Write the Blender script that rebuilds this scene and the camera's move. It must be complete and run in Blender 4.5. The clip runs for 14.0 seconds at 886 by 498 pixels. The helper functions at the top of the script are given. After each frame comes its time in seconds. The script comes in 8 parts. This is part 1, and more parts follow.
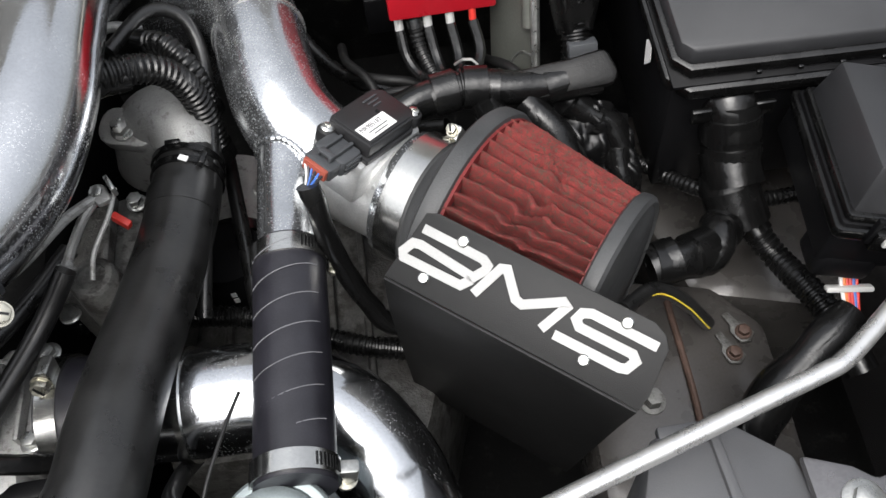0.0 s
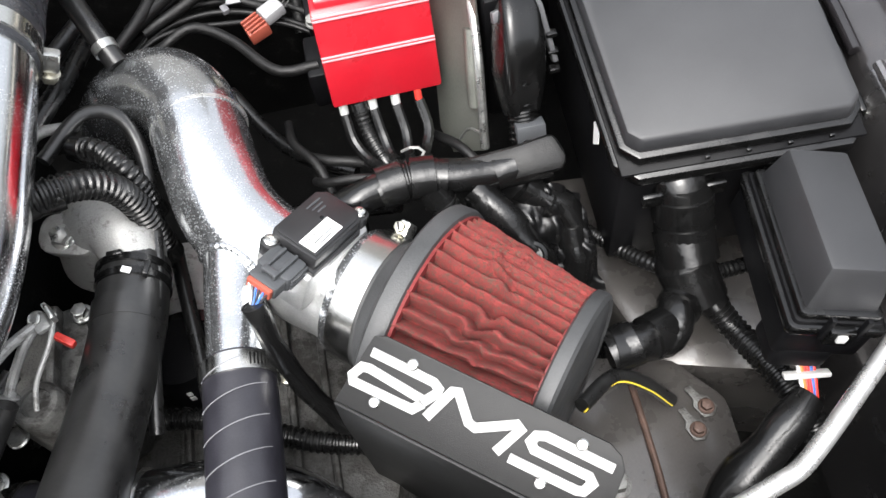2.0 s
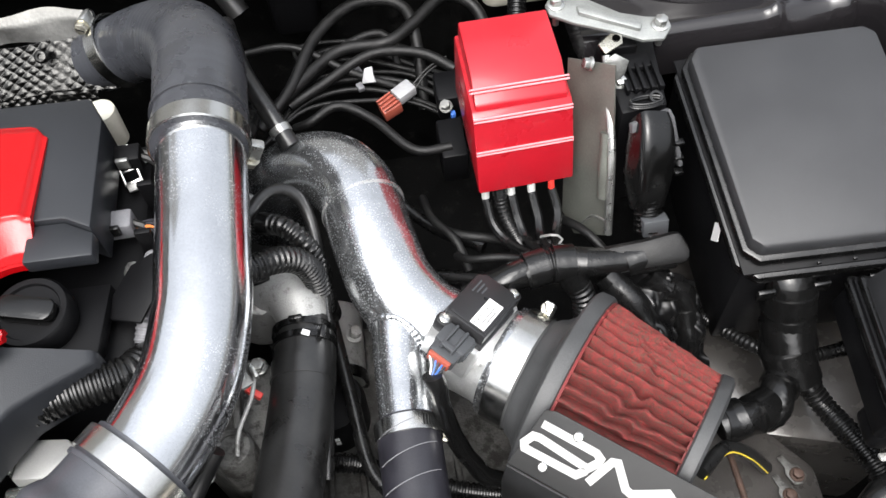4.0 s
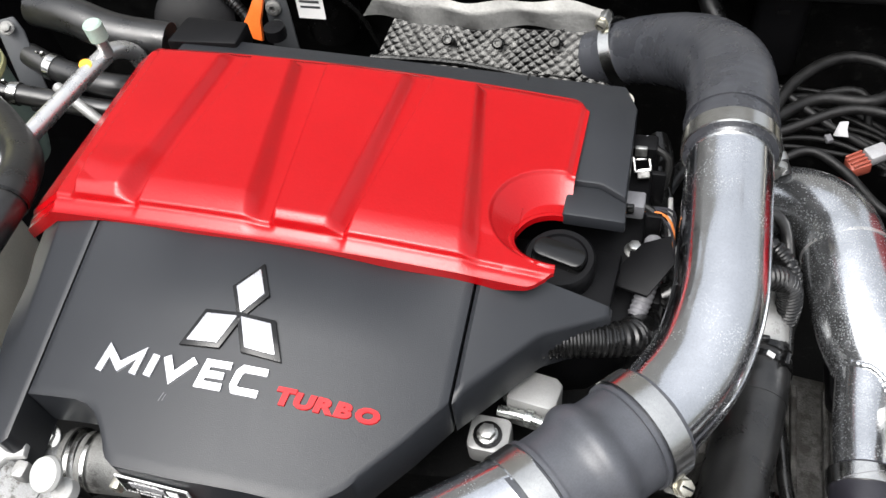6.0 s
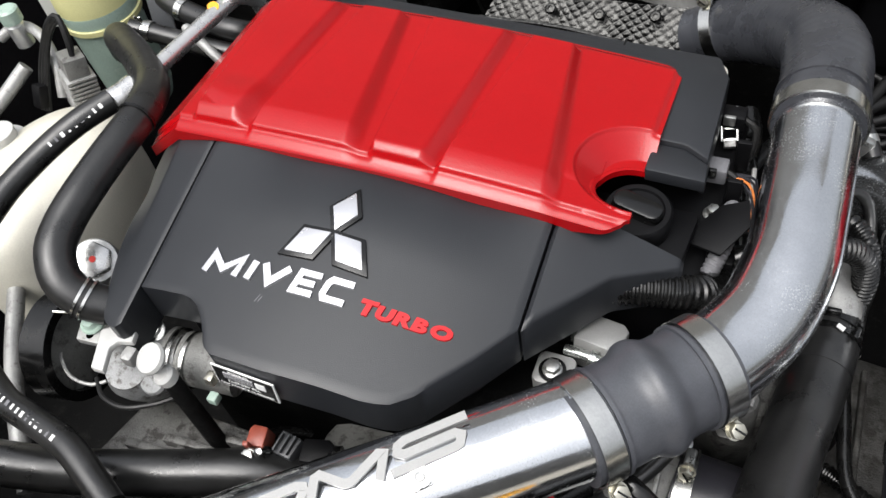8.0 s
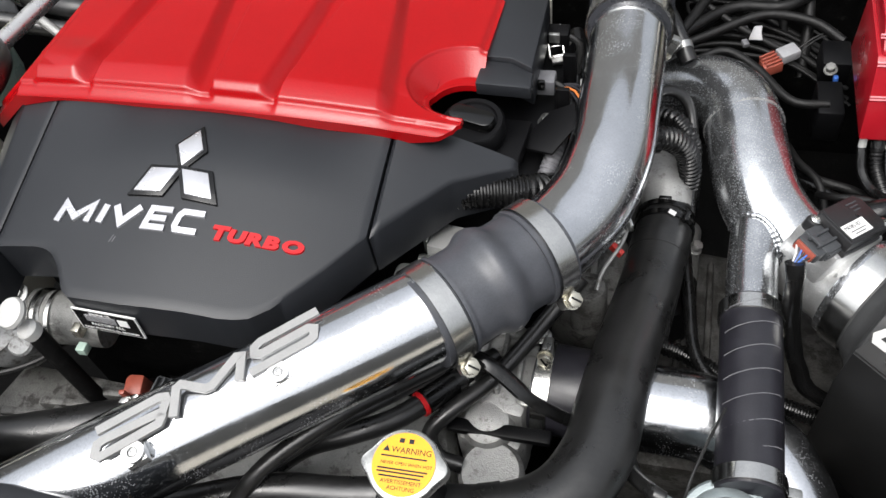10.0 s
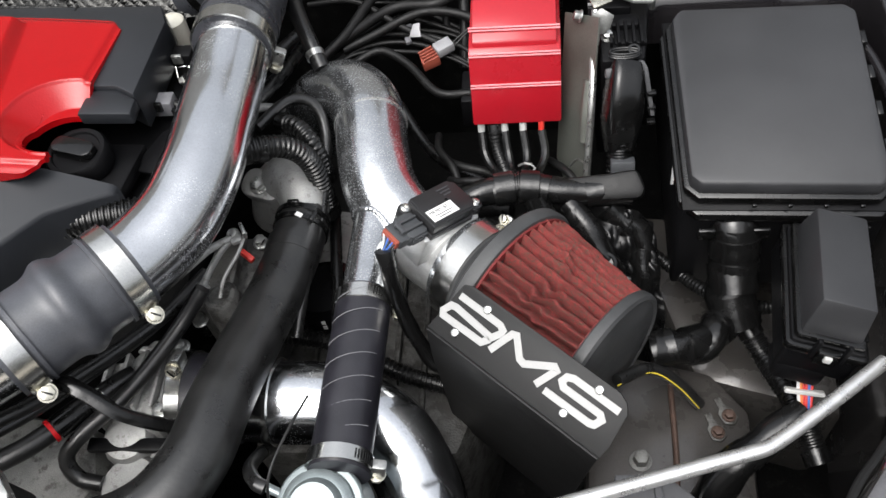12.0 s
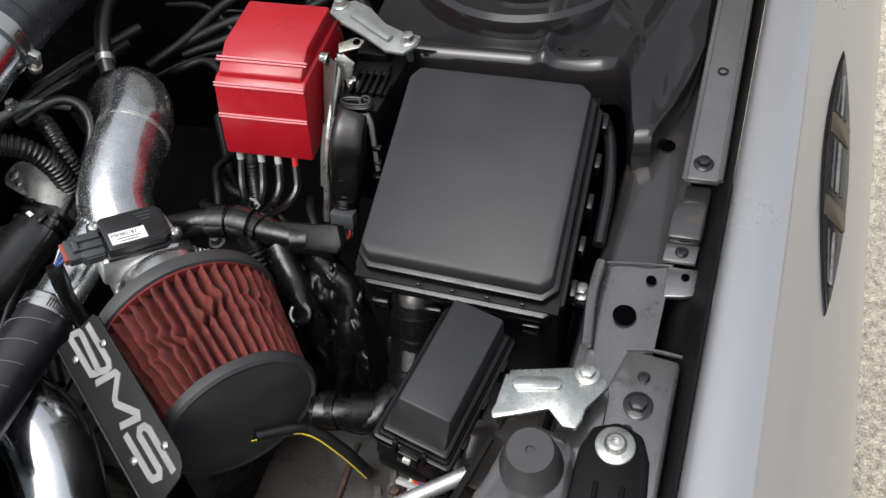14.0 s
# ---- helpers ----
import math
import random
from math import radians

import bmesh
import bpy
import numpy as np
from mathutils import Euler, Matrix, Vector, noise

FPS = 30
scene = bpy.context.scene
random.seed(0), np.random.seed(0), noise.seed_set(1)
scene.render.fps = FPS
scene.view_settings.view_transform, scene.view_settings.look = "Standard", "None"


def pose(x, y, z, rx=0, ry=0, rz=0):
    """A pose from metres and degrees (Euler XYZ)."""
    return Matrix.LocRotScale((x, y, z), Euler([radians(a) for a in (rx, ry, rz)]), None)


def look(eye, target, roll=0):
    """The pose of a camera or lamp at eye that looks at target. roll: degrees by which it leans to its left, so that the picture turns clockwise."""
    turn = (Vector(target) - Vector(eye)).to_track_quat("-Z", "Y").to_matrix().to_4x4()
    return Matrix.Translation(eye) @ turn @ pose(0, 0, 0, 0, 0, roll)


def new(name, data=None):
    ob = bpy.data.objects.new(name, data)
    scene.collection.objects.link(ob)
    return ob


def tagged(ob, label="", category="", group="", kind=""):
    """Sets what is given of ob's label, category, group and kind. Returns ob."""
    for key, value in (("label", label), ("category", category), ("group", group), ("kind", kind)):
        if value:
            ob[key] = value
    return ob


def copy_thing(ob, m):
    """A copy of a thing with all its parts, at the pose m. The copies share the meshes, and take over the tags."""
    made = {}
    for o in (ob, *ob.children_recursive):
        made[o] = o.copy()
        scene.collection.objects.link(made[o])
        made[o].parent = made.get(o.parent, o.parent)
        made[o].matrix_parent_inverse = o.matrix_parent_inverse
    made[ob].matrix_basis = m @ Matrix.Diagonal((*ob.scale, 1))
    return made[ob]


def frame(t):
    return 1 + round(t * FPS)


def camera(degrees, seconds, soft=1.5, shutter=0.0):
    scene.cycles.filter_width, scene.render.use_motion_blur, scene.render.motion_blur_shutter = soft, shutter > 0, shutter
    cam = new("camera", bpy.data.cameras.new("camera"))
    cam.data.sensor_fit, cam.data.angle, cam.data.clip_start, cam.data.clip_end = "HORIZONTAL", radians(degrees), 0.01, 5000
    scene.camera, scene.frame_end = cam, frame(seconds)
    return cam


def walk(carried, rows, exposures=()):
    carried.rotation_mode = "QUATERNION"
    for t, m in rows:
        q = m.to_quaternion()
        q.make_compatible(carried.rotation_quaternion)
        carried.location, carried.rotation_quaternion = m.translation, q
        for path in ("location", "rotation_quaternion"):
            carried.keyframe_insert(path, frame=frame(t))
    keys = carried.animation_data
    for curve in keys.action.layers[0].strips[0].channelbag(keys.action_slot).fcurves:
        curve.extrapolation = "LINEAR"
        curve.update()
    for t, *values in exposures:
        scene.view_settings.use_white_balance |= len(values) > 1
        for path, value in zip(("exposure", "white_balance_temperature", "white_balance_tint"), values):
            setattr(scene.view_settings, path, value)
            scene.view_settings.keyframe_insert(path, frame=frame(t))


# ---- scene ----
cam = camera(55.7, 14.0)
METRES, EYE, TILT, LEAN, TURN = 1.3, 1.30, -58.0, 4.0, -8.0
ROWS = [
    (0.0, 0.0, 0.0, 0.0, 0.0, 0.0, -0.0),
    (0.5, 0.0185, 0.0239, 0.0174, -1.72, -0.34, 1.64),
    (1.0, 0.0226, 0.0364, 0.0307, -1.38, -0.25, 2.22),
    (1.5, 0.0217, 0.0338, 0.0456, -1.19, -0.35, 2.58),
    (2.0, 0.0159, 0.0083, 0.0579, -1.42, -0.89, 3.0),
    (2.2, 0.0122, 0.0008, 0.0642, -1.71, -1.18, 3.12),
    (4.3, -0.1033, -0.0612, 0.0948, -1.01, 1.22, -1.62),
    (4.5, -0.1264, -0.0688, 0.0868, 1.2, 2.12, -3.72),
    (5.0, -0.1643, -0.0795, 0.0711, 7.48, 2.37, -9.32),
    (5.5, -0.1901, -0.0824, 0.0559, 11.0, 1.88, -13.23),
    (6.0, -0.2151, -0.095, 0.0431, 14.19, 1.11, -16.85),
    (6.5, -0.2233, -0.1058, 0.0335, 16.88, 0.42, -19.43),
    (7.0, -0.229, -0.116, 0.0205, 18.93, -0.29, -21.78),
    (7.2, -0.227, -0.1178, 0.0156, 20.09, -0.71, -22.37),
    (9.3, -0.136, -0.1226, -0.0027, 20.2, -1.36, -20.94),
    (9.5, -0.1373, -0.1216, -0.0202, 19.05, 0.4, -19.32),
    (10.0, -0.1326, -0.1259, -0.0288, 14.55, 1.43, -15.39),
    (10.5, -0.0998, -0.1269, -0.022, 10.57, 2.09, -10.97),
    (11.0, -0.0614, -0.1294, -0.0133, 8.39, 2.32, -8.89),
    (11.5, -0.0065, -0.1247, -0.0002, 8.01, 2.51, -7.93),
    (12.0, 0.05, -0.1197, 0.0146, 8.07, 2.38, -8.0),
    (12.5, 0.1043, -0.1183, 0.0225, 8.7, 1.8, -9.03),
    (13.0, 0.1463, -0.0996, 0.0403, 9.78, 1.53, -10.84),
    (13.5, 0.2409, -0.0705, 0.0842, 12.7, 0.82, -14.14),
    (14.0, 0.3055, -0.0553, 0.1166, 15.59, -0.13, -17.58),
]
walk(cam, [(t, pose(0, 0, EYE, TILT, LEAN, TURN) @ pose(METRES * x, METRES * y, METRES * z, 90 + pitch, roll, yaw)) for t, x, y, z, yaw, pitch, roll in ROWS],
     [(0, 0.0), (1, 0.56), (2, 0.88), (3.2, 0.62), (4.5, 0.48), (5, 0.36), (6, 0.32), (7, 0.03), (9.5, -0.1), (11.5, -0.04), (12, 0.04), (12.5, 0.46), (13.3, 0.36), (14, -0.34)])

# ---- world, sun, exposure ----
world = bpy.data.worlds.new("overcast_sky")
world.use_nodes = True
scene.world = world
wn, wl = world.node_tree.nodes, world.node_tree.links
sky = wn.new("ShaderNodeTexSky")
sky.sky_type = "NISHITA"
sky.sun_disc = False
sky.sun_elevation = radians(58)
sky.sun_rotation = radians(200)
sky.air_density, sky.dust_density = 1.0, 4.0
grey = wn.new("ShaderNodeHueSaturation")
grey.inputs["Saturation"].default_value = 0.22
wl.new(sky.outputs[0], grey.inputs["Color"])
# a clouded sky is about three times as bright overhead as at the horizon
where = wn.new("ShaderNodeTexCoord")
split = wn.new("ShaderNodeSeparateXYZ")
rise = wn.new("ShaderNodeMapRange")
rise.inputs["From Min"].default_value, rise.inputs["From Max"].default_value = 0.0, 1.0
rise.inputs["To Min"].default_value, rise.inputs["To Max"].default_value = 0.40, 1.70
cloud = wn.new("ShaderNodeVectorMath")
cloud.operation = "SCALE"
wl.new(where.outputs["Generated"], split.inputs[0])
wl.new(split.outputs["Z"], rise.inputs["Value"])
wl.new(grey.outputs[0], cloud.inputs[0])
wl.new(rise.outputs[0], cloud.inputs["Scale"])
wl.new(cloud.outputs[0], wn["Background"].inputs["Color"])
wn["Background"].inputs["Strength"].default_value = 0.25
sun = new("sun", bpy.data.lights.new("sun", "SUN"))
sun.data.energy, sun.data.angle, sun.data.color = 1.6, radians(42), (1.0, 0.985, 0.965)
sun.matrix_world = look((0, 0, 0), (0.12, 0.22, -0.97))
scene.view_settings.exposure = 0.0


# ---- materials ----
def node(m, kind, **values):
    n = m.node_tree.nodes.new(kind)
    for key, value in values.items():
        n.inputs[key.replace("_", " ")].default_value = value
    return n


def surf(name, color, rough=0.5, metal=0.0, var=0.12, scale=25.0, grain=600.0, bump=0.12, rvar=0.12, coat=0.0, dirt=None, dirt_amount=0.0, dirt_scale=60.0, spots=0.0, spot_scale=420.0, spot_mix=1.0, spot_even=0.0, transmission=0.0, spec=0.5):
    """A surface with colour and gloss that vary at two scales, fine relief, and where wanted dirt or dried spots."""
    m = bpy.data.materials.new(name)
    m.use_nodes = True
    n, l = m.node_tree.nodes, m.node_tree.links
    b = n["Principled BSDF"]
    b.inputs["Metallic"].default_value = metal
    b.inputs["Coat Weight"].default_value = coat
    b.inputs["Coat Roughness"].default_value = 0.08
    b.inputs["Transmission Weight"].default_value = transmission
    b.inputs["Specular IOR Level"].default_value = spec
    co = node(m, "ShaderNodeTexCoord")
    big = node(m, "ShaderNodeTexNoise", Scale=scale, Detail=5.0, Roughness=0.6)
    fine = node(m, "ShaderNodeTexNoise", Scale=grain, Detail=3.0)
    l.new(co.outputs["Object"], big.inputs["Vector"])
    l.new(co.outputs["Object"], fine.inputs["Vector"])
    ramp = node(m, "ShaderNodeMapRange")
    ramp.inputs["From Min"].default_value, ramp.inputs["From Max"].default_value = 0.3, 0.7
    ramp.inputs["To Min"].default_value, ramp.inputs["To Max"].default_value = 1 - var, 1 + var
    l.new(big.outputs["Fac"], ramp.inputs["Value"])
    ramp2 = node(m, "ShaderNodeMapRange")
    ramp2.inputs["From Min"].default_value, ramp2.inputs["From Max"].default_value = 0.3, 0.7
    ramp2.inputs["To Min"].default_value, ramp2.inputs["To Max"].default_value = 1 - var * 0.6, 1 + var * 0.6
    l.new(fine.outputs["Fac"], ramp2.inputs["Value"])
    mul = node(m, "ShaderNodeMath")
    mul.operation = "MULTIPLY"
    l.new(ramp.outputs[0], mul.inputs[0])
    l.new(ramp2.outputs[0], mul.inputs[1])
    tint = node(m, "ShaderNodeMix")
    tint.data_type, tint.blend_type = "RGBA", "MULTIPLY"
    tint.inputs[0].default_value = 1.0
    tint.inputs[6].default_value = (*color, 1)
    l.new(mul.outputs[0], tint.inputs[7])
    last = tint.outputs[2]
    rough_out = node(m, "ShaderNodeMapRange")
    rough_out.inputs["From Min"].default_value, rough_out.inputs["From Max"].default_value = 0.3, 0.7
    rough_out.inputs["To Min"].default_value, rough_out.inputs["To Max"].default_value = max(0.03, rough - rvar), min(1, rough + rvar)
    l.new(big.outputs["Fac"], rough_out.inputs["Value"])
    rlast = rough_out.outputs[0]
    if dirt:
        dn = node(m, "ShaderNodeTexNoise", Scale=dirt_scale, Detail=8.0, Roughness=0.7)
        l.new(co.outputs["Object"], dn.inputs["Vector"])
        dr = node(m, "ShaderNodeMapRange")
        dr.inputs["From Min"].default_value, dr.inputs["From Max"].default_value = 0.62 - dirt_amount * 0.3, 0.72 - dirt_amount * 0.3
        l.new(dn.outputs["Fac"], dr.inputs["Value"])
        dm = node(m, "ShaderNodeMix")
        dm.data_type = "RGBA"
        dm.inputs[7].default_value = (*dirt, 1)
        l.new(dr.outputs[0], dm.inputs[0])
        l.new(last, dm.inputs[6])
        last = dm.outputs[2]
    if spots:
        vo = node(m, "ShaderNodeTexVoronoi", Scale=spot_scale, Randomness=1.0)
        l.new(co.outputs["Object"], vo.inputs["Vector"])
        patch = node(m, "ShaderNodeTexNoise", Scale=32.0, Detail=4.0)
        l.new(co.outputs["Object"], patch.inputs["Vector"])
        lim = node(m, "ShaderNodeMapRange")
        lim.inputs["From Min"].default_value, lim.inputs["From Max"].default_value = 0.42, 0.72
        lim.inputs["To Min"].default_value, lim.inputs["To Max"].default_value = spot_even, 0.42 * spots
        l.new(patch.outputs["Fac"], lim.inputs["Value"])
        lt = node(m, "ShaderNodeMath")
        lt.operation = "LESS_THAN"
        l.new(vo.outputs["Distance"], lt.inputs[0])
        l.new(lim.outputs[0], lt.inputs[1])
        part_mix = node(m, "ShaderNodeMath")
        part_mix.operation = "MULTIPLY"
        part_mix.inputs[1].default_value = spot_mix
        l.new(lt.outputs[0], part_mix.inputs[0])
        lt = part_mix
        sm = node(m, "ShaderNodeMix")
        sm.data_type = "RGBA"
        sm.inputs[7].default_value = (0.56, 0.59, 0.62, 1)
        l.new(lt.outputs[0], sm.inputs[0])
        l.new(last, sm.inputs[6])
        last = sm.outputs[2]
        ra = node(m, "ShaderNodeMix")
        ra.data_type = "FLOAT"
        ra.inputs[3].default_value = 0.55
        l.new(lt.outputs[0], ra.inputs[0])
        l.new(rlast, ra.inputs[2])
        rlast = ra.outputs[0]
        shine = node(m, "ShaderNodeMath")
        shine.operation = "MULTIPLY_ADD"
        shine.inputs[1].default_value, shine.inputs[2].default_value = -0.7 * metal, metal
        l.new(lt.outputs[0], shine.inputs[0])
        l.new(shine.outputs[0], b.inputs["Metallic"])
    l.new(last, b.inputs["Base Color"])
    l.new(rlast, b.inputs["Roughness"])
    if bump:
        bp = node(m, "ShaderNodeBump", Strength=bump, Distance=0.001)
        l.new(fine.outputs["Fac"], bp.inputs["Height"])
        l.new(bp.outputs[0], b.inputs["Normal"])
    return m


CHROME = surf("polished_aluminium", (0.65, 0.665, 0.685), 0.15, 1.0, var=0.08, scale=24, bump=0.03, rvar=0.08, coat=0.4, spots=0.95, spot_scale=620, spot_mix=0.28, spot_even=0.16)
SATIN = surf("satin_aluminium", (0.53, 0.545, 0.56), 0.205, 0.95, var=0.10, scale=50, grain=500, bump=0.06, rvar=0.08, coat=0.4, spots=0.85, spot_scale=560, spot_mix=0.26, spot_even=0.24)
CHROME_CLEAN = surf("bright_steel", (0.60, 0.60, 0.58), 0.22, 1.0, var=0.06, scale=60, bump=0.03, rvar=0.06)
CAST_CLEAN = surf("pale_cast_aluminium", (0.36, 0.36, 0.35), 0.45, 0.5, var=0.15, scale=60, grain=900, bump=0.45, dirt=(0.20, 0.195, 0.185), dirt_amount=0.25, dirt_scale=110)
CAST_PALE = surf("bright_cast_aluminium", (0.60, 0.605, 0.60), 0.38, 0.75, var=0.12, scale=80, grain=700, bump=0.35, rvar=0.08, spots=0.5, spot_scale=500, spot_mix=0.3)
CAST_DARK = surf("grimy_cast_aluminium", (0.075, 0.074, 0.070), 0.6, 0.2, var=0.4, scale=40, grain=500, bump=0.8, dirt=(0.03, 0.028, 0.025), dirt_amount=0.5, dirt_scale=60)
CAST_GRIMY = surf("oily_cast_aluminium", (0.115, 0.114, 0.108), 0.5, 0.3, var=0.3, scale=50, grain=600, bump=0.6, dirt=(0.04, 0.037, 0.034), dirt_amount=0.40, dirt_scale=70)
CAST_MID = surf("matt_cast_aluminium", (0.23, 0.235, 0.235), 0.5, 0.3, var=0.2, scale=70, grain=800, bump=0.4, dirt=(0.08, 0.075, 0.07), dirt_amount=0.35, dirt_scale=120)
CAST = surf("cast_aluminium", (0.21, 0.21, 0.20), 0.5, 0.35, var=0.22, scale=50, grain=900, bump=0.5, dirt=(0.10, 0.095, 0.09), dirt_amount=0.30, dirt_scale=90)
OLIVE_PLATE = surf("dull_olive_plate", (0.155, 0.160, 0.142), 0.38, 0.6, var=0.14, scale=30, bump=0.05)
ZINC = surf("zinc_plated_steel", (0.44, 0.445, 0.43), 0.34, 0.9, var=0.18, scale=120, bump=0.1)
BRASSY = surf("yellow_zinc_steel", (0.56, 0.54, 0.46), 0.3, 0.9, var=0.15, scale=90, bump=0.1)
RED_PAINT = surf("wrinkle_red_paint", (0.33, 0.002, 0.004), 0.23, 0.0, var=0.05, scale=12, grain=520, bump=0.13, rvar=0.03, spec=0.48)
RED_GLOSS = surf("gloss_red_paint", (0.35, 0.008, 0.016), 0.30, 0.0, var=0.05, scale=20, grain=300, bump=0.04, rvar=0.05, coat=0.3)
RED_EDGE = surf("pale_pink_edge", (0.75, 0.25, 0.27), 0.5)
BLACK_PLASTIC = surf("black_textured_plastic", (0.0035, 0.0035, 0.004), 0.45, 0.0, var=0.12, scale=18, grain=1300, bump=0.2, rvar=0.06, spec=0.17)
COVER_PLASTIC = surf("charcoal_cover_plastic", (0.017, 0.0185, 0.0215), 0.36, 0.0, var=0.10, scale=14, grain=1500, bump=0.18, rvar=0.05, spec=0.45)
LID_PLASTIC = surf("matt_lid_plastic", (0.026, 0.0265, 0.0285), 0.46, 0.0, var=0.18, scale=16, grain=1600, bump=0.18, rvar=0.06, spec=0.5)
GLOSS_BLACK = surf("glossy_black_plastic", (0.003, 0.003, 0.003), 0.24, 0.0, var=0.15, scale=50, bump=0.06)
RUBBER = surf("black_rubber_hose", (0.012, 0.012, 0.012), 0.33, 0.0, var=0.3, scale=45, grain=300, bump=0.12, rvar=0.10, spec=0.7)
SILICONE = surf("dark_silicone", (0.055, 0.058, 0.067), 0.40, 0.0, var=0.22, scale=30, grain=800, bump=0.10, rvar=0.08, spec=0.6)
ELBOW_RUBBER = surf("glossy_dark_silicone", (0.036, 0.038, 0.044), 0.29, 0.0, var=0.22, scale=30, grain=800, bump=0.10, rvar=0.08, spec=0.8)
BRANCH_RUBBER = surf("deep_grey_silicone", (0.015, 0.0145, 0.019), 0.36, 0.0, var=0.25, scale=40, grain=800, bump=0.12, rvar=0.08, spec=0.6)
TAPE = surf("glossy_loom_tape", (0.0045, 0.0045, 0.0045), 0.24, 0.0, var=0.2, scale=40, grain=120, bump=0.4, rvar=0.08, spec=0.5)
SHEET_TAPE = surf("wide_black_tape", (0.004, 0.004, 0.0042), 0.30, 0.0, var=0.2, scale=40, grain=200, bump=0.15, rvar=0.1, spec=0.4)
LOOM = surf("black_split_loom", (0.006, 0.006, 0.006), 0.28, 0.0, var=0.2, scale=60, bump=0.1, spec=0.5)
HOSE_DULL = surf("dull_black_rubber", (0.0065, 0.0065, 0.0065), 0.5, 0.0, var=0.4, scale=60, bump=0.2, spec=0.3)
WIRE = surf("black_cable", (0.012, 0.012, 0.012), 0.4, 0.0, var=0.2, scale=80, bump=0.05, spec=0.3)
POWDER = surf("black_powder_coat", (0.010, 0.010, 0.010), 0.42, 0.0, var=0.10, scale=20, grain=2200, bump=0.30, rvar=0.04, spec=0.32)
VALVE_METAL = surf("blue_zinc_casting", (0.24, 0.275, 0.28), 0.38, 0.55, var=0.12, scale=70, grain=900, bump=0.15)
SENSOR_PLASTIC = surf("dark_sensor_plastic", (0.014, 0.014, 0.015), 0.42, 0.0, var=0.15, scale=60, grain=1500, bump=0.12, spec=0.5)
EMBLEM_METAL = surf("flat_emblem_aluminium", (0.30, 0.30, 0.295), 0.45, 0.35, var=0.08, scale=60, grain=900, bump=0.15)
BRUSHED = surf("brushed_aluminium", (0.70, 0.70, 0.69), 0.30, 0.85, var=0.06, scale=90, bump=0.1)
WING_PAINT = surf("grey_chassis_paint", (0.20, 0.193, 0.195), 0.26, 0.85, var=0.16, scale=12, bump=0.02, rvar=0.06, coat=1.0, dirt=(0.12, 0.11, 0.10), dirt_amount=0.10, dirt_scale=40)
LEG_PAINT = surf("brown_grey_primer", (0.072, 0.067, 0.063), 0.30, 0.3, var=0.18, scale=18, bump=0.03, coat=0.4, dirt=(0.06, 0.053, 0.047), dirt_amount=0.15)
DUCT_PLASTIC = surf("grey_duct_plastic", (0.075, 0.076, 0.080), 0.42, 0.0, var=0.08, scale=20, grain=1400, bump=0.15)
# darker than the front rail's paint: its dark reflection is in the colour
RAIL_PAINT = surf("rail_paint_dark_reflection", (0.055, 0.052, 0.053), 0.2, 0.6, var=0.18, scale=14, bump=0.02, rvar=0.05, coat=1.0, dirt=(0.10, 0.085, 0.07), dirt_amount=0.12, dirt_scale=30)
BODY_DARK = surf("graphite_body_paint", (0.012, 0.011, 0.012), 0.13, 0.0, var=0.12, scale=15, bump=0.03, rvar=0.04, spec=0.5, coat=0.15)
BODY_GREY = surf("grey_metallic_paint", (0.39, 0.393, 0.408), 0.28, 0.55, var=0.015, scale=8, bump=0.0, rvar=0.01, coat=0.6)
FILTER_RED = surf("oiled_red_cotton", (0.215, 0.030, 0.027), 0.85, 0.0, var=0.38, scale=120, grain=1500, bump=1.6, dirt=(0.105, 0.052, 0.036), dirt_amount=0.42, dirt_scale=420)
FILTER_EDGE = surf("dark_red_cotton_edge", (0.13, 0.010, 0.010), 0.7)
FILTER_RUBBER = surf("grey_filter_rubber", (0.040, 0.041, 0.042), 0.5, 0.0, var=0.2, scale=30, grain=700, bump=0.15)
WHITE_PAINT = surf("white_mark", (0.78, 0.78, 0.77), 0.5, 0.0, var=0.03, bump=0.0)
RED_LETTER = surf("red_letter", (0.48, 0.008, 0.012), 0.4, 0.0, var=0.05, bump=0.0, spec=0.3)
CHROME_BADGE = surf("silver_badge", (0.66, 0.66, 0.68), 0.24, 0.7, var=0.04, bump=0.05)
ORANGE = surf("orange_plastic", (0.75, 0.14, 0.02), 0.4)
YELLOW = surf("yellow_warning_paint", (0.82, 0.37, 0.005), 0.4, 0.0, var=0.03, bump=0.02)
BROWN_PLUG = surf("red_brown_plastic", (0.30, 0.07, 0.045), 0.4, 0.0, var=0.1)
GREY_PLUG = surf("grey_connector_plastic", (0.050, 0.053, 0.057), 0.45, 0.0, var=0.1)
MILKY = surf("milky_plug_plastic", (0.30, 0.30, 0.31), 0.4, 0.0, var=0.12, scale=80)
WHITE_PLASTIC = surf("white_plastic", (0.48, 0.48, 0.465), 0.4, 0.0, var=0.04)
TANK_PLASTIC = surf("milky_tank_plastic", (0.60, 0.58, 0.50), 0.4, 0.0, var=0.08, scale=10)
TANK_YELLOW = surf("yellowed_tank_plastic", (0.62, 0.60, 0.30), 0.35, 0.0, var=0.08, scale=10)
TANK_GREEN = surf("coolant_green_plastic", (0.33, 0.43, 0.37), 0.3, 0.0, var=0.1, scale=10)
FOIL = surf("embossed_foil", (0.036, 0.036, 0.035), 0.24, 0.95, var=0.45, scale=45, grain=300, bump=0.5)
ASPHALT = surf("concrete_ground", (0.43, 0.395, 0.33), 0.9, 0.0, var=0.5, scale=60, grain=240, bump=4.0)
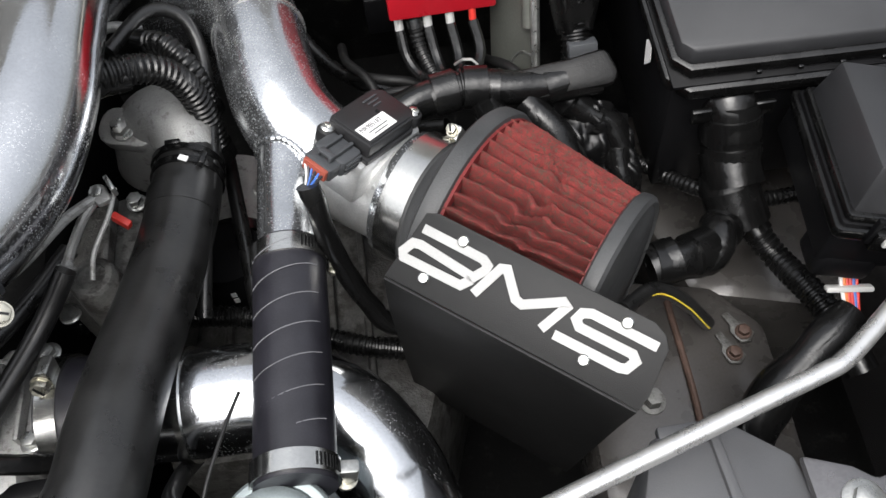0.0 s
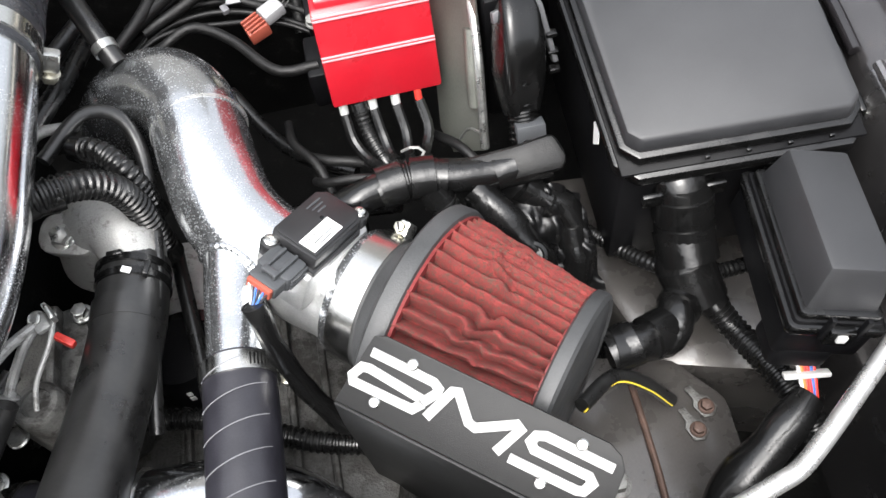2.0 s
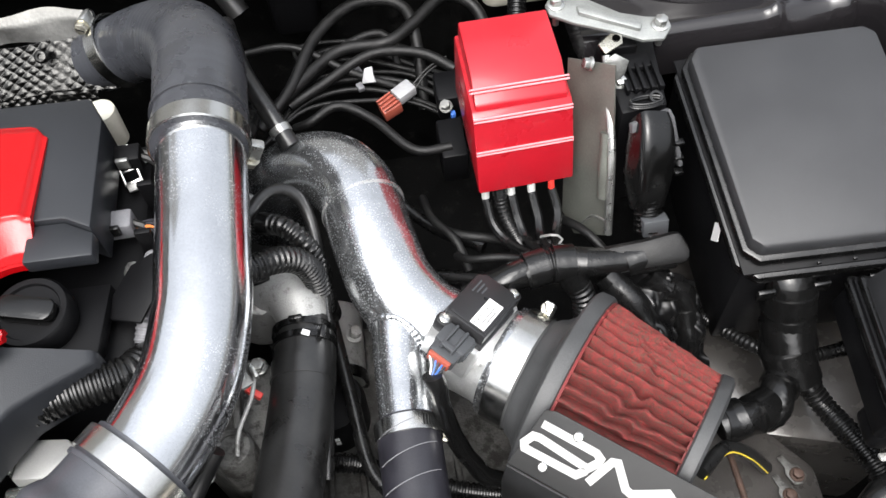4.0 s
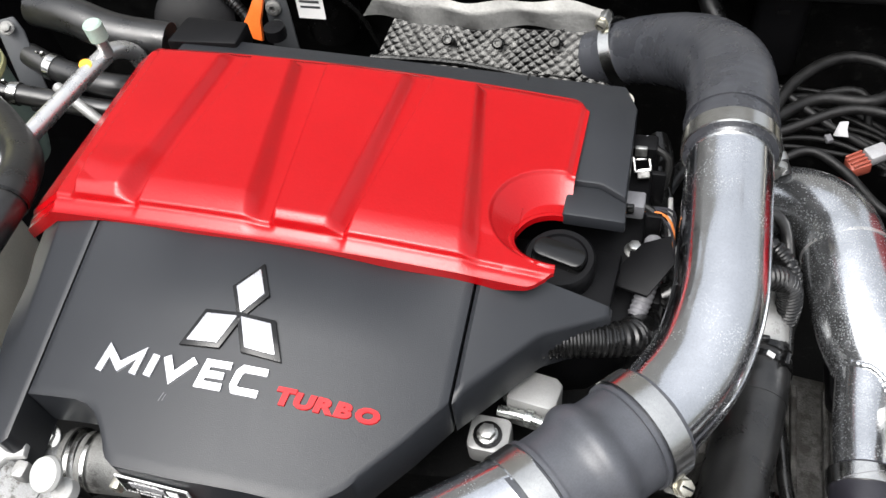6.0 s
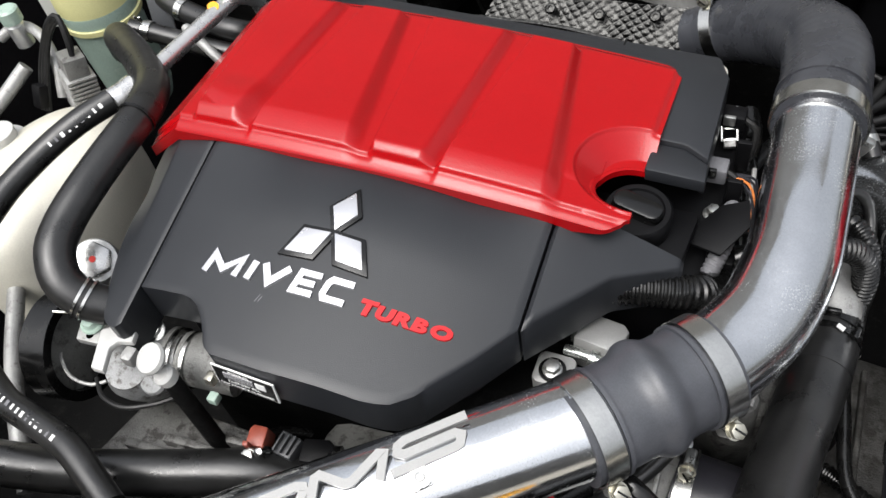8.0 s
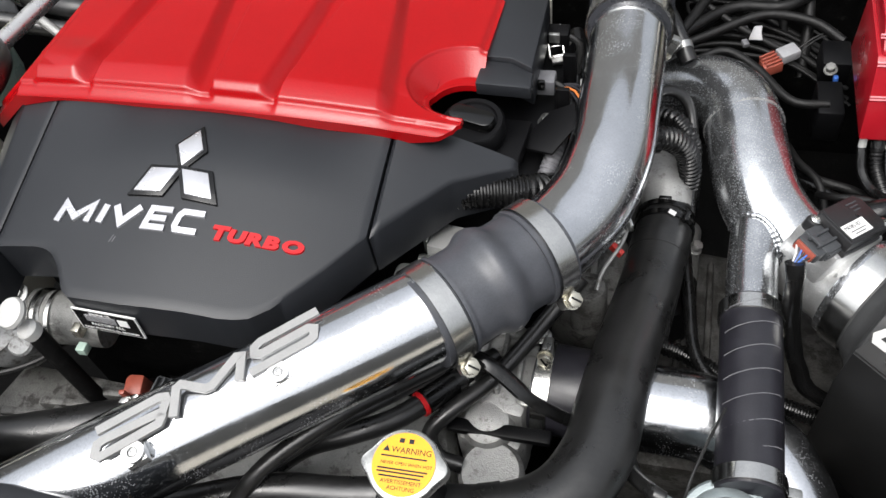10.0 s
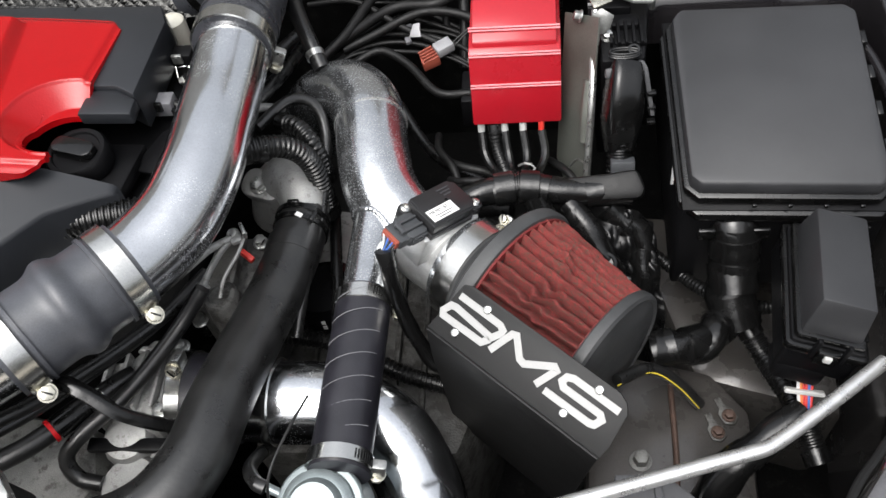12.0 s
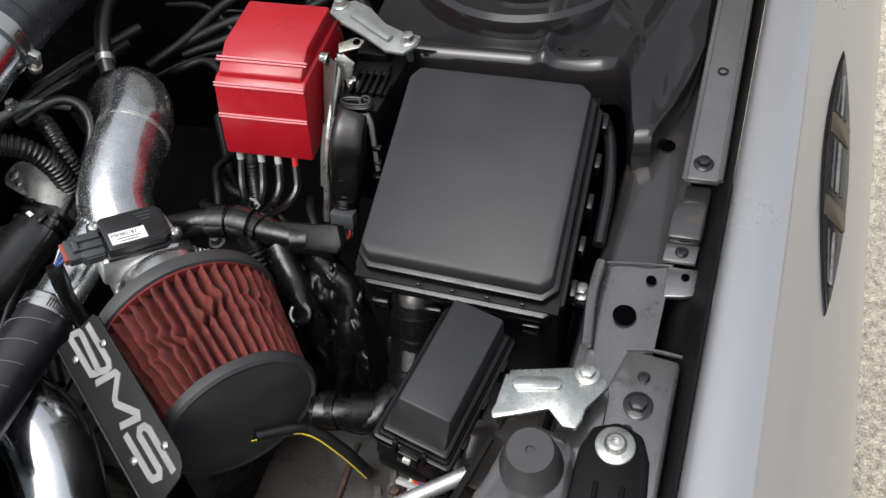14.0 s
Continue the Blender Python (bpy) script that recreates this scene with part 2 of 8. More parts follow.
# for the added walls out of view that block low sky light
BLOCKER_WALL = surf("grey_light_blocker", (0.17, 0.17, 0.165), 0.9, 0.0, var=0.25, scale=3, grain=40, bump=0.3)
# near-black base holds the shade deep in the bay; the dirt is oil
UNDER = surf("oily_shaded_metal", (0.004, 0.004, 0.004), 0.65, 0.0, var=0.4, scale=30, grain=300, bump=0.4, dirt=(0.014, 0.014, 0.013), dirt_amount=0.2, spec=0.10)
SEAL = surf("weather_seal_rubber", (0.005, 0.005, 0.005), 0.6, spec=0.25)
LENS_TAN = surf("brown_lens", (0.045, 0.034, 0.022), 0.3, 0.0, var=0.1)
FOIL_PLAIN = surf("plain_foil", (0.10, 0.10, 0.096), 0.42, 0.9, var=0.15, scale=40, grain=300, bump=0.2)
SEAM_GREY = surf("grey_seam", (0.15, 0.15, 0.16), 0.5)
HOLE = surf("open_hole", (0.0015, 0.0015, 0.0015), 1.0, spec=0.0, bump=0.0)
STRIP_PAINT = surf("pale_grey_chassis_paint", (0.14, 0.137, 0.14), 0.2, 0.5, var=0.12, scale=20, bump=0.03, rvar=0.06, coat=0.5)
BRACKET_ZINC = surf("greenish_zinc_plate", (0.44, 0.46, 0.44), 0.24, 0.9, var=0.15, scale=60, bump=0.08)
BRACKET_DULL = surf("dull_grey_zinc", (0.30, 0.31, 0.30), 0.42, 0.6, var=0.15, scale=60, bump=0.08)
RUST = surf("rusty_steel", (0.085, 0.052, 0.040), 0.6, 0.3, var=0.3, scale=120, bump=0.4)
WIRE_BLUE = surf("blue_wire", (0.05, 0.15, 0.5), 0.4)
WIRE_BLACKISH = surf("dark_wire", (0.02, 0.02, 0.025), 0.4)
WIRE_RED = surf("red_wire", (0.6, 0.04, 0.03), 0.4)
WIRE_ORANGE = surf("orange_wire", (0.65, 0.2, 0.05), 0.4)
WIRE_WHITE = surf("white_wire", (0.7, 0.7, 0.7), 0.4)
WIRE_YELLOW = surf("yellow_wire", (0.65, 0.5, 0.05), 0.4)


# ---- builders ----
def thing(name, at, label, category, group="", kind=""):
    ob = new(name)
    ob.location = at
    ob.empty_display_size = 0.02
    return tagged(ob, label, category, group, kind)


def base_of(ob):
    v = Vector((0, 0, 0))
    while ob:
        v += ob.location
        ob = ob.parent
    return v


def finish(name, bm, material, angle=35):
    me = bpy.data.meshes.new(name)
    bm.normal_update()
    bm.to_mesh(me)
    bm.free()
    me.materials.append(material)
    me.polygons.foreach_set("use_smooth", [True] * len(me.polygons))
    me.set_sharp_from_angle(angle=radians(angle))
    me.update()
    return me


def part(name, bm, material, parent, label="", angle=35):
    """One mesh under a thing or a part; its points are given in the world."""
    off = base_of(parent)
    for v in bm.verts:
        v.co -= off
    ob = new(name, finish(name, bm, material, angle))
    ob.parent = parent
    return tagged(ob, label)


def solid(name, bm, material, label, category, group="", kind="", angle=35):
    """A thing that is one mesh, with its origin in its own middle foot."""
    xs = [v.co for v in bm.verts]
    at = Vector(((min(v.x for v in xs) + max(v.x for v in xs)) / 2, (min(v.y for v in xs) + max(v.y for v in xs)) / 2, min(v.z for v in xs)))
    for v in bm.verts:
        v.co -= at
    ob = new(name, finish(name, bm, material, angle))
    ob.location = at
    return tagged(ob, label, category, group, kind)


def raw(verts, faces):
    bm = bmesh.new()
    vs = [bm.verts.new(v) for v in verts]
    for f in faces:
        try:
            bm.faces.new([vs[i] for i in f])
        except ValueError:
            pass
    return bm


def join(*bms):
    out = bmesh.new()
    for b in bms:
        me = bpy.data.meshes.new("tmp")
        b.to_mesh(me)
        b.free()
        out.from_mesh(me)
        bpy.data.meshes.remove(me)
    return out


def curve(pts, step=8):
    """Points along a smooth line through pts; extra values beyond x, y, z glide along."""
    p = [np.array(q, float) for q in pts]
    if len(p) == 2:
        return [p[0] + (p[1] - p[0]) * i / step for i in range(step + 1)]
    p = [2 * p[0] - p[1]] + p + [2 * p[-1] - p[-2]]
    out = []
    for i in range(1, len(p) - 2):
        a, b, c, d = p[i - 1:i + 3]
        for k in range(step):
            t = k / step
            out.append(0.5 * (2 * b + (c - a) * t + (2 * a - 5 * b + 4 * c - d) * t * t + (3 * b - a - 3 * c + d) * t ** 3))
    out.append(p[-2])
    return out


def resample(line, gap):
    line = np.array(line)
    s = np.concatenate([[0], np.cumsum(np.linalg.norm(np.diff(line[:, :3], axis=0), axis=1))])
    n = max(2, int(s[-1] / gap) + 1)
    at = np.linspace(0, s[-1], n)
    return np.stack([np.interp(at, s, line[:, k]) for k in range(line.shape[1])], 1)


def sweep(line, n=20, caps=True, bend=None):
    """A round skin along a line of x, y, z, radius. bend(i, angle) scales the radius."""
    line = np.array(line, float)
    pts = line[:, :3]
    tan = np.gradient(pts, axis=0)
    tan /= np.linalg.norm(tan, axis=1)[:, None]
    u = np.cross(tan[0], (0, 0, 1.0))
    if np.linalg.norm(u) < 0.1:
        u = np.cross(tan[0], (0, 1.0, 0))
    u /= np.linalg.norm(u)
    verts, faces = [], []
    for i, (p, t) in enumerate(zip(pts, tan)):
        u = u - t * (u @ t)
        u /= np.linalg.norm(u)
        w = np.cross(t, u)
        for k in range(n):
            a = 2 * math.pi * k / n
            r = line[i, 3] * (bend(i, a) if bend else 1)
            verts.append(p + r * (math.cos(a) * u + math.sin(a) * w))
    m = len(pts)
    for i in range(m - 1):
        for k in range(n):
            k2 = (k + 1) % n
            faces.append((i * n + k, (i + 1) * n + k, (i + 1) * n + k2, i * n + k2))
    if caps:
        faces.append(tuple(range(n)))
        faces.append(tuple(reversed(range((m - 1) * n, m * n))))
    bm = raw(verts, faces)
    bmesh.ops.recalc_face_normals(bm, faces=bm.faces)
    return bm


def tube(pts, r=None, n=20, gap=0.006, caps=True, bend=None):
    pts = [tuple(p) + ((r,) if r else ()) for p in pts]
    return sweep(resample(curve(pts, 10), gap), n, caps, bend)


def ribbed(pts, r, pitch=0.0048, depth=0.13, n=16):
    """A corrugated hose: the radius steps from ring to ring."""
    line = resample(curve([tuple(p) + (r,) for p in pts], 10), pitch / 4)
    line[:, 3] *= np.tile([1, 1, 1 - depth, 1 - depth], len(line))[:len(line)]
    return sweep(line, n)


def taped(pts, r, seed=0, n=18, gap=0.005, rough=0.10):
    """A cable bundle wrapped in tape: a tube with folds and turns."""
    rnd = random.Random(seed)
    f = [(rnd.uniform(1, 3), rnd.uniform(0.3, 1.2), rnd.uniform(0, 6)) for _ in range(4)]

    def bend(i, a):
        return 1 + rough * sum(math.sin(round(q[0]) * a + q[1] * i + q[2]) for q in f) / 2.2
    return tube(pts, r, n, gap, bend=bend)


def basis(at, axis, up=(0, 0, 1)):
    """A frame at a place with its z along axis."""
    z = Vector(axis).normalized()
    x = Vector(up).cross(z)
    if x.length < 1e-3:
        x = Vector((0, 1, 0)).cross(z)
    x.normalize()
    y = z.cross(x)
    m = Matrix((x, y, z)).transposed().to_4x4()
    m.translation = at
    return m


def lathe(profile, m, n=24, teeth=0):
    """A turned body: profile of (radius, height) about the z of m."""
    verts, faces = [], []
    for r, h in profile:
        for k in range(n):
            a = 2 * math.pi * k / n
            verts.append(m @ Vector((r * math.cos(a), r * math.sin(a), h)))
    for i in range(len(profile) - 1):
        for k in range(n):
            k2 = (k + 1) % n
            faces.append((i * n + k, i * n + k2, (i + 1) * n + k2, (i + 1) * n + k))
    faces.append(tuple(reversed(range(n))))
    faces.append(tuple(range((len(profile) - 1) * n, len(profile) * n)))
    bm = raw(verts, faces)
    bmesh.ops.recalc_face_normals(bm, faces=bm.faces)
    return bm


def prism(poly, h0, h1, m=Matrix.Identity(4), bevel=0.0, taper=1.0):
    """A plate of outline poly (x, y) from height h0 to h1 in m, its edges rounded."""
    n = len(poly)
    cx, cy = sum(p[0] for p in poly) / n, sum(p[1] for p in poly) / n
    verts = [m @ Vector((x, y, h0)) for x, y in poly] + [m @ Vector((cx + (x - cx) * taper, cy + (y - cy) * taper, h1)) for x, y in poly]
    faces = [tuple(reversed(range(n))), tuple(range(n, 2 * n))] + [(i, (i + 1) % n, n + (i + 1) % n, n + i) for i in range(n)]
    bm = raw(verts, faces)
    bmesh.ops.recalc_face_normals(bm, faces=bm.faces)
    if bevel:
        es = [e for e in bm.edges if len(e.link_faces) == 2 and e.calc_face_angle(0) > radians(30)]
        bmesh.ops.bevel(bm, geom=es, offset=bevel, segments=2, profile=0.5, affect="EDGES", clamp_overlap=True)
    return bm


def rect(w, d, corner=0.0, n=4):
    """A rectangle about the origin with rounded corners."""
    if not corner:
        return [(-w / 2, -d / 2), (w / 2, -d / 2), (w / 2, d / 2), (-w / 2, d / 2)]
    out = []
    for cx, cy, a0 in ((w / 2 - corner, -d / 2 + corner, -90), (w / 2 - corner, d / 2 - corner, 0), (-w / 2 + corner, d / 2 - corner, 90), (-w / 2 + corner, -d / 2 + corner, 180)):
        for k in range(n + 1):
            a = radians(a0 + 90 * k / n)
            out.append((cx + corner * math.cos(a), cy + corner * math.sin(a)))
    return out


def block(size, m, bevel=0.002, taper=1.0):
    """A box on the origin of m, its edges rounded."""
    return prism(rect(size[0], size[1]), 0, size[2], m, bevel, taper)


def ring(at, axis, r_out, r_in, width, n=36):
    """A band about an axis, centred at a place."""
    m = basis(at, axis)
    h = width / 2
    prof = [(r_in, -h), (r_out, -h), (r_out, h), (r_in, h)]
    verts, faces = [], []
    for r, z in prof:
        for k in range(n):
            a = 2 * math.pi * k / n
            verts.append(m @ Vector((r * math.cos(a), r * math.sin(a), z)))
    for i in range(4):
        for k in range(n):
            k2 = (k + 1) % n
            j = (i + 1) % 4
            faces.append((i * n + k, i * n + k2, j * n + k2, j * n + k))
    bm = raw(verts, faces)
    bmesh.ops.recalc_face_normals(bm, faces=bm.faces)
    return bm


def hex_bolt(at, axis, af=0.010, flange=0.007, high=0.006):
    """A hexagon head on a round flange, as one mesh."""
    m = basis(at, axis)
    head = prism([(af / 1.732 * math.cos(radians(60 * k)), af / 1.732 * math.sin(radians(60 * k))) for k in range(6)], 0.0015, high, m, 0.0006)
    fl = lathe([(flange, 0), (flange, 0.0012), (flange * 0.85, 0.002)], m, 18)
    return join(fl, head)


def screw_head(at, axis, r=0.005):
    m = basis(at, axis)
    dome = lathe([(r, 0), (r, r * 0.3), (r * 0.75, r * 0.55), (r * 0.42, r * 0.6), (r * 0.36, r * 0.2), (0.0002, r * 0.2)], m, 14)
    return dome


def hose_clamp(at, axis, r, toward, label, width=0.013, material=None, screw=None):
    """A worm-drive clamp: slotted band, screw housing and hexagon screw at the side that faces toward."""
    material = material or CHROME_CLEAN
    ob = thing("hose_clamp", Vector(at) - Vector((0, 0, r)), label, "hose clamp", "worm drive hose clamps")
    band = part("band", ring(at, axis, r + 0.0016, r - 0.0004, width), material, ob, "bright steel band")
    ax = Vector(axis).normalized()
    side = Vector(toward)
    side = (side - ax * side.dot(ax)).normalized()
    tang = ax.cross(side)
    c = Vector(at) + side * (r + 0.005)
    m = basis(c, tang, ax)
    head = 0.0040 if screw else 0.0060
    housing = part("housing", prism(rect(min(0.012, width), 0.008, 0.002), -0.008, 0.008, m, 0.001), ZINC, ob)
    part("screw", join(lathe([(head * 0.72, 0.007), (head * 0.72, 0.010), (head * 1.12, 0.0105), (head * 1.15, 0.0115)], m, 20), prism([(head * math.cos(radians(60 * k)), head * math.sin(radians(60 * k))) for k in range(6)], 0.0112, 0.0175, m, 0.0008)), screw or BRASSY, housing, "plated hexagon screw")
    part("screw_slot", block((head * 1.4, 0.0014, 0.0008), m @ pose(0, 0, 0.0175, 0, 0, 35), 0), GLOSS_BLACK, housing, "dark screw slot")
    u0 = Vector(at)
    for k in range(9):
        a = -0.009 / r - 0.0023 / r * k
        d = side * math.cos(a) + tang * math.sin(a)
        part("slot", block((width * 0.62, 0.0011, 0.0009), basis(u0 + d * (r + 0.0012), d, tang), 0), GLOSS_BLACK, band, "dark slot")
    return ob


def text_mesh(words, size, m, depth=0.0006, shear=0.0, space=1.0, bold=0.0):
    """Raised letters in the built-in font, standing on the plane of m."""
    cu = bpy.data.curves.new("letters", "FONT")
    cu.body, cu.size, cu.extrude, cu.shear, cu.space_character = words, size, depth, shear, space
    cu.resolution_u = 3
    cu.offset = bold
    tmp = bpy.data.objects.new("letters", cu)
    scene.collection.objects.link(tmp)
    bpy.context.view_layer.update()
    me = bpy.data.meshes.new_from_object(tmp.evaluated_get(bpy.context.evaluated_depsgraph_get()))
    bm = bmesh.new()
    bm.from_mesh(me)
    bmesh.ops.transform(bm, matrix=m, verts=bm.verts)
    bpy.data.objects.remove(tmp)
    bpy.data.curves.remove(cu)
    bpy.data.meshes.remove(me)
    return bm


def frame_of(o, x, y):
    """A frame with its origin at o, x along x, and y as near y as it can be."""
    o, x, y = Vector(o), Vector(x).normalized(), Vector(y)
    z = x.cross(y).normalized()
    y = z.cross(x)
    m = Matrix((x, y, z)).transposed().to_4x4()
    m.translation = o
    return m


# ---- setting ----
def sheet(profile, y0, y1, dx=0.0, thick=0.002, n=14, wave=None):
    """A pressed panel: an (x, z) profile drawn along y, with thickness; dx shifts it sideways per metre."""
    prof = curve([(p[0], 0, p[1]) for p in profile], 5)
    verts, faces = [], []
    for i in range(n + 1):
        y = y0 + (y1 - y0) * i / n
        for p in prof:
            z = p[2] + (wave(p[0], y) if wave else 0)
            verts.append((p[0] + dx * (y - y0), y, z))
    m = len(prof)
    for i in range(n):
        for k in range(m - 1):
            faces.append((i * m + k, i * m + k + 1, (i + 1) * m + k + 1, (i + 1) * m + k))
    bm = raw(verts, faces)
    bmesh.ops.recalc_face_normals(bm, faces=bm.faces)
    bmesh.ops.solidify(bm, geom=bm.faces[:], thickness=thick)
    return bm


solid("ground", prism(rect(160, 160), -0.3, 0.0), ASPHALT, "pale rough concrete ground around the car", "ground", kind="structure")
solid("undertray", prism([(-1.26, -0.13), (0.50, -0.13), (0.50, 0.93), (-1.26, 0.93)], 0.42, 0.44), UNDER, "oily tray below the engine, cavity shade in its colour", "undertray", kind="structure")
solid("wall_firewall", prism([(-1.2, 0.88), (0.46, 0.88), (0.46, 0.92), (-1.2, 0.92)], 0.0, 0.90), UNDER, "bulkhead behind the engine, cavity shade in its near-black colour", "bulkhead", kind="structure")
solid("wall_right_apron", prism([(-1.24, -0.12), (-1.20, -0.12), (-1.20, 1.04), (-1.24, 1.04)], 0.0, 0.93), BODY_DARK, "dark painted inner wing panel", "inner wing", kind="structure")
solid("wall_front_panel", prism([(-1.2, -0.12), (0.46, -0.12), (0.46, -0.08), (-1.2, -0.08)], 0.0, 0.82), BLACK_PLASTIC, "black front panel ahead of the radiator", "front panel", kind="structure")

# unseen walls, added and sized to shape what the metal and paint reflect
for name, x0, x1, y0, y1, top in (("wall_unseen_north", -7.0, 3.0, 5.6, 5.8, 6.2), ("wall_unseen_south", -7.0, 7.0, -6.8, -6.6, 4.4), ("wall_unseen_east", 6.8, 7.0, -6.6, 5.6, 1.6), ("wall_unseen_west", -7.0, -6.8, -6.6, 5.6, 3.8)):
    solid(name, prism([(x0, y0), (x1, y0), (x1, y1), (x0, y1)], 0.0, top), BLOCKER_WALL, "unseen grey wall added to block low sky light", "wall", kind="structure")

cowl = thing("cowl", (-0.38, 0.80, 0.86), "black plastic cowl below the windscreen", "cowl", kind="structure")
part("cowl_panel", prism([(-1.2, 0.805), (0.46, 0.805), (0.46, 1.05), (-1.2, 1.05)], 0.905, 0.93, bevel=0.004), BLACK_PLASTIC, cowl)
part("cowl_seal", tube([(-1.2, 0.795, 0.905), (-0.4, 0.79, 0.905), (0.40, 0.795, 0.905)], 0.013), SEAL, cowl, "round black rubber seal")

fender = thing("fender", (0.52, 0.4, 0.4), "grey metallic painted front wing of the car", "car wing", kind="structure")
part("fender_skin", sheet([(0.424, 0.915), (0.4245, 0.934), (0.430, 0.942), (0.446, 0.944), (0.461, 0.9405), (0.4635, 0.939), (0.4655, 0.9345), (0.480, 0.917), (0.498, 0.897), (0.525, 0.86), (0.540, 0.82), (0.547, 0.77), (0.545, 0.70), (0.53, 0.5), (0.50, 0.002)], -0.1, 0.95, dx=0.06), BODY_GREY, fender)
part("fender_gutter", sheet([(0.398, 0.85), (0.404, 0.868), (0.412, 0.88), (0.420, 0.905), (0.4235, 0.92)], -0.1, 0.95, dx=0.06), SEAL, fender, "black drip channel seal")
apron = thing("inner_wing_rail", (0.40, 0.4, 0.8), "dark painted pressed steel inner wing rail", "inner wing", kind="structure")
part("rail_top", sheet([(0.322, 0.60), (0.336, 0.80), (0.343, 0.862), (0.352, 0.874), (0.366, 0.878), (0.385, 0.880), (0.400, 0.884)], 0.02, 0.412, dx=0.06), WING_PAINT, apron)
part("rear_rail", sheet([(0.345, 0.60), (0.359, 0.80), (0.366, 0.858), (0.374, 0.871), (0.388, 0.8755), (0.408, 0.8775), (0.424, 0.884)], 0.4055, 0.80, dx=0.06), RAIL_PAINT, apron, "glossy rear rail, darker reflection put into its paint")
part("lap_seam", tube([(0.3755, 0.412, 0.8775), (0.395, 0.4125, 0.8805), (0.4235, 0.4125, 0.884)], 0.0009, 6), STRIP_PAINT, apron, "bright lap seam")
part("rail_ear", prism([(0.4200, 0.384), (0.434, 0.386), (0.4455, 0.390), (0.4455, 0.412), (0.4200, 0.412)], 0.8795, 0.8845, bevel=0.0015), WING_PAINT, apron, "widened end of the rail")
part("step_line", tube([(0.401, 0.335, 0.884), (0.418, 0.3365, 0.886), (0.4385, 0.335, 0.886)], 0.0016, 6), STRIP_PAINT, apron, "bright pressed step")

# ---- engine cover ----


def sstep(a, b, v):
    t = min(1, max(0, (v - a) / (b - a)))
    return t * t * (3 - 2 * t)


PANELS = [  # back left, back right, front left, front right, back, front, front ramp
    (-0.714, -0.648, -0.690, -0.654, 0.56, 0.343, 0.013),
    (-0.620, -0.582, -0.636, -0.548, 0.528, 0.333, 0.034),
    (-0.555, -0.480, -0.526, -0.487, 0.56, 0.341, 0.013),
    (-0.456, -0.419, -0.473, -0.388, 0.528, 0.332, 0.034),
]


def panel_height(x, y):
    crown = sstep(-0.365, -0.45, x) * (1 - sstep(-0.57, -0.675, x))
    return 0.9908 + -0.0736 * (x + 0.5) + 0.2177 * (y - 0.27) - 0.9106 * (x + 0.52) ** 2 - 2.9 * crown * max(0, y - 0.268) ** 2 - 0.6 * sstep(0.22, 0.30, y) * max(0, -0.7055 + 0.10 * (0.334 - y) - x)


def red_height(x, y):
    z = 0.9921 + -0.0546 * (x + 0.5) + -0.1111 * (y - 0.43) - 0.2144 * (x + 0.52) ** 2
    z += max(0, panel_height(x, y) + 0.004 - z) * sstep(0.40, 0.345, y)
    up = 0
    for bl, br, fl, fr, yb, yf, ramp in PANELS:
        t = (y - yf) / (yb - yf)
        xl, xr = fl + (bl - fl) * t, fr + (br - fr) * t
        a = sstep(-0.0040, 0.0020, x - xl) * sstep(-0.015 + 0.007 * t, 0.0020, xr - x) * sstep(-0.0040, 0.0020, yb - y) * sstep(-0.003, ramp, y - yf)
        if yb > 0.55:
            a *= sstep(0.543, 0.522, y)
        up = max(up, a)
    z += 0.0100 * up
    d = math.hypot(x + 0.333, y - 0.402)
    c = math.hypot(x + 0.330, y - 0.386)
    z -= (0.0022 * sstep(0.0488, 0.0468, d) + 0.0155 * min(1, max(0, (0.0475 - d) / 0.0200))) * sstep(0.340, 0.368, y)
    z += 0.0016 * sstep(0.0345, 0.0335, c)
    z -= 0.0035 * sstep(0.3465, 0.3430, y) + 0.003 * sstep(0.342, 0.333, y)
    z -= 0.74 * max(0, -0.7060 - 0.10 * (y - 0.334) - x)
    z -= 0.003 * sstep(-0.3325, -0.3295, x) * sstep(0.445, 0.452, y) + 0.004 * sstep(0.532, 0.545, y)
    return z


def red_patch(cols, low, high, ny):
    verts = []
    for x in cols:
        a, b = low(x), high(x)
        for j in range(ny + 1):
            y = a + (b - a) * j / ny
            verts.append((x, y, red_height(x, y)))
    m = ny + 1
    faces = [(i * m + j, (i + 1) * m + j, (i + 1) * m + j + 1, i * m + j + 1) for i in range(len(cols) - 1) for j in range(ny)]
    return raw(verts, faces)


def back_edge(x):
    return 0.544 - 0.014 * sstep(-0.345, -0.325, x) ** 2


def front_edge(x):
    return 0.331 + 0.004 * sstep(-0.70, -0.33, x) + 0.013 * sstep(-0.350, -0.324, x) ** 2


def arc(x):
    return math.sqrt(max(0, 0.0305 ** 2 - (x + 0.330) ** 2))


